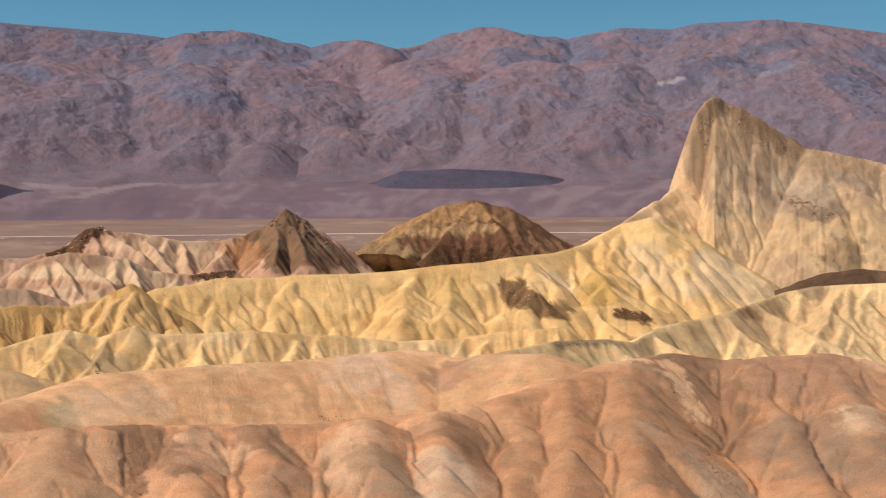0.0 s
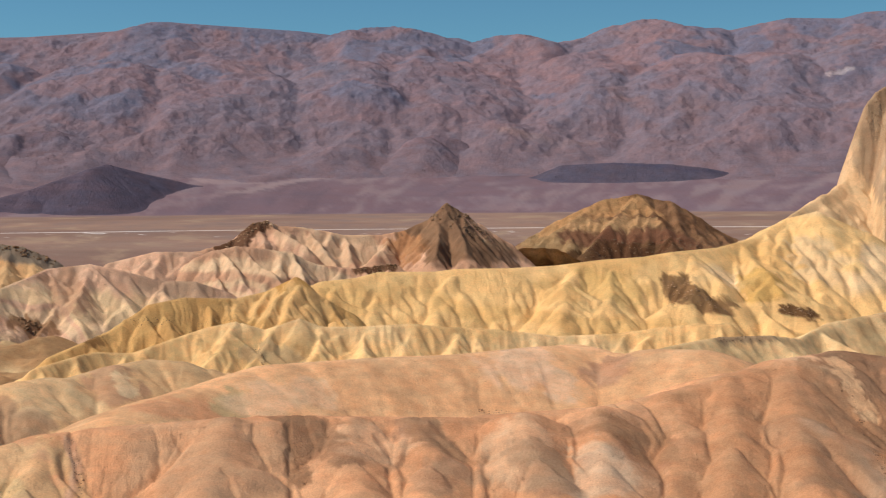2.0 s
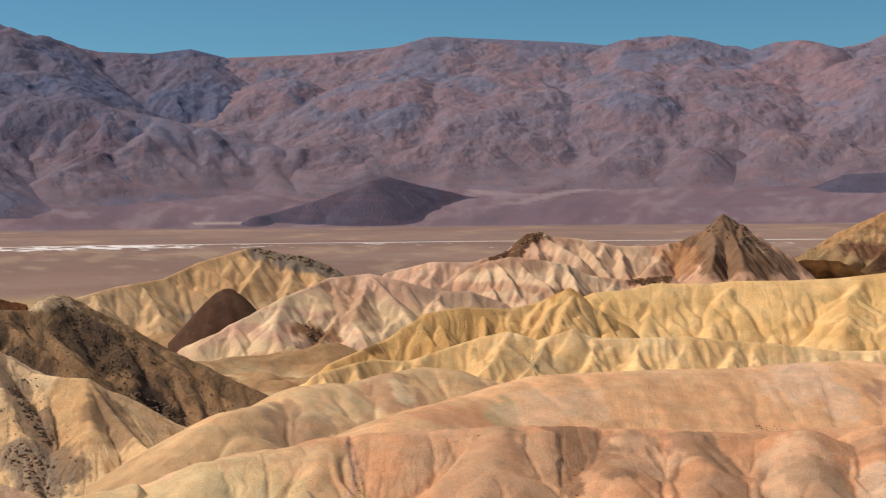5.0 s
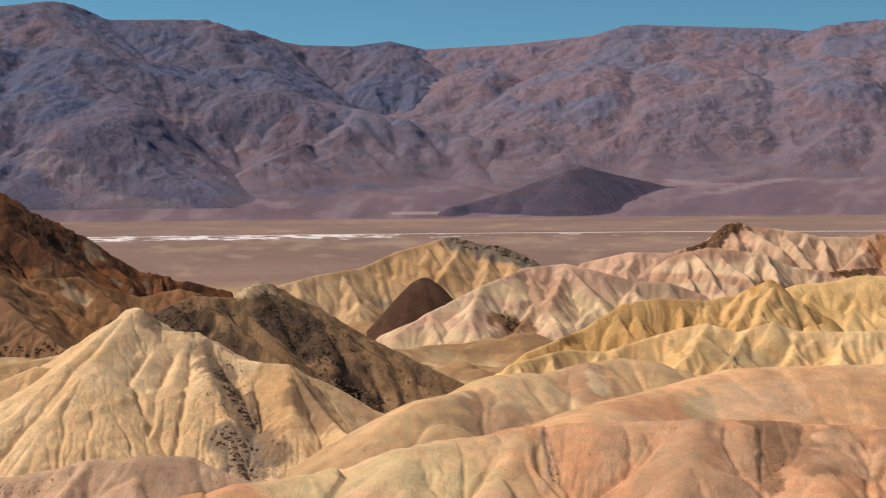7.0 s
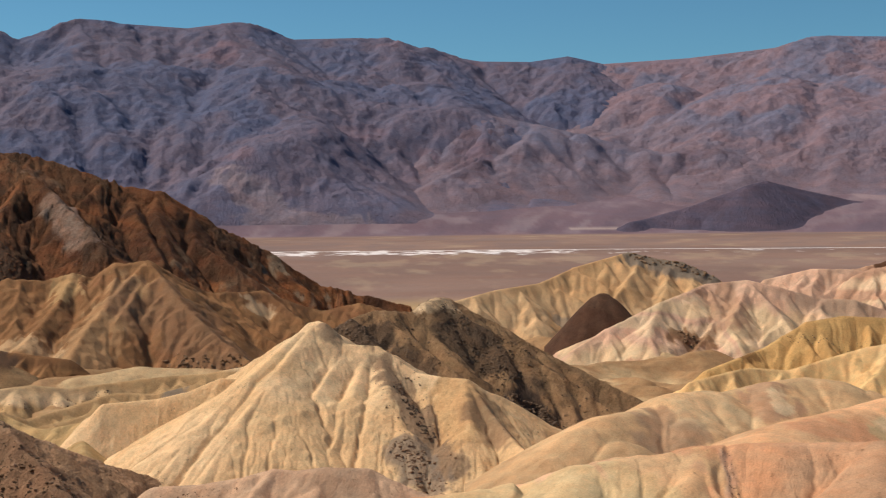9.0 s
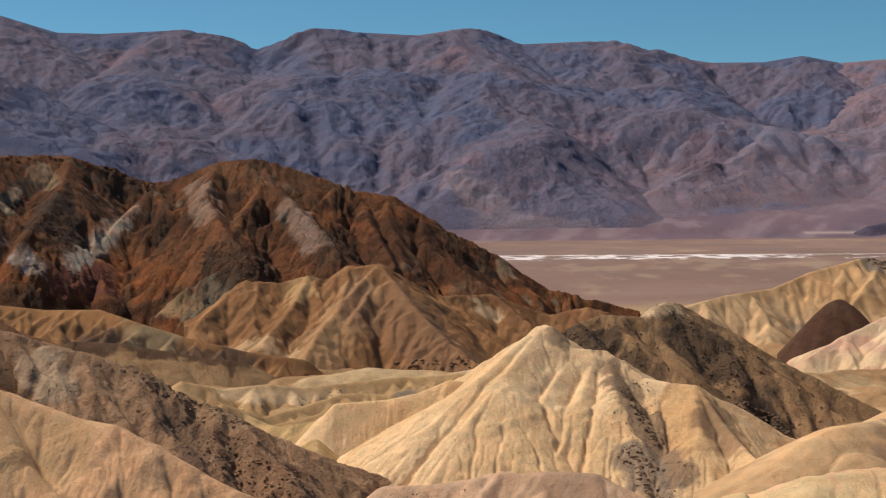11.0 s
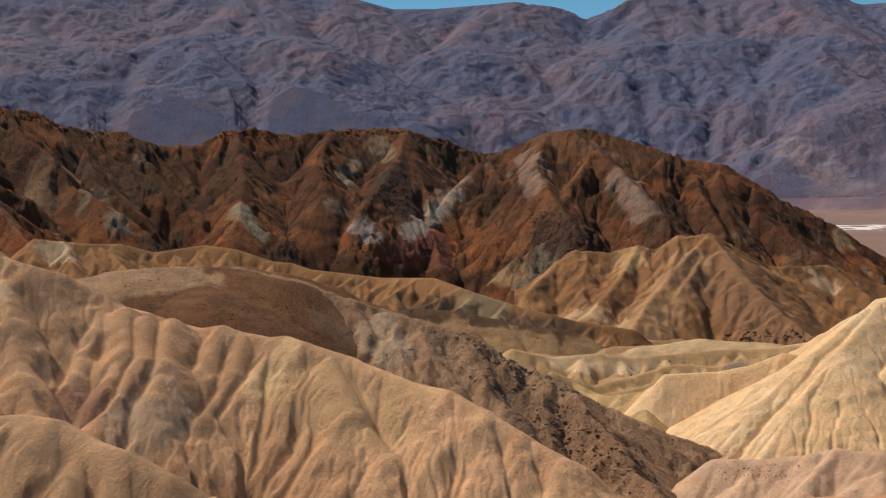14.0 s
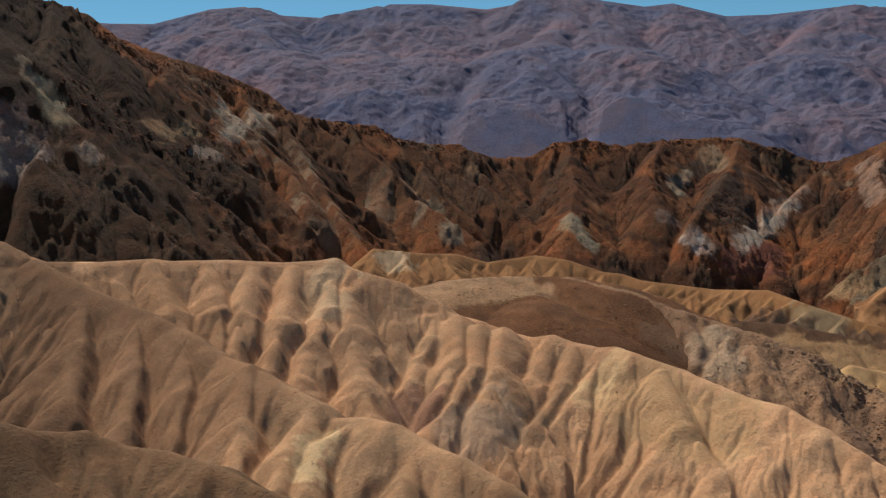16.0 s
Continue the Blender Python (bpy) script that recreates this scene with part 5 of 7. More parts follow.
hill("dark_terrace", "flat dark brown gravel terrace above the wash",
     [[(-389.7, 262.7, 18.7), (-380.1, 273.7, 17.7), (-370.0, 284.3, 14.8), (-362.0, 291.9, 12.7), (-355.0, 300.4, 11.4)]],
     beds((0.34, 0.2, 0.095), (0.4, 0.24, 0.115), (0.28, 0.16, 0.078), seed=60, thick=4), STONY,
     stains_and_shadow=[([(-389.7, 262.7, 18.7), (-380.1, 273.7, 17.7), (-370.0, 284.3, 14.8), (-362.0, 291.9, 12.7), (-355.0, 300.4, 11.4)], 8.0, (0.115, 0.06, 0.032), 0.95)], slope=0.55, width=3, gap=0, seed=60, da=0.08, side=1.5, dr=0.6, front=40, ribs=((5, 0.3, 4),))
BANK = hill("wash_bank", "low ochre clay bank along a dry wash",
     [[(-307.0, 240.6, 13.3), (-302.1, 250.6, 10.6), (-295.9, 261.7, 11.4), (-291.4, 270.3, 9.8), (-284.6, 281.1, 10.7), (-275.7, 289.9, 11.8), (-266.6, 298.2, 12.3), (-258.5, 305.3, 14.2)], [(-269.4, 223.4, 11.9), (-268.2, 235.2, 7.4), (-266.4, 247.0, 9.1), (-263.2, 260.0, 11.4), (-256.1, 267.1, 10.7), (-248.7, 273.9, 12.9)],
      [(-245.2, 213.3, 9.3), (-240.2, 222.6, 10.6), (-237.5, 229.1, 12.2), (-233.0, 235.5, 10.7), (-228.2, 241.8, 12.6), (-224.4, 247.1, 15.0), (-218.4, 254.0, 17.6)]],
     beds((0.5, 0.33, 0.15), (0.42, 0.26, 0.12), CREAM, seed=54, thick=4), CLAY,
     stains_and_shadow=[([(-175.8, 187.7, 23.7)], 4, (0.2, 0.16, 0.12), 0.8)],
     slope=0.75, gap=8, run=25, drop=0.38, seed=54, da=0.08, side=2, dr=0.5, twigs=1, front=40, ribs=((3, 0.3, 4),), worn=(0.3, 1.0, 1))
ROCKY = hill("rocky_ridge", "brown rocky ridge strewn with dark rubble",
     [[(-167.6, 221.8, 33.3), (-167.4, 225.9, 33.6), (-167.5, 229.7, 34.9), (-165.3, 235.1, 36.4), (-160.1, 242.5, 35.6), (-160.4, 246.0, 37.4), (-160.2, 249.9, 38.3), (-160.4, 253.5, 38.1), (-157.4, 255.4, 36.3), (-151.4, 259.0, 32.6), (-141.8, 261.0, 27.2), (-134.2, 261.6, 23.8), (-126.7, 262.0, 20.6), (-118.7, 262.4, 17.4), (-113.9, 261.3, 15.7)]],
     beds((0.42, 0.25, 0.125), (0.34, 0.2, 0.1), (0.5, 0.31, 0.165), seed=41, thick=5), STONY,
     lines=[[(-160.9, 243.6, 35.5), (-150.3, 237.2, 29.2), (-141.4, 233.0, 24.5)], [(-151.4, 259.0, 32.6), (-142.2, 252.2, 27.0), (-132.4, 245.7, 21.3)], [(-166.1, 227.9, 35.1), (-157.6, 223.1, 30.3), (-151.7, 221.9, 27.4)], [(-141.8, 261.0, 27.2), (-132.3, 252.7, 21.6), (-125.9, 245.2, 17.2)]],
     stains_and_shadow=[([(-159.0, 244.8, 36.9), (-158.7, 248.6, 37.3)], 4, CREAM, 0.9), ([(-163.3, 225.7, 33.1), (-160.9, 227.8, 31.4)], 5, (0.09, 0.06, 0.04), 0.8), ([(-148.1, 240.1, 31.3), (-142.6, 237.3, 28.4), (-136.8, 235.9, 25.5)], 6, (0.1, 0.065, 0.042), 0.8), ([(-155.5, 247.9, 35.1), (-148.5, 249.4, 31.7)], 4, (0.1, 0.065, 0.042), 0.7), ([(-127.2, 229.5, 20.2), (-122.7, 227.5, 18.6)], 4, (0.06, 0.04, 0.03), 0.9), ([(-294.2, 512.4, 9.7), (-257.5, 473.9, 4.9)], 3, PALE, 0.7), ([(-154.9, 230.4, 28.6), (-149.7, 226.4, 26.0)], 4, (0.09, 0.06, 0.04), 0.7)],
     gap=10, run=40, seed=41, crags=(2.2, 0.25), side=2, dr=0.36, front=40, ribs=((5, 1.0, 3), (1.8, 0.3, 1.5)), rough=(2.2, 0.3))
CREAM_HILL = hill("cream_hill", "pale cream clay hill with a pointed top",
     [[(-185.0, 179.8, 22.7), (-178.6, 186.2, 23.2), (-174.2, 189.7, 24.4), (-169.7, 193.2, 26.7), (-166.6, 195.3, 26.4), (-162.6, 198.1, 29.6), (-158.5, 200.8, 34.0), (-156.3, 202.0, 36.4), (-154.9, 202.6, 36.7), (-153.2, 202.3, 36.4), (-151.3, 202.2, 33.8), (-149.2, 202.1, 32.9), (-143.5, 204.7, 32.5), (-139.3, 204.6, 30.5), (-135.2, 204.3, 28.3), (-129.8, 204.8, 27.7), (-125.3, 204.7, 27.7), (-116.9, 199.5, 22.2), (-109.5, 193.7, 19.3), (-102.2, 187.7, 18.1), (-95.2, 181.6, 17.9)]],
     beds((0.74, 0.49, 0.255), (0.71, 0.46, 0.235), (0.75, 0.51, 0.28), (0.64, 0.41, 0.205), seed=42, thick=8), CLAY,
     lines=[[(-155.3, 202.2, 36.4), (-153.0, 188.8, 29.3), (-150.6, 175.6, 22.3), (-146.6, 161.5, 14.7)], [(-148.6, 202.3, 32.4), (-146.0, 190.6, 26.2), (-143.7, 180.1, 20.6), (-142.0, 170.8, 15.7)], [(-143.3, 204.9, 31.9), (-136.0, 196.9, 26.3), (-128.3, 189.9, 20.9), (-120.1, 181.0, 14.6)], [(-125.4, 204.6, 27.6), (-118.4, 194.7, 21.2), (-110.2, 185.3, 14.7)], [(-145.4, 204.6, 32.0), (-140.3, 192.4, 25.1), (-136.1, 180.5, 18.6), (-133.8, 171.7, 13.9)], [(-133.8, 205.2, 27.7), (-128.1, 197.6, 22.8), (-120.8, 189.8, 17.2)], [(-156.1, 199.1, 35.0), (-157.0, 186.2, 28.3), (-156.6, 174.0, 22.0), (-154.1, 160.5, 14.8)], [(-157.3, 194.3, 31.1), (-158.7, 182.2, 24.7), (-158.1, 167.4, 17.1)]],
     stains_and_shadow=[([(-125.8, 201.8, 25.6), (-121.5, 196.5, 21.9), (-119.8, 190.4, 19.2)], 5, (0.56, 0.33, 0.15), 0.85), ([(-140.8, 202.5, 30.7), (-135.4, 198.8, 26.5), (-129.4, 195.5, 22.5), (-121.6, 189.1, 17.5), (-116.9, 185.7, 15.8)], 2.8, (0.24, 0.155, 0.095), 0.85), ([(-125.2, 185.8, 18.7), (-120.4, 183.1, 14.2)], 4, (0.24, 0.18, 0.13), 0.8), ([(-120.0, 199.4, 24.3), (-114.1, 194.6, 20.7)], 5, (0.26, 0.16, 0.09), 0.8), ([(-151.1, 201.5, 34.9), (-152.4, 201.7, 35.8)], 2.5, (0.2, 0.14, 0.09), 0.8), ([(-112.2, 202.2, 17.9)], 5, LEMON, 0.6)],
     gap=0, line_gap=0, run=40, seed=42, side=2, dr=0.33, front=60, twist=14, ribs=(), rough=(3.0, 0.5), width=0.5, slope=1.0, line_slope=0.58, worn=(0.13, 1.1, 0), streaks=(7, 0.12))
SPUR = hill("pink_low_spur", "low pinkish spur with soft ribs at the foot",
     [[(-142.1, 147.8, 17.3), (-136.1, 150.0, 17.8), (-130.0, 152.0, 19.0), (-125.5, 153.6, 20.4), (-122.1, 154.2, 20.3), (-118.1, 155.1, 21.0), (-112.4, 157.3, 21.0), (-108.4, 158.1, 19.5), (-104.4, 158.7, 18.1)]],
     beds(ROSE, (0.5, 0.32, 0.2), PALE, seed=55, thick=5), CLAY, gap=7, run=25, seed=55, da=0.075, side=2, dr=0.36, front=30, ribs=((3, 0.5, 3),))
hill("cream_valley_ridge", "pale yellow clay ridge with a long soft spur",
     [[(-213.7, 180.9, 17.6), (-208.4, 182.0, 16.6), (-203.1, 183.0, 16.6), (-196.3, 185.4, 18.0), (-190.9, 186.2, 17.3), (-182.7, 189.7, 16.6), (-175.8, 191.5, 18.5)], [(-196.3, 185.4, 18.0), (-176.3, 166.5, 16.5), (-157.5, 146.3, 14.9)]],
     beds((0.52, 0.34, 0.17), (0.47, 0.31, 0.14), (0.4, 0.255, 0.12), seed=56, thick=6), CLAY, gap=11, run=35, seed=56, da=0.07, side=2, dr=0.45, ribs=((5, 0.6, 4), (2, 0.2, 2)), slope=0.7)
TAN_HILL = hill("tan_brown_hill", "rounded tan hill with brown and cream bands",
     [[(-93.3, 171.2, 19.6), (-91.4, 176.2, 23.0), (-90.9, 180.4, 25.0), (-89.5, 185.0, 26.2), (-88.0, 189.6, 26.4), (-87.2, 193.8, 26.6), (-84.7, 198.7, 28.2), (-82.1, 203.6, 28.2), (-80.9, 207.8, 27.6), (-75.5, 213.6, 28.9), (-71.5, 218.6, 29.3), (-67.2, 220.0, 28.8), (-63.0, 221.2, 27.5), (-57.8, 222.6, 26.4)],],
     beds((0.63, 0.42, 0.22), (0.62, 0.39, 0.2), (0.52, 0.33, 0.17), CREAM, seed=43, thick=8), SMOOTH_CLAY,
     lines=[[(-84.3, 197.8, 28.4), (-80.1, 191.9, 25.5), (-75.7, 187.6, 23.1)], [(-75.0, 212.1, 29.1), (-73.2, 204.4, 25.9), (-69.3, 201.1, 24.0)], [(-89.3, 184.5, 26.3), (-85.2, 179.6, 23.7), (-84.3, 174.0, 21.5)]],
     stains_and_shadow=[([(-83.8, 190.1, 25.1), (-79.1, 187.4, 23.7), (-80.2, 183.9, 22.6)], 4.5, (0.36, 0.22, 0.13), 0.8), ([(-74.8, 209.1, 27.9), (-71.0, 203.4, 25.3)], 4, (0.46, 0.26, 0.15), 0.8), ([(-73.6, 209.7, 27.9), (-71.1, 206.2, 25.8)], 1.5, CREAM, 0.9), ([(-78.4, 196.8, 25.8), (-76.2, 195.7, 24.4)], 6, LEMON, 0.5)],
     slope=0.6, width=4, gap=16, run=35, twigs=1, seed=43, da=0.08, side=3, dr=0.4, ribs=((7, 0.5, 6), (2.5, 0.15, 3)), rough=(4, 0.3))
PINK_HILL = hill("pink_smooth_hill", "smooth rounded pink clay hill",
     [[(-66.9, 177.8, 23.9), (-65.0, 183.8, 25.4), (-63.7, 189.6, 26.3), (-61.5, 195.6, 26.8), (-58.3, 201.8, 27.4), (-53.9, 208.1, 28.5), (-51.4, 212.2, 29.1), (-47.1, 216.6, 29.0), (-37.2, 221.9, 29.2), (-23.6, 228.1, 29.2), (-11.3, 233.4, 29.9), (-5.1, 237.9, 29.8), (-1.5, 236.4, 29.0), (3.0, 234.8, 28.6), (8.3, 233.1, 29.6), (15.1, 231.1, 29.8), (20.4, 229.1, 26.7), (25.0, 228.6, 25.3)]],
     beds((0.66, 0.375, 0.19), (0.7, 0.43, 0.235), (0.66, 0.37, 0.19), (0.67, 0.42, 0.225), seed=57, thick=9), SMOOTH_CLAY,
     lines=[[(-5.1, 237.9, 29.8), (-6.2, 226.4, 25.2), (-7.7, 218.9, 22.3)]],
     stains_and_shadow=[([(-6.5, 223.2, 26.5), (-7.2, 218.2, 24.5)], 3, (0.66, 0.44, 0.28), 0.8), ([(1.2, 229.3, 27.6), (0.3, 225.5, 26.3)], 4, (0.42, 0.23, 0.14), 0.8), ([(-60.6, 189.7, 26.0), (-56.4, 192.1, 25.4)], 4, (0.55, 0.27, 0.14), 0.8), ([(-51.9, 200.2, 26.3), (-52.4, 195.5, 24.9)], 3, (0.45, 0.33, 0.17), 0.8), ([(-50.1, 199.4, 25.6), (-43.0, 205.5, 25.7)], 5, (0.68, 0.45, 0.28), 0.6), ([(-11.9, 227.9, 28.9), (-12.6, 222.9, 27.3)], 6, (0.66, 0.43, 0.28), 0.7)],
     slope=0.5, width=7, gap=0, run=30, twigs=0, seed=57, da=0.1, side=3, dr=0.5, ribs=((9, 0.4, 10), (3, 0.12, 4)), rough=(3, 0.18), worn=(0.06, 1.0, 3))
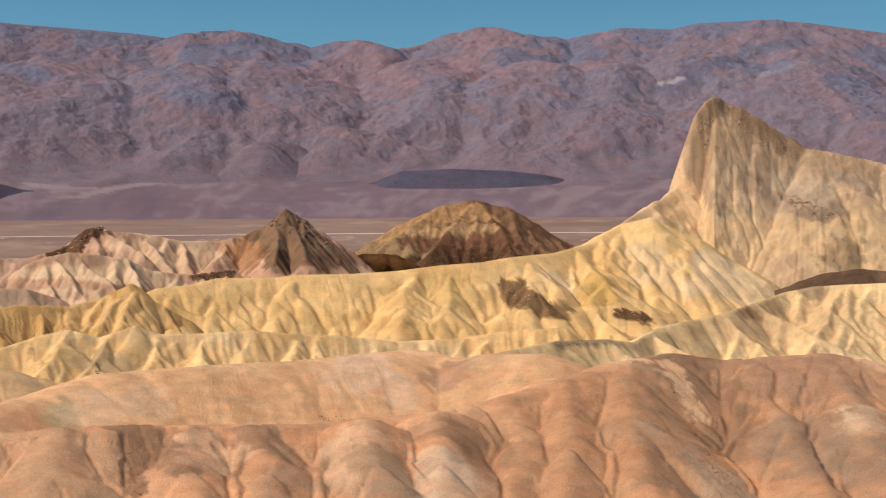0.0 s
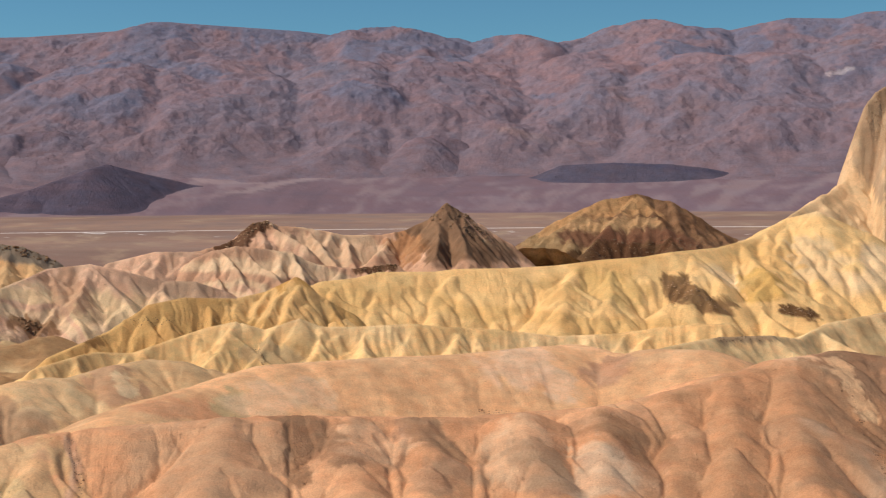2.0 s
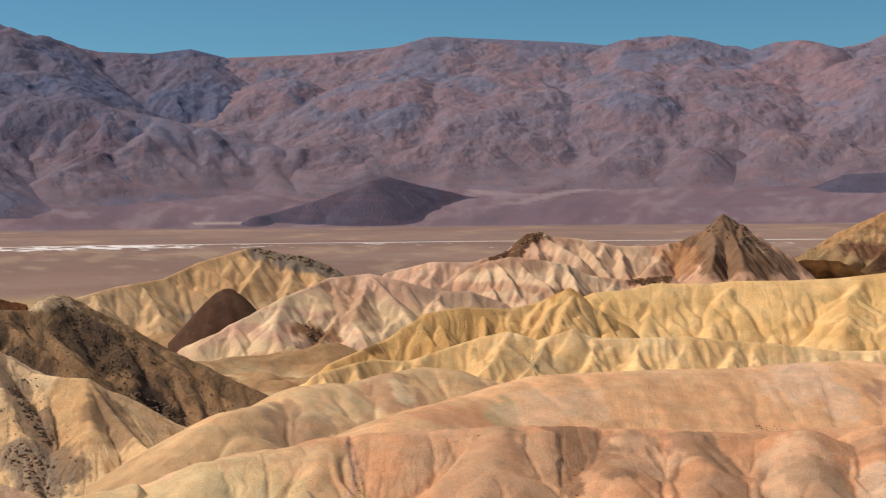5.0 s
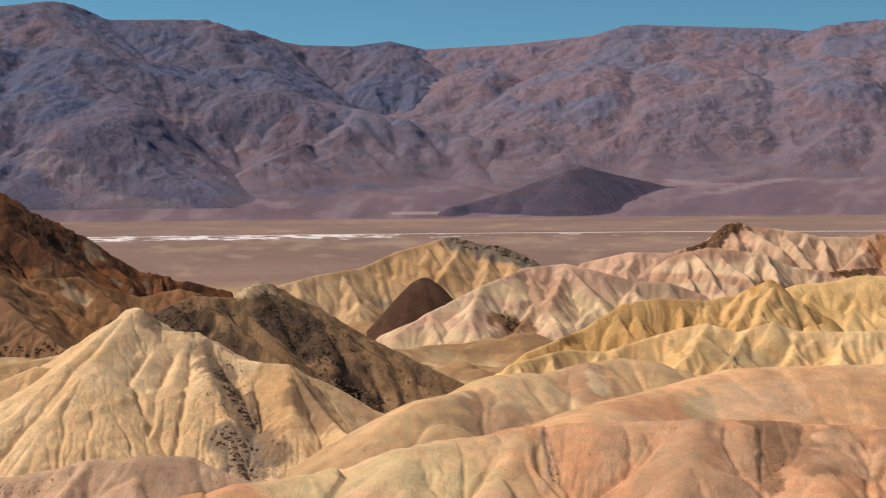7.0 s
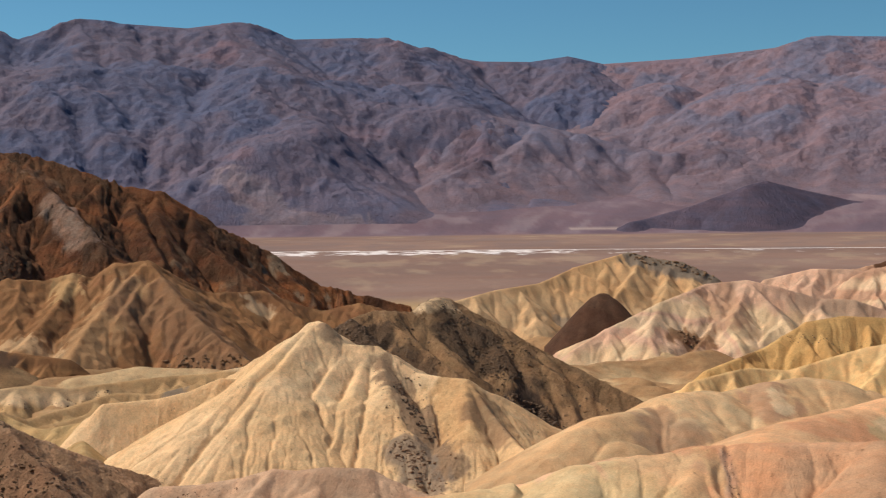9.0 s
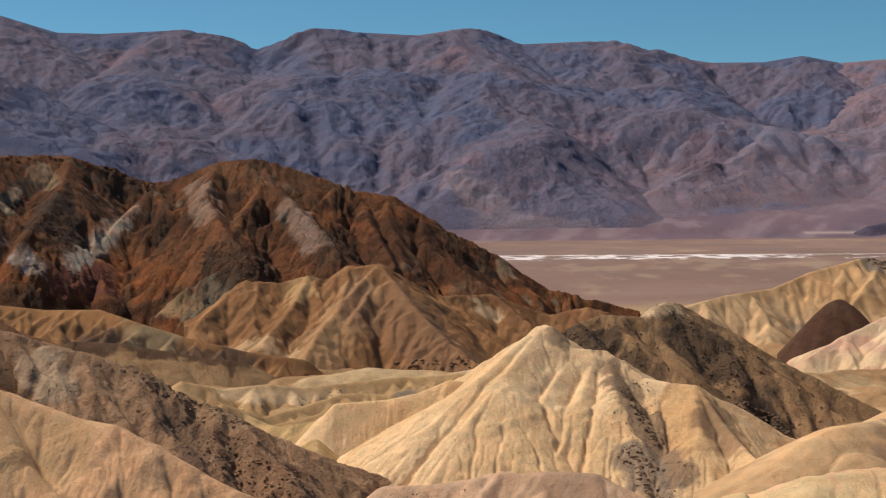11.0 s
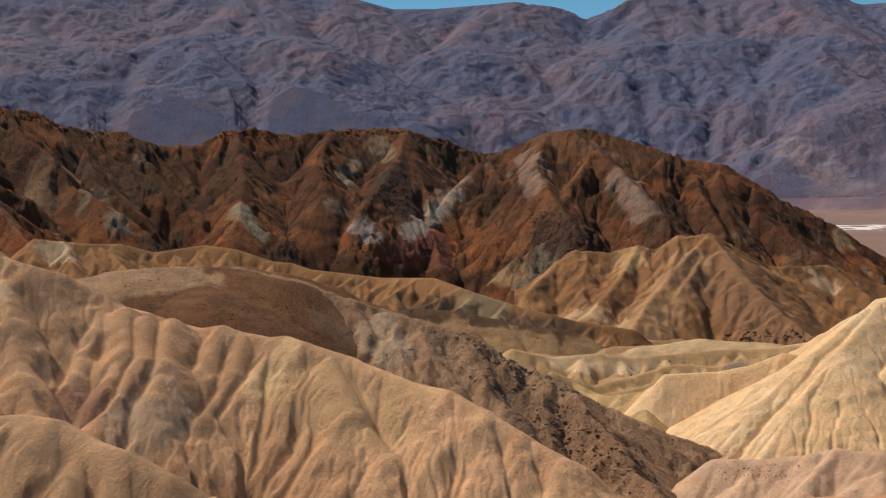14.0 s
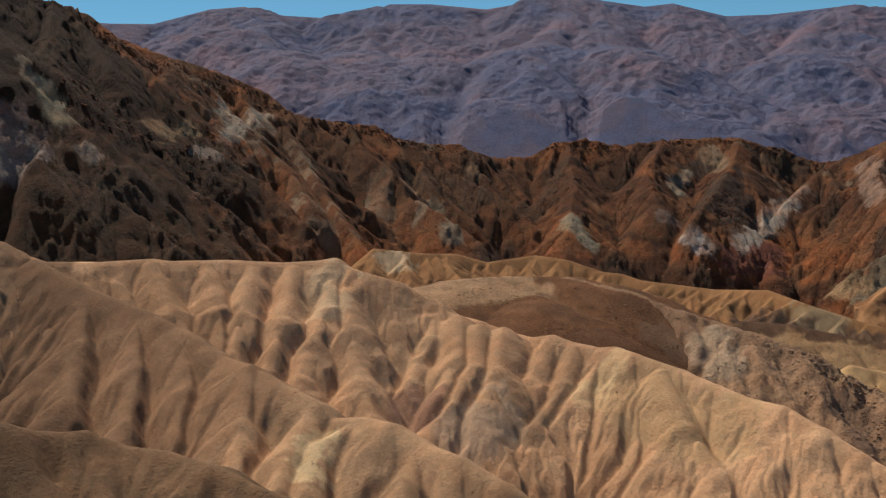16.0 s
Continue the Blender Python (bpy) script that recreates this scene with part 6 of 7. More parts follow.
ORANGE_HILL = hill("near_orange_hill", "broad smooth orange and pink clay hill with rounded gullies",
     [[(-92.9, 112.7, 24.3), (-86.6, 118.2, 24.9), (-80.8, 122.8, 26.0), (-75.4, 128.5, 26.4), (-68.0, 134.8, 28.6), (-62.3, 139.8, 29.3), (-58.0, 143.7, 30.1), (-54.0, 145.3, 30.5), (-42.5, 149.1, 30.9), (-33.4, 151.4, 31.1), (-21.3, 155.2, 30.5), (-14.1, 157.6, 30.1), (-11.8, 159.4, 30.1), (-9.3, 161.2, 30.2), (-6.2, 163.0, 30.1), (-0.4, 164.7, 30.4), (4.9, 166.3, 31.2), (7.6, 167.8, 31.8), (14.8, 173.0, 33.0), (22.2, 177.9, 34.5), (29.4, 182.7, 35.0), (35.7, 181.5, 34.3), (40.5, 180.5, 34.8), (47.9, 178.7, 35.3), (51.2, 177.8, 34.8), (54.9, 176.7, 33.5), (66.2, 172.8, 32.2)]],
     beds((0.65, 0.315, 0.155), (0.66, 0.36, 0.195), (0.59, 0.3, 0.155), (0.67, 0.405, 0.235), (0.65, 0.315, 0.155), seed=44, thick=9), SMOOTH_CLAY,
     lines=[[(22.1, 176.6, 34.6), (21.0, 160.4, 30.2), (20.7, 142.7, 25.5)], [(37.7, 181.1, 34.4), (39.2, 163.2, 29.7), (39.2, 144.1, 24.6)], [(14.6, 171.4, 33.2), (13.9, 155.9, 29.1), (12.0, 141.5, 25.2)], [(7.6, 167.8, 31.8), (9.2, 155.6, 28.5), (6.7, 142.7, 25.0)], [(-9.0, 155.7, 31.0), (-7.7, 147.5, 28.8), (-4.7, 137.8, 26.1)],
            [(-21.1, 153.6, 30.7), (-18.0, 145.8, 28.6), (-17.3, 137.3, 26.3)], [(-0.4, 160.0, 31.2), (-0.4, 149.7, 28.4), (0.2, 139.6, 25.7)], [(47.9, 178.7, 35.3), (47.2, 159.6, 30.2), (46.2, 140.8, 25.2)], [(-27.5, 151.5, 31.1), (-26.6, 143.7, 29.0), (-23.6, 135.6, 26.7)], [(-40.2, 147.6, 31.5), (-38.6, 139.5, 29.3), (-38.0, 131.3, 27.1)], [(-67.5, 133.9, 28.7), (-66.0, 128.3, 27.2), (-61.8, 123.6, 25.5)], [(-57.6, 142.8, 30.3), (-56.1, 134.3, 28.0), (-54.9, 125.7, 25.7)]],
     stains_and_shadow=[([(28.9, 181.0, 34.8), (29.0, 174.2, 32.9), (29.2, 168.4, 30.6)], 1.6, (0.2, 0.105, 0.055), 0.95), ([(31.4, 179.7, 34.4), (32.8, 177.9, 33.5)], 1.5, (0.25, 0.135, 0.075), 0.9), ([(35.8, 179.3, 34.0), (34.6, 173.2, 32.3)], 1.6, (0.26, 0.14, 0.08), 0.85),
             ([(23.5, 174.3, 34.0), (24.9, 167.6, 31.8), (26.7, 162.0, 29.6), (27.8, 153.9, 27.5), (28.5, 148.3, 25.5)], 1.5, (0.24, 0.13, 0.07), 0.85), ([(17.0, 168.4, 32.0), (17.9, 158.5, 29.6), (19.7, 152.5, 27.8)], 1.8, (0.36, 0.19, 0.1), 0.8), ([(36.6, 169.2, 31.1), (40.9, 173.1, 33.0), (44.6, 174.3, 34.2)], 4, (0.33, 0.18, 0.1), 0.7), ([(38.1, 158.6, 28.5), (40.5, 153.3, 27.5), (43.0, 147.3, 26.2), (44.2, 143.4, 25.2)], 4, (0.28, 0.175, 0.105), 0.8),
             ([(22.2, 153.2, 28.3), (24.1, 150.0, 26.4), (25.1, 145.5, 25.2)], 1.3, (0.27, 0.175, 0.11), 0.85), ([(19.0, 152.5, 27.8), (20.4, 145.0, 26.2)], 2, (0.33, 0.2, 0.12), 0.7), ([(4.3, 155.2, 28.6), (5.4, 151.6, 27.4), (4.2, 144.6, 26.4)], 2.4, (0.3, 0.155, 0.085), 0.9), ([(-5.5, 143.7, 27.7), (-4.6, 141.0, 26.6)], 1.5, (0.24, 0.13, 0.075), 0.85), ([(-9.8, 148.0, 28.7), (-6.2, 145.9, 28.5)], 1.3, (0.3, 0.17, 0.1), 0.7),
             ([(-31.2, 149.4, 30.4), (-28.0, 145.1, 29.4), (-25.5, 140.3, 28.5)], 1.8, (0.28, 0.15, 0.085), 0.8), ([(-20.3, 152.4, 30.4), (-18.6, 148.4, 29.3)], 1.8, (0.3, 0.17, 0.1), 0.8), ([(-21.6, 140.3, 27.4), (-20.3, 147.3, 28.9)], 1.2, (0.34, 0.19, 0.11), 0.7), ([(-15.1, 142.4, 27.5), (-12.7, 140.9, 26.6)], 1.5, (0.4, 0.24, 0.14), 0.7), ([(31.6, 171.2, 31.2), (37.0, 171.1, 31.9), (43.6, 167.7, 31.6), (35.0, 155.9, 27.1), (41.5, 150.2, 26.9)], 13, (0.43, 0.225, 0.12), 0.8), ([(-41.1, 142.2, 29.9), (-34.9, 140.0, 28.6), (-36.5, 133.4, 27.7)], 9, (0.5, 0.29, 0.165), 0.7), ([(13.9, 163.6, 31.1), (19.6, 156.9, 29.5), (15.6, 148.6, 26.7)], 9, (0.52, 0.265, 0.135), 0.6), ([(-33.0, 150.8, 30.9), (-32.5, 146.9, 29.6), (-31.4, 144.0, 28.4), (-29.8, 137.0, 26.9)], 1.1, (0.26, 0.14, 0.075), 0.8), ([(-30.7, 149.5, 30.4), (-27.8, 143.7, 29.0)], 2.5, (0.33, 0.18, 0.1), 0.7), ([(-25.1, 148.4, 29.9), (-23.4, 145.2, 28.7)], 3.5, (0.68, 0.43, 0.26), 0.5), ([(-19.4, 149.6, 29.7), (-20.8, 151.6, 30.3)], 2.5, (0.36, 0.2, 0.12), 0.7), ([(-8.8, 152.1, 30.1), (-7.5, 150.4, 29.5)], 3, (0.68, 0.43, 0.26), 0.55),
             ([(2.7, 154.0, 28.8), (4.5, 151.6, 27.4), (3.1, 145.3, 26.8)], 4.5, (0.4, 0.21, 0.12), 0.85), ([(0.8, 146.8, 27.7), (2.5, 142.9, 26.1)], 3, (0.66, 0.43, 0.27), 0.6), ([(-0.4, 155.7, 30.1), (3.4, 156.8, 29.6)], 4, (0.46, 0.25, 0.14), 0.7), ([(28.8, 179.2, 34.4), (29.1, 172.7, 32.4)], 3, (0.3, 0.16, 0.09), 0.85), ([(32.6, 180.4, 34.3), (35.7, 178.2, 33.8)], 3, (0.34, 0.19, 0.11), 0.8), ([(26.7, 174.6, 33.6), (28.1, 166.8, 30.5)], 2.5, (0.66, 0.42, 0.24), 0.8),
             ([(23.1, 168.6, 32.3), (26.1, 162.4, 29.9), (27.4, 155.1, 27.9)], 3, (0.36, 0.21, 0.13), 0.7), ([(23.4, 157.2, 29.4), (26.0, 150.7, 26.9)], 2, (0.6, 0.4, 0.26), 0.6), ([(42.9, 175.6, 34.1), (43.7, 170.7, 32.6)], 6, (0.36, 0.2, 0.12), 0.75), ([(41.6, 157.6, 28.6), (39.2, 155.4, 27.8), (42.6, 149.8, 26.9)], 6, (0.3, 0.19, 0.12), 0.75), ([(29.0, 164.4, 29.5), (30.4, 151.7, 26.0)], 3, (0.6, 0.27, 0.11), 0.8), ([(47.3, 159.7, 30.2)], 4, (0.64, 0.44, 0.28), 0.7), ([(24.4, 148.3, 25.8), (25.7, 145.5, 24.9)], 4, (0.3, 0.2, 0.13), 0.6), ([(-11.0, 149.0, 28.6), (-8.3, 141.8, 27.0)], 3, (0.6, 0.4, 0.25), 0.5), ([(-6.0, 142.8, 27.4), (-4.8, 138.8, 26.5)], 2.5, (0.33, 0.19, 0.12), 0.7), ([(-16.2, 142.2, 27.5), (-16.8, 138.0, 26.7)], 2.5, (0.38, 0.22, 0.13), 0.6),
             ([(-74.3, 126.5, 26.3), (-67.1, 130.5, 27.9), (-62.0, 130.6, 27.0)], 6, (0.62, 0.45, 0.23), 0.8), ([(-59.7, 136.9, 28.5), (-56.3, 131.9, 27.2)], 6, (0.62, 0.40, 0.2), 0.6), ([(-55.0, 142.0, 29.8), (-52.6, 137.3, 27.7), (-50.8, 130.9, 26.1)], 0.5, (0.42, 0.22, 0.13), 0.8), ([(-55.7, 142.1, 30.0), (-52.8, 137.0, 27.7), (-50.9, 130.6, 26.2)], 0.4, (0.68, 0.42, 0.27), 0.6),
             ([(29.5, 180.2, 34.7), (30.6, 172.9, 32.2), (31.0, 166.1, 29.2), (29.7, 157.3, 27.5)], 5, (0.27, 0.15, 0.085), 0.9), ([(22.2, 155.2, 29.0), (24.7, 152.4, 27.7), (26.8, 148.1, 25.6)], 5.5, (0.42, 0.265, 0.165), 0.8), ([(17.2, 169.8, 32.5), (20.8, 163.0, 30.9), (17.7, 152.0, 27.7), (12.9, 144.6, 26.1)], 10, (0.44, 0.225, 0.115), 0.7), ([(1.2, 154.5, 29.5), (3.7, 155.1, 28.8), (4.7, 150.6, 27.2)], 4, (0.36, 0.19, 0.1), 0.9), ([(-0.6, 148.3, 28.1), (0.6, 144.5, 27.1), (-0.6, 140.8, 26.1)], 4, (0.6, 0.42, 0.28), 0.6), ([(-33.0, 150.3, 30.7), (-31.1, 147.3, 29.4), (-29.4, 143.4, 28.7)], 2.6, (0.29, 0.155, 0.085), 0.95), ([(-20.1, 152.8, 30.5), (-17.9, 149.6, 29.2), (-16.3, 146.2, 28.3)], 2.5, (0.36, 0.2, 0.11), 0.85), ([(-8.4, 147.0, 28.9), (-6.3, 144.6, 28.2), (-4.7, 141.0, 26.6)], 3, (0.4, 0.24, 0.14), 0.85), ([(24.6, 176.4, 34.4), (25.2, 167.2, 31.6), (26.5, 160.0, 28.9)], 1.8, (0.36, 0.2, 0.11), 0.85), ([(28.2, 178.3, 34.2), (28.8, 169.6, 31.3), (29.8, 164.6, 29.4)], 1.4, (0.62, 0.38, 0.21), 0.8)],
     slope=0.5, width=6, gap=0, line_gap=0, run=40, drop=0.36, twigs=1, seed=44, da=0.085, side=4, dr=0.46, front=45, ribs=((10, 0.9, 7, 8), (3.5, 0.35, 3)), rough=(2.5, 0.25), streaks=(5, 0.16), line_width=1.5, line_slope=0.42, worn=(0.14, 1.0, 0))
DOME = hill("brown_dome", "broad smooth brown gravel dome with a pale rim",
     [[(-228.6, 88.0, 41.7), (-229.4, 91.0, 42.6), (-229.5, 95.3, 43.5), (-229.2, 100.5, 43.8), (-228.7, 105.8, 43.8), (-224.4, 114.7, 43.6), (-221.6, 119.9, 42.5), (-219.7, 123.3, 41.2), (-217.3, 127.6, 39.2), (-214.8, 131.7, 37.4)], [(-228.7, 105.8, 43.8), (-214.0, 104.0, 40.2), (-206.0, 106.0, 37.0)]],
     beds((0.175, 0.078, 0.033), (0.2, 0.092, 0.04), (0.155, 0.068, 0.03), seed=45, thick=6), STONY,
     stains_and_shadow=[([(-212.0, 83.9, 42.1), (-209.9, 89.1, 43.1), (-207.2, 95.2, 43.4)], 9, (0.46, 0.275, 0.145), 0.9), ([(-225.3, 87.8, 42.1), (-226.5, 91.9, 43.0), (-226.2, 96.0, 43.2)], 4, (0.5, 0.3, 0.16), 0.8), ([(-220.7, 90.6, 41.7), (-218.2, 90.5, 40.9)], 3, (0.48, 0.29, 0.155), 0.7), ([(-222.2, 113.6, 43.5), (-214.2, 120.2, 41.3), (-206.6, 124.5, 38.6)], 0.9, (0.5, 0.32, 0.18), 0.5), ([(-198.1, 117.3, 35.3), (-192.9, 119.2, 32.9)], 4, (0.22, 0.13, 0.075), 0.7)],
     slope=0.64, width=10, gap=0, seed=45, da=0.09, side=4, dr=0.6, front=50, ribs=((8, 0.5, 10), (3, 0.2, 5)), rough=(2.0, 0.25), worn=(0.07, 1.0, 2))
FLANK = hill("rubbly_flank", "tan and brown rubbly spur with sharp gullies",
     [[(-212.6, 123.7, 39.8), (-206.3, 126.5, 38.3), (-199.7, 133.2, 35.4), (-199.8, 129.3, 36.3), (-193.5, 134.0, 34.5), (-188.1, 136.9, 32.8), (-183.2, 139.0, 31.0), (-178.4, 140.9, 28.4), (-173.5, 142.7, 26.7), (-169.2, 143.7, 25.2), (-162.4, 141.2, 22.9), (-155.2, 139.2, 19.7), (-148.1, 137.0, 16.4), (-140.5, 135.2, 14.2)]],
     beds((0.52, 0.33, 0.185), (0.42, 0.25, 0.14), (0.52, 0.3, 0.155), seed=59, thick=5), STONY,
     lines=[[(-206.3, 126.5, 38.3), (-196.3, 124.5, 33.3), (-184.8, 122.1, 27.4)], [(-187.6, 136.5, 32.9), (-176.0, 132.3, 26.7), (-167.6, 131.1, 22.5)], [(-173.0, 142.3, 26.8), (-167.4, 136.4, 22.8), (-159.4, 131.9, 18.4)], [(-195.1, 132.8, 35.1), (-185.0, 129.1, 29.8), (-177.6, 128.1, 26.1)]],
     stains_and_shadow=[([(-201.4, 119.2, 36.8), (-196.2, 121.3, 34.4)], 5, (0.3, 0.175, 0.1), 0.8), ([(-196.2, 125.5, 34.1), (-187.8, 124.2, 30.4)], 4, (0.58, 0.42, 0.27), 0.7), ([(-166.3, 137.7, 22.0), (-157.9, 138.3, 19.5), (-151.9, 136.2, 17.2)], 7, (0.32, 0.185, 0.105), 0.9), ([(-176.1, 136.8, 25.4), (-165.4, 132.7, 20.9)], 3, (0.22, 0.14, 0.09), 0.7), ([(-185.6, 137.3, 31.8), (-178.0, 140.6, 28.1), (-169.8, 143.1, 25.4)], 2.5, (0.4, 0.25, 0.14), 0.7)],
     gap=10, run=36, seed=59, crags=(1.8, 0.18), side=3, dr=0.35, ribs=((4, 1.2, 3), (1.8, 0.4, 2)), rough=(1.8, 0.35), twigs=1)
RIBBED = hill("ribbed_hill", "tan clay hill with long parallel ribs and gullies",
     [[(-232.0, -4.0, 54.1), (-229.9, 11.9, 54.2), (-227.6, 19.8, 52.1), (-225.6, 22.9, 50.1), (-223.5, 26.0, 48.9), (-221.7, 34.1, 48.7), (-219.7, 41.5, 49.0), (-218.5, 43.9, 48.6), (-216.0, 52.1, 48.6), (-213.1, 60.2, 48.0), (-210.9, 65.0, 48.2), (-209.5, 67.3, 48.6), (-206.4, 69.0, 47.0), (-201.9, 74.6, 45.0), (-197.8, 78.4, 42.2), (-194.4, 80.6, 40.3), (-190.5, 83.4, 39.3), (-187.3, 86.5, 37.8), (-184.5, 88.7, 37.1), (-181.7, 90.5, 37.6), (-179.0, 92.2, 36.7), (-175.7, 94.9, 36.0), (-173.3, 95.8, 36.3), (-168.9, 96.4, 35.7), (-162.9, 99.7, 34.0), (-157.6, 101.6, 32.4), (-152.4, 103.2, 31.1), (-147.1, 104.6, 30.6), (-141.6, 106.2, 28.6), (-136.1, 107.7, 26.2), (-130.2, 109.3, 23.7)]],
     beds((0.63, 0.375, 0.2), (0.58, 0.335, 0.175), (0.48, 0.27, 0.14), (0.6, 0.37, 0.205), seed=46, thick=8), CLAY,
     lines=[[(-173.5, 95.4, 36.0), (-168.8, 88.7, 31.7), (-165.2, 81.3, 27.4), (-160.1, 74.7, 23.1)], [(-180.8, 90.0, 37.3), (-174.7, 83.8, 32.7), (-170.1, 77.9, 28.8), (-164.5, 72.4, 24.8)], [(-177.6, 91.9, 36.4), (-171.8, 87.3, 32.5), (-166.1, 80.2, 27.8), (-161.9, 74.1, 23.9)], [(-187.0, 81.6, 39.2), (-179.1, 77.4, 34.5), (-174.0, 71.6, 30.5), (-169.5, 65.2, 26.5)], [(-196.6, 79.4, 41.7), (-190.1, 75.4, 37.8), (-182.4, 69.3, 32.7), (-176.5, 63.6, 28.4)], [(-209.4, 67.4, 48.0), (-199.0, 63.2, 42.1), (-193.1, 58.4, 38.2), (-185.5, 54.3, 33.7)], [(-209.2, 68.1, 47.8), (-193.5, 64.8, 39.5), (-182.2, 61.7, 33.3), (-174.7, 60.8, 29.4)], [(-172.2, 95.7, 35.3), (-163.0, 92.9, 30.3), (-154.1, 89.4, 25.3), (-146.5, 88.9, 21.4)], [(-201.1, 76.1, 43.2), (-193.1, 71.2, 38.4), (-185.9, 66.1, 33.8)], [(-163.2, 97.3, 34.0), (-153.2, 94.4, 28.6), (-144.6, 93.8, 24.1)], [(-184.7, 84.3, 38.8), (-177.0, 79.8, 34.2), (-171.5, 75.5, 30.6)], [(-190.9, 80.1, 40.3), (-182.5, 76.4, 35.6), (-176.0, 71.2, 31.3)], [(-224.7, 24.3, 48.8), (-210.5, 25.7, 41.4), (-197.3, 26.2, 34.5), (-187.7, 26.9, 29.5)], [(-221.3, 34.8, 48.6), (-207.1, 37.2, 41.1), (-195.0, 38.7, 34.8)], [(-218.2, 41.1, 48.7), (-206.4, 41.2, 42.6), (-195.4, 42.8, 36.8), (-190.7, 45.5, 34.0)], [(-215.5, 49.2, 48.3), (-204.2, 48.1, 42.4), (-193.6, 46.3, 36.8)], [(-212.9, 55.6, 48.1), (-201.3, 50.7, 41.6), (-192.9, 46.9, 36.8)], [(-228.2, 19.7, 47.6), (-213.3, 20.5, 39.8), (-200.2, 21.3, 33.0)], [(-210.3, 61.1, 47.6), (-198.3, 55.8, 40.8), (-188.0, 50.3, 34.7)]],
     # the wide brown patches carry the left flank's shade in the clay colour
     stains_and_shadow=[([(-214.0, 20.7, 45.5), (-213.0, 29.2, 41.1), (-211.9, 36.4, 38.3), (-213.8, 22.8, 36.4)], 15, (0.36, 0.2, 0.1), 0.75), ([(-195.4, 71.2, 41.9), (-187.5, 64.1, 36.3)], 6, (0.34, 0.2, 0.11), 0.7), ([(-178.3, 67.2, 30.8), (-173.9, 66.2, 27.7)], 4, (0.3, 0.16, 0.1), 0.8), ([(-168.6, 79.3, 29.6), (-164.2, 76.7, 26.7)], 3, (0.3, 0.18, 0.1), 0.8), ([(-225.0, 19.9, 48.5), (-219.0, 20.5, 44.5)], 14, (0.26, 0.145, 0.075), 0.9), ([(-193.5, 37.1, 38.8), (-189.3, 37.7, 37.6)], 8, (0.33, 0.185, 0.095), 0.8), ([(-201.4, 21.6, 35.2), (-188.7, 26.5, 32.4), (-178.6, 34.0, 31.6)], 12, (0.33, 0.2, 0.11), 0.8), ([(-173.0, 73.9, 28.0), (-168.4, 73.5, 26.4)], 6, (0.45, 0.32, 0.21), 0.6), ([(-161.8, 94.8, 30.9), (-152.2, 97.1, 27.5)], 8, (0.46, 0.29, 0.14), 0.6), ([(-206.0, 66.1, 46.7), (-198.2, 61.8, 42.1)], 4, (0.62, 0.42, 0.24), 0.7), ([(-170.4, 93.7, 34.6), (-166.2, 88.0, 31.6)], 3, (0.64, 0.43, 0.22), 0.7)],
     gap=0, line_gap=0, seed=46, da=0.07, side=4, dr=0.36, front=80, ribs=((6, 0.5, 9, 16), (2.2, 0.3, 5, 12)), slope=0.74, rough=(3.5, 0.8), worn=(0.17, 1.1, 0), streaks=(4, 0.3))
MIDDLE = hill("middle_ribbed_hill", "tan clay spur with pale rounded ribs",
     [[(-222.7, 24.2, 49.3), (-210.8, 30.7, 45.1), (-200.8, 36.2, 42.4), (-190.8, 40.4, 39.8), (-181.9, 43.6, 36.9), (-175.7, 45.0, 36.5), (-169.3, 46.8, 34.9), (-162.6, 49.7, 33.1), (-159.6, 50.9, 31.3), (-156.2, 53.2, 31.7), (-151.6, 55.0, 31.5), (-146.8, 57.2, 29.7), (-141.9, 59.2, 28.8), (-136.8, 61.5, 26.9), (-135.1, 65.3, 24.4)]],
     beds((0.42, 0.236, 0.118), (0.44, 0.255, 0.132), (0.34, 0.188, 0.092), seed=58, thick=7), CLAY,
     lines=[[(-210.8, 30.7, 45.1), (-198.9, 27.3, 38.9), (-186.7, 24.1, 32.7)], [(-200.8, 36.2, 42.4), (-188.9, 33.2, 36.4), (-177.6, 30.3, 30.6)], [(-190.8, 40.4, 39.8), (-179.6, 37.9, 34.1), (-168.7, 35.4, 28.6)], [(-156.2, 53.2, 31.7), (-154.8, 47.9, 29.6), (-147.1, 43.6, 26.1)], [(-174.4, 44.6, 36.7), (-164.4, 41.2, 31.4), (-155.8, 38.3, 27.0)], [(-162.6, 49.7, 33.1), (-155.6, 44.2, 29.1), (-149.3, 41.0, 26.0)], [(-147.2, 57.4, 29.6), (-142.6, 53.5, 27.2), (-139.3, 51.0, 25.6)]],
     # left half: its dimmer slope is darkened through wide brown patches of colour
     stains_and_shadow=[([(-219.9, 20.6, 45.3), (-209.3, 25.7, 41.5), (-201.4, 30.8, 38.6)], 26, (0.2, 0.108, 0.055), 0.95), ([(-202.7, 20.2, 35.1), (-193.7, 25.1, 35.7), (-191.7, 30.6, 34.8)], 20, (0.2, 0.108, 0.055), 0.95), ([(-184.6, 33.1, 33.9), (-177.4, 35.2, 31.6)], 14, (0.3, 0.165, 0.085), 0.9), ([(-157.2, 48.0, 29.2), (-149.6, 44.6, 26.8)], 2.5, (0.66, 0.47, 0.25), 0.8), ([(-151.4, 51.5, 28.5), (-146.7, 51.1, 25.5)], 4, (0.36, 0.22, 0.12), 0.7)],
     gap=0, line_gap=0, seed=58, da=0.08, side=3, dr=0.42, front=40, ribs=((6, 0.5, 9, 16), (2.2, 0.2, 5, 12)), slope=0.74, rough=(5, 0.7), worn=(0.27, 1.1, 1))
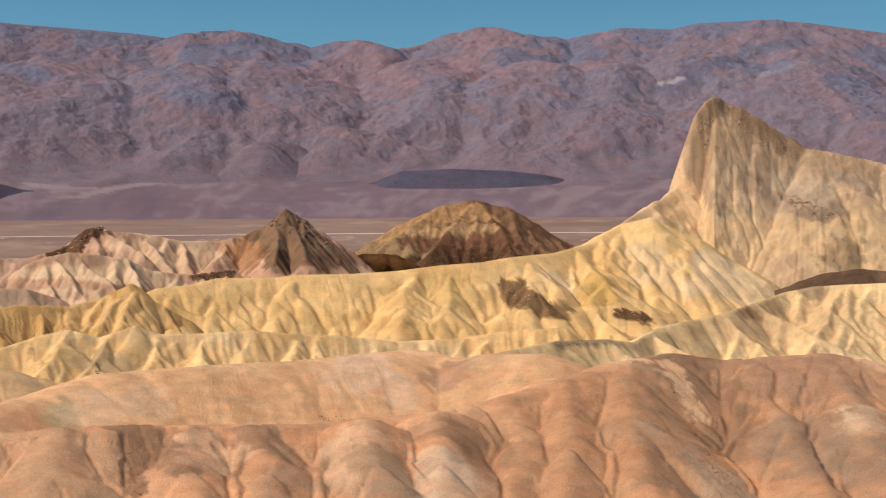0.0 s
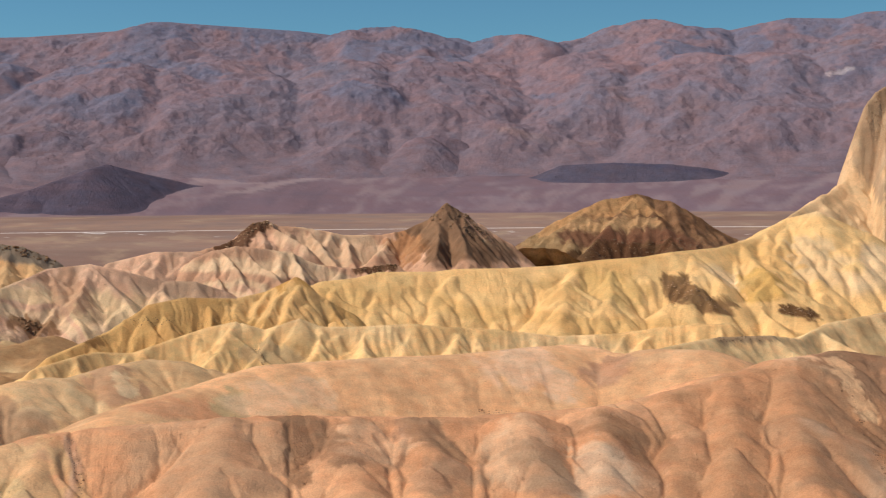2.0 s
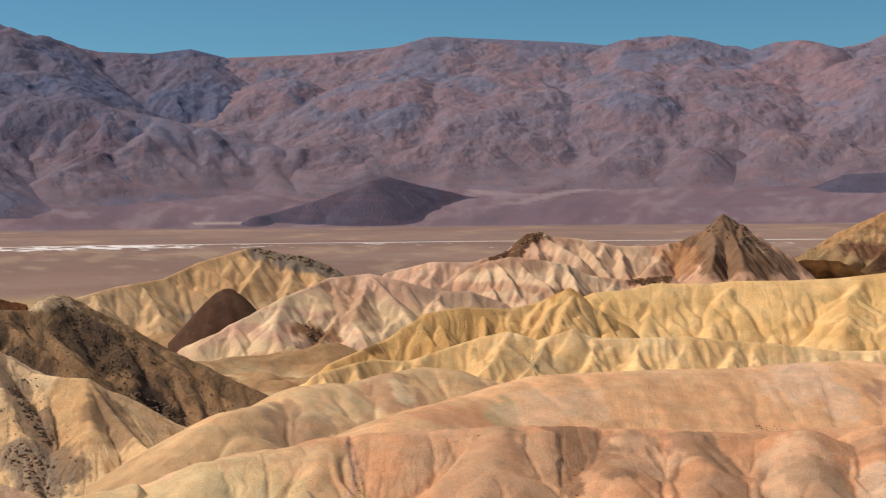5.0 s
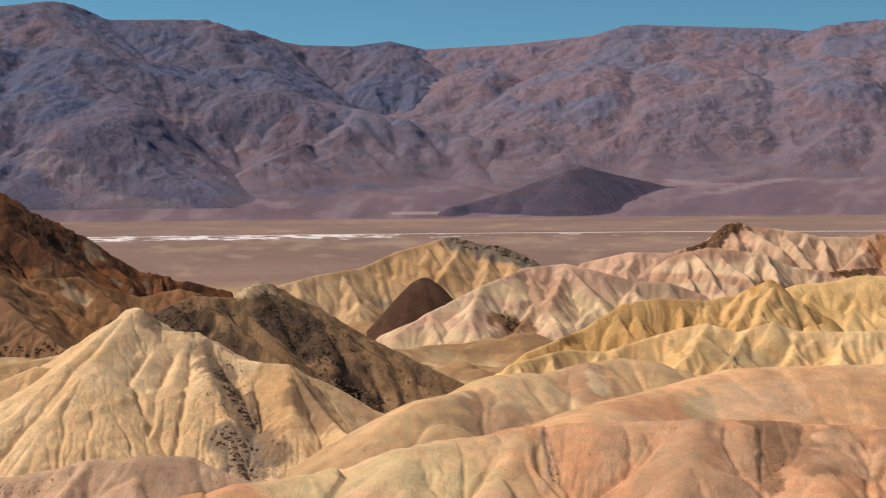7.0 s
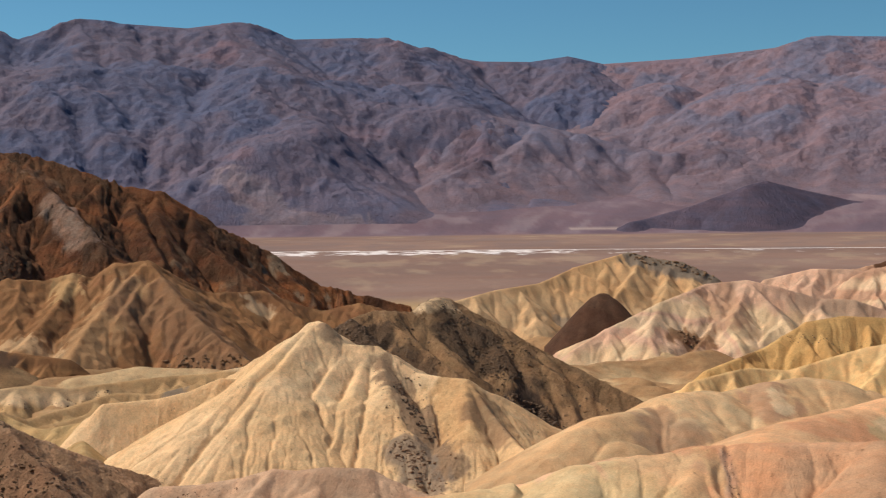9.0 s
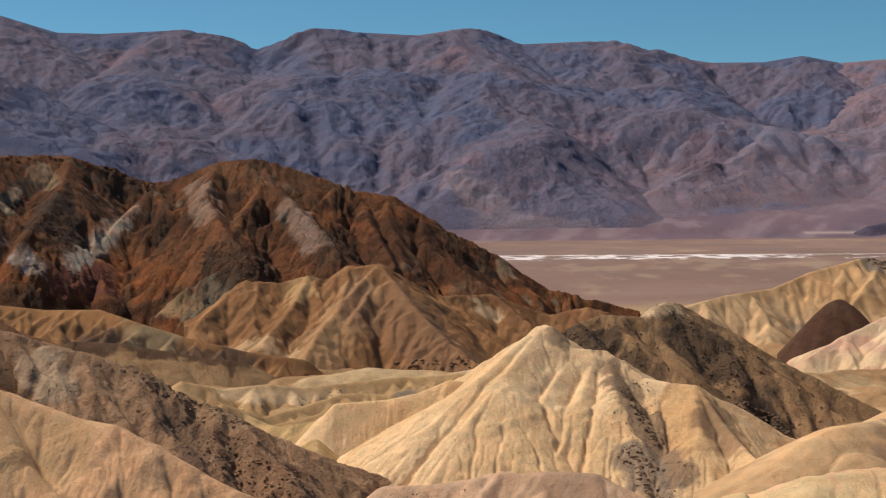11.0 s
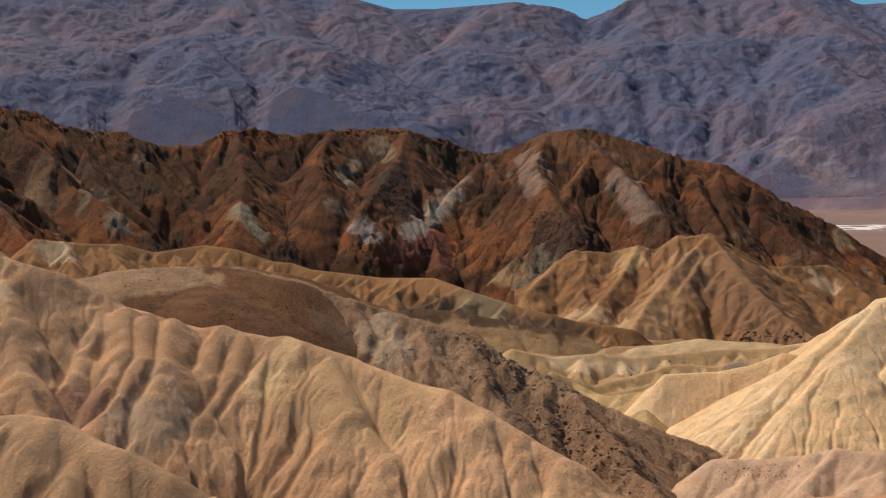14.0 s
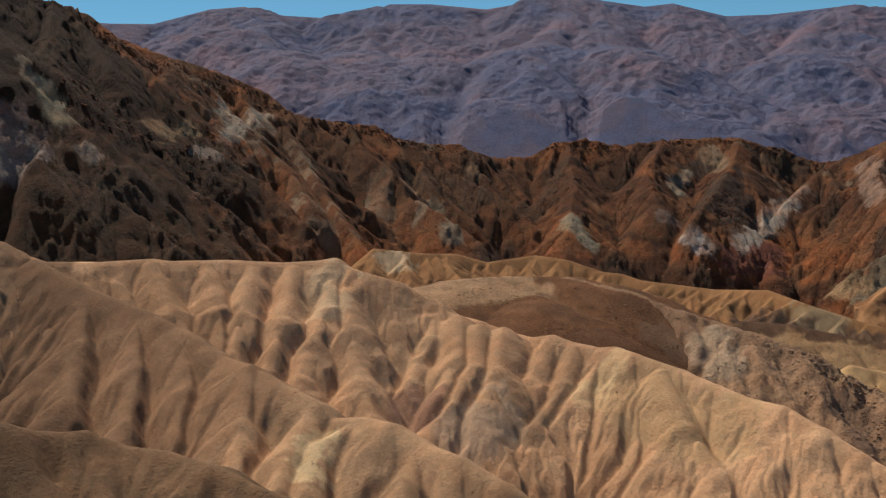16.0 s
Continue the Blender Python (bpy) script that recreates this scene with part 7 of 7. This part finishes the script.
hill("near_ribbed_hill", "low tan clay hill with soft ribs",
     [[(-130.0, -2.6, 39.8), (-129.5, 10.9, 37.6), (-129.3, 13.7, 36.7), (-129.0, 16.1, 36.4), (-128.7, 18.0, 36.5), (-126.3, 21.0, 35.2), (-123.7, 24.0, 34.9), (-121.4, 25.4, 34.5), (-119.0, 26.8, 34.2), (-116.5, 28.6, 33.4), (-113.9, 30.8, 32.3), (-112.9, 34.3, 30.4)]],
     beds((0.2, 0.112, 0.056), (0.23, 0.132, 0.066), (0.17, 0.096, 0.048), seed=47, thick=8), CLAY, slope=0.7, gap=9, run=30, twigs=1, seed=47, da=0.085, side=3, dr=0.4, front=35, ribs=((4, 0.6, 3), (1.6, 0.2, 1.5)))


# ---- loose rocks lying on the stony slopes ----
def rock_mesh(seed):
    rng = random.Random(seed)
    bm = bmesh.new()
    bmesh.ops.create_icosphere(bm, subdivisions=1, radius=0.5)
    for v in bm.verts:
        v.co *= rng.uniform(0.7, 1.25)
        v.co.z *= 0.7
    me = bpy.data.meshes.new("rock")
    bm.to_mesh(me)
    bm.free()
    return me


def stone(name, shade):
    m = rock(name, 0.2, 1.5, 0.6, 0.3)
    n, l = m.node_tree.nodes, m.node_tree.links
    info, ramp = n.new("ShaderNodeObjectInfo"), n.new("ShaderNodeValToRGB")
    ramp.color_ramp.elements[0].color = (*[0.6 * c for c in shade], 1)
    ramp.color_ramp.elements[1].color = (*[1.35 * c for c in shade], 1)
    l.new(info.outputs["Random"], ramp.inputs[0])
    scale = next(k for k in n if k.type == "VECT_MATH" and k.operation == "SCALE")
    l.new(ramp.outputs[0], scale.inputs[0])
    return m


def scatter_rocks(owner, line, reach, count, size, material, seed):
    """Rocks on the slope of a hill, within reach of a line."""
    me = owner.data
    co = np.empty(len(me.vertices) * 3, np.float32)
    me.vertices.foreach_get("co", co)
    co = co.reshape(-1, 3) + np.array(owner.location)
    q = np.array(SLOPES[owner].settle(line))
    d = np.full(len(co), 1e9)
    for a0, a1 in zip(q, q[1:]):
        v = a1 - a0
        u = np.clip(((co - a0) @ v) / (v @ v + 1e-9), 0, 1)
        d = np.minimum(d, np.linalg.norm(co - a0 - u[:, None] * v, axis=1))
    pick = np.nonzero(d < reach)[0]
    if not len(pick):
        return
    rng = random.Random(seed)
    shapes = [rock_mesh(seed + k) for k in range(5)]
    for s in shapes:
        s.materials.append(material)
    for k in range(count):
        c = co[pick[rng.randrange(len(pick))]]
        ob = new("rock", shapes[k % 5])
        ob.parent = owner
        s = size * rng.choice((0.5, 0.6, 0.8, 1.0, 1.0, 1.5))
        ob.location = Vector(c) - owner.location - Vector((0, 0, 0.08 * s))
        ob.rotation_euler = (rng.uniform(-0.4, 0.4), rng.uniform(-0.4, 0.4), rng.uniform(0, 6.3))
        ob.scale = (s * rng.uniform(0.8, 1.5), s, s * rng.uniform(0.7, 1.1))


DARK_STONE, TAN_STONE = stone("dark_rock", (0.15, 0.1, 0.065)), stone("tan_rock", (0.32, 0.2, 0.12))
scatter_rocks(ROCKY, [(-164.6, 225.6, 33.1), (-159.0, 225.1, 31.1), (-155.9, 235.9, 32.5), (-150.8, 240.2, 32.3), (-143.1, 240.2, 30.3), (-133.8, 237.0, 25.4), (-126.0, 240.7, 21.0)], 12, 290, 0.45, DARK_STONE, 201)
scatter_rocks(CREAM_HILL, [(-137.4, 200.9, 28.1), (-131.8, 195.8, 24.2), (-127.2, 193.7, 20.1), (-120.7, 186.7, 16.2), (-119.8, 182.2, 13.6)], 4, 220, 0.3, TAN_STONE, 202)
scatter_rocks(FLANK, [(-185.6, 137.3, 31.8), (-177.6, 140.2, 27.7), (-166.3, 137.7, 22.0), (-155.5, 137.3, 18.2)], 9, 260, 0.45, TAN_STONE, 203)


# ---- broken rock outcrops on the hills ----
def outcrop(owner, line, reach, count, size, material, seed, label="dark broken rock ledge"):
    """A band of jagged rock that sticks out of a slope along a line, as one part of its hill."""
    if count <= 130:
        return scatter_rocks(owner, line, reach, count, size, material, seed)
    me = owner.data
    co = np.empty(len(me.vertices) * 3, np.float32)
    me.vertices.foreach_get("co", co)
    co = co.reshape(-1, 3)
    q = np.array(SLOPES[owner].settle(line)) - np.array(owner.location)
    d = np.full(len(co), 1e9)
    for a0, a1 in zip(q, q[1:]):
        v = a1 - a0
        u = np.clip(((co - a0) @ v) / (v @ v + 1e-9), 0, 1)
        d = np.minimum(d, np.linalg.norm(co - a0 - u[:, None] * v, axis=1))
    pick = np.nonzero(d < reach)[0]
    if not len(pick):
        return
    rng = np.random.default_rng(seed)
    shapes = []
    for k in range(6):
        r = rock_mesh(seed + k)
        v = np.empty(len(r.vertices) * 3, np.float32)
        r.vertices.foreach_get("co", v)
        f = np.empty(len(r.polygons) * 3, np.int32)
        r.polygons.foreach_get("vertices", f)
        shapes.append((v.reshape(-1, 3), f.reshape(-1, 3)))
        bpy.data.meshes.remove(r)
    vs, fs, at = [], [], 0
    for k in range(count):
        v, f = shapes[k % 6]
        a = rng.uniform(0, 6.28)
        turn = np.array([[math.cos(a), -math.sin(a), 0], [math.sin(a), math.cos(a), 0], [0, 0, 1]])
        s = size * rng.choice([0.4, 0.5, 0.7, 0.8, 1.0, 1.4])
        w = (v * (s * rng.uniform(0.8, 1.8), s, s * rng.uniform(0.6, 1.1))) @ turn.T
        vs.append(w + co[pick[rng.integers(len(pick))]] - (0, 0, 0.12 * s))
        fs.append(f + at)
        at += len(v)
    out = bpy.data.meshes.new("outcrop")
    out.from_pydata(np.concatenate(vs).tolist(), [], np.concatenate(fs).tolist())
    out.materials.append(material)
    ob = new("outcrop", out)
    ob.parent = owner
    return tagged(ob, label, kind="stuff")


PEAK_STONE = stone("peak_rock", (0.4, 0.275, 0.17))
CLOD_STONE = stone("clay_clod", (0.3, 0.17, 0.1))
RUST_STONE, BROWN_STONE, CAP_STONE = stone("rust_rock", (0.13, 0.055, 0.025)), stone("brown_rock", (0.22, 0.135, 0.075)), stone("caprock", (0.3, 0.195, 0.115))
outcrop(BEACON, [(133.5, 561.6, 54.9), (137.9, 548.2, 52.3), (146.5, 543.6, 47.9)], 2.5, 240, 0.8, PEAK_STONE, 301)
outcrop(BEACON, [(107.4, 576.6, 89.2), (117.2, 585.6, 88.5), (128.0, 582.4, 82.5), (138.0, 580.8, 75.1)], 6.0, 700, 0.55, PEAK_STONE, 303, "weathered brown caprock")
outcrop(BEACON, [(104.3, 572.2, 83.3), (107.3, 567.5, 71.8)], 3.0, 300, 0.55, PEAK_STONE, 304, "weathered brown caprock")
outcrop(YELLOW_RIDGE, [(21.1, 442.4, 27.0), (27.0, 438.1, 24.1), (32.7, 432.7, 21.3)], 4.0, 110, 0.6, CAP_STONE, 305)
outcrop(YELLOW_RIDGE, [(52.9, 434.4, 19.6), (62.1, 440.9, 17.8)], 2.0, 60, 0.6, CAP_STONE, 306)
outcrop(PINK_RIDGE, [(-75.3, 682.6, 48.0), (-70.6, 676.1, 42.7), (-59.8, 674.9, 36.0)], 9.0, 240, 1.1, CAP_STONE, 307, "dark jagged rock tip")
outcrop(PINK_RIDGE, [(-158.9, 659.8, 42.7), (-165.7, 650.2, 37.3), (-174.5, 644.3, 32.1)], 3.0, 80, 1.0, CAP_STONE, 308, "dark jagged rock tip")
outcrop(PINK_RIDGE, [(-106.2, 617.4, 21.5), (-99.2, 619.6, 22.6), (-91.7, 621.5, 23.4)], 2.0, 50, 1.2, BROWN_STONE, 309)
outcrop(ROUNDED, [(-4.1, 729.8, 25.5), (10.3, 726.4, 27.6), (24.6, 724.1, 25.6), (52.3, 750.3, 28.8), (66.0, 771.7, 29.2)], 8.0, 280, 1.1, CAP_STONE, 310, "dark brown rubble band")
outcrop(ROSE_HILL, [(-198.4, 468.5, 12.8), (-190.5, 462.5, 9.5)], 3.0, 40, 1.2, BROWN_STONE, 311)
outcrop(BROWN_MOUNTAIN, [(-694.3, 349.6, 90.7), (-688.6, 365.0, 91.3), (-667.5, 419.4, 93.0), (-656.8, 438.2, 92.5), (-649.0, 444.1, 88.6)], 6.0, 600, 1.2, RUST_STONE, 312, "dark craggy crest rock")
outcrop(BROWN_MOUNTAIN, [(-650.2, 452.4, 87.2), (-642.8, 466.2, 82.9), (-637.1, 477.5, 77.5)], 6.0, 320, 1.2, RUST_STONE, 313, "dark craggy crest rock")
outcrop(BROWN_MOUNTAIN, [(-594.1, 384.1, 57.6), (-600.0, 399.6, 58.9), (-588.9, 395.5, 51.8)], 10.0, 300, 1.0, RUST_STONE, 314, "dark craggy outcrop")
outcrop(BROWN_MOUNTAIN, [(-522.5, 427.7, 43.0), (-505.0, 426.8, 37.8), (-490.1, 427.5, 30.2)], 9.0, 300, 1.0, RUST_STONE, 315, "dark craggy outcrop")
outcrop(BROWN_MOUNTAIN, [(-674.5, 203.6, 99.8), (-705.3, 231.1, 101.9), (-702.2, 248.6, 98.9), (-700.5, 279.3, 90.0), (-696.2, 296.9, 88.9)], 5.0, 500, 1.1, RUST_STONE, 316, "dark craggy crest rock")
outcrop(BROWN_MOUNTAIN, [(-687.2, 100.7, 148.3), (-679.1, 116.2, 135.8), (-694.3, 141.7, 130.0), (-700.5, 170.9, 121.5), (-681.1, 188.5, 108.9)], 9.0, 600, 1.1, RUST_STONE, 317, "dark craggy crest rock")
outcrop(BROWN_MOUNTAIN, [(-586.7, 87.4, 102.9), (-580.1, 99.6, 93.5), (-574.2, 120.9, 79.6), (-606.6, 142.5, 88.2)], 14.0, 400, 1.1, RUST_STONE, 318, "dark craggy outcrop")
outcrop(BROWN_MOUNTAIN, [(-567.1, 358.2, 33.8), (-558.9, 365.3, 28.5), (-560.5, 388.9, 30.2)], 8.0, 300, 0.9, RUST_STONE, 319, "dark red broken rock")
outcrop(ROCKY, [(-163.7, 225.4, 33.2), (-159.2, 227.2, 30.4), (-155.5, 229.3, 27.6)], 3.5, 256, 0.5, DARK_STONE, 320)
outcrop(ROCKY, [(-149.9, 240.9, 32.3), (-143.3, 238.5, 28.8), (-136.3, 236.1, 25.4)], 3.5, 320, 0.5, DARK_STONE, 321)
outcrop(ROCKY, [(-131.7, 231.1, 20.9), (-123.1, 226.3, 19.3), (-121.6, 227.6, 17.6)], 2.0, 144, 0.7, DARK_STONE, 322)
outcrop(ROCKY, [(-156.4, 249.3, 36.1), (-148.8, 249.9, 32.2), (-140.9, 249.8, 28.4)], 3.0, 224, 0.45, DARK_STONE, 323)
outcrop(CREAM_HILL, [(-135.4, 198.8, 26.5), (-129.4, 195.5, 22.5), (-125.7, 193.0, 19.8)], 1.2, 110, 0.5, DARK_STONE, 324, "dark rubble in a gully")
outcrop(CREAM_HILL, [(-125.2, 185.8, 18.7), (-122.1, 185.0, 16.4), (-119.3, 183.0, 13.4)], 2.5, 160, 0.5, TAN_STONE, 325, "grey-brown rubble in a gully")
outcrop(FLANK, [(-185.9, 137.6, 32.0), (-180.0, 139.9, 29.3), (-169.5, 143.3, 25.4)], 2.5, 240, 0.5, TAN_STONE, 326, "tan broken rubble")
outcrop(FLANK, [(-166.0, 136.4, 22.1), (-161.4, 138.0, 19.9), (-152.7, 135.8, 17.1), (-148.5, 136.3, 16.0)], 4.5, 260, 0.5, BROWN_STONE, 327, "brown broken rubble")
outcrop(FOOTHILL, [(-340.0, 363.2, 6.2), (-329.3, 368.4, 5.5), (-321.3, 376.6, 6.4)], 4.0, 110, 1.0, BROWN_STONE, 330)
outcrop(STRIPED, [(-269.8, 589.8, 36.9), (-259.6, 590.8, 33.8), (-238.2, 595.6, 28.2)], 4.0, 130, 1.2, BROWN_STONE, 332, "grey-brown rubbly cap")

outcrop(DOME, [(-190.4, 99.9, 42.6), (-185.5, 108.7, 37.2), (-182.0, 114.4, 32.8)], 3.0, 200, 0.35, BROWN_STONE, 340, "brown broken gravel")
outcrop(BENCH, [(-374.4, 211.5, 19.7), (-360.3, 234.7, 15.6), (-344.7, 257.0, 13.4)], 3.0, 120, 0.6, BROWN_STONE, 341, "brown crumbling clay ledge")
outcrop(BANK, [(-257.1, 206.9, 14.0), (-245.2, 220.8, 12.3), (-236.3, 230.4, 16.1)], 2.5, 100, 0.5, BROWN_STONE, 342, "dark crumbling bank edge")
outcrop(SPUR, [(-134.2, 141.5, 17.2), (-130.8, 144.6, 17.2), (-127.9, 147.2, 17.6)], 1.5, 90, 0.25, TAN_STONE, 343, "pinkish clods")
outcrop(ORANGE_HILL, [(-32.1, 146.5, 29.7), (-31.6, 146.6, 27.3), (-31.9, 146.6, 25.0)], 0.9, 160, 0.22, CLOD_STONE, 344, "dark crumbly clods in a gully")
outcrop(ORANGE_HILL, [(26.2, 162.9, 33.7), (28.7, 162.5, 28.6), (31.5, 162.0, 22.8)], 0.7, 120, 0.2, CLOD_STONE, 345, "dark crumbly clods in a gully")
outcrop(ORANGE_HILL, [(-54.2, 139.8, 30.1), (-53.7, 140.1, 27.1), (-53.4, 140.2, 24.7)], 0.5, 60, 0.2, CLOD_STONE, 346, "dark crumbly clods in a gully")
outcrop(PINK_HILL, [(-18.4, 214.2, 22.1), (-14.2, 214.5, 21.6)], 0.8, 60, 0.25, CLOD_STONE, 347, "dark clods")
outcrop(PALE_SPUR, [(25.1, 317.0, 22.8), (34.4, 316.1, 23.3)], 1.0, 70, 0.3, BROWN_STONE, 351, "dark clay cap")
outcrop(LEMON_RIDGE, [(-83.8, 339.8, 17.5), (-82.5, 340.1, 14.0)], 0.8, 40, 0.35, BROWN_STONE, 352, "dark crumbling edge")
outcrop(GOLD_RIDGE, [(-121.1, 360.2, 22.4), (-109.8, 363.8, 20.6), (-98.2, 367.1, 21.9)], 2.0, 90, 0.35, BROWN_STONE, 353, "dark crumbling clay")
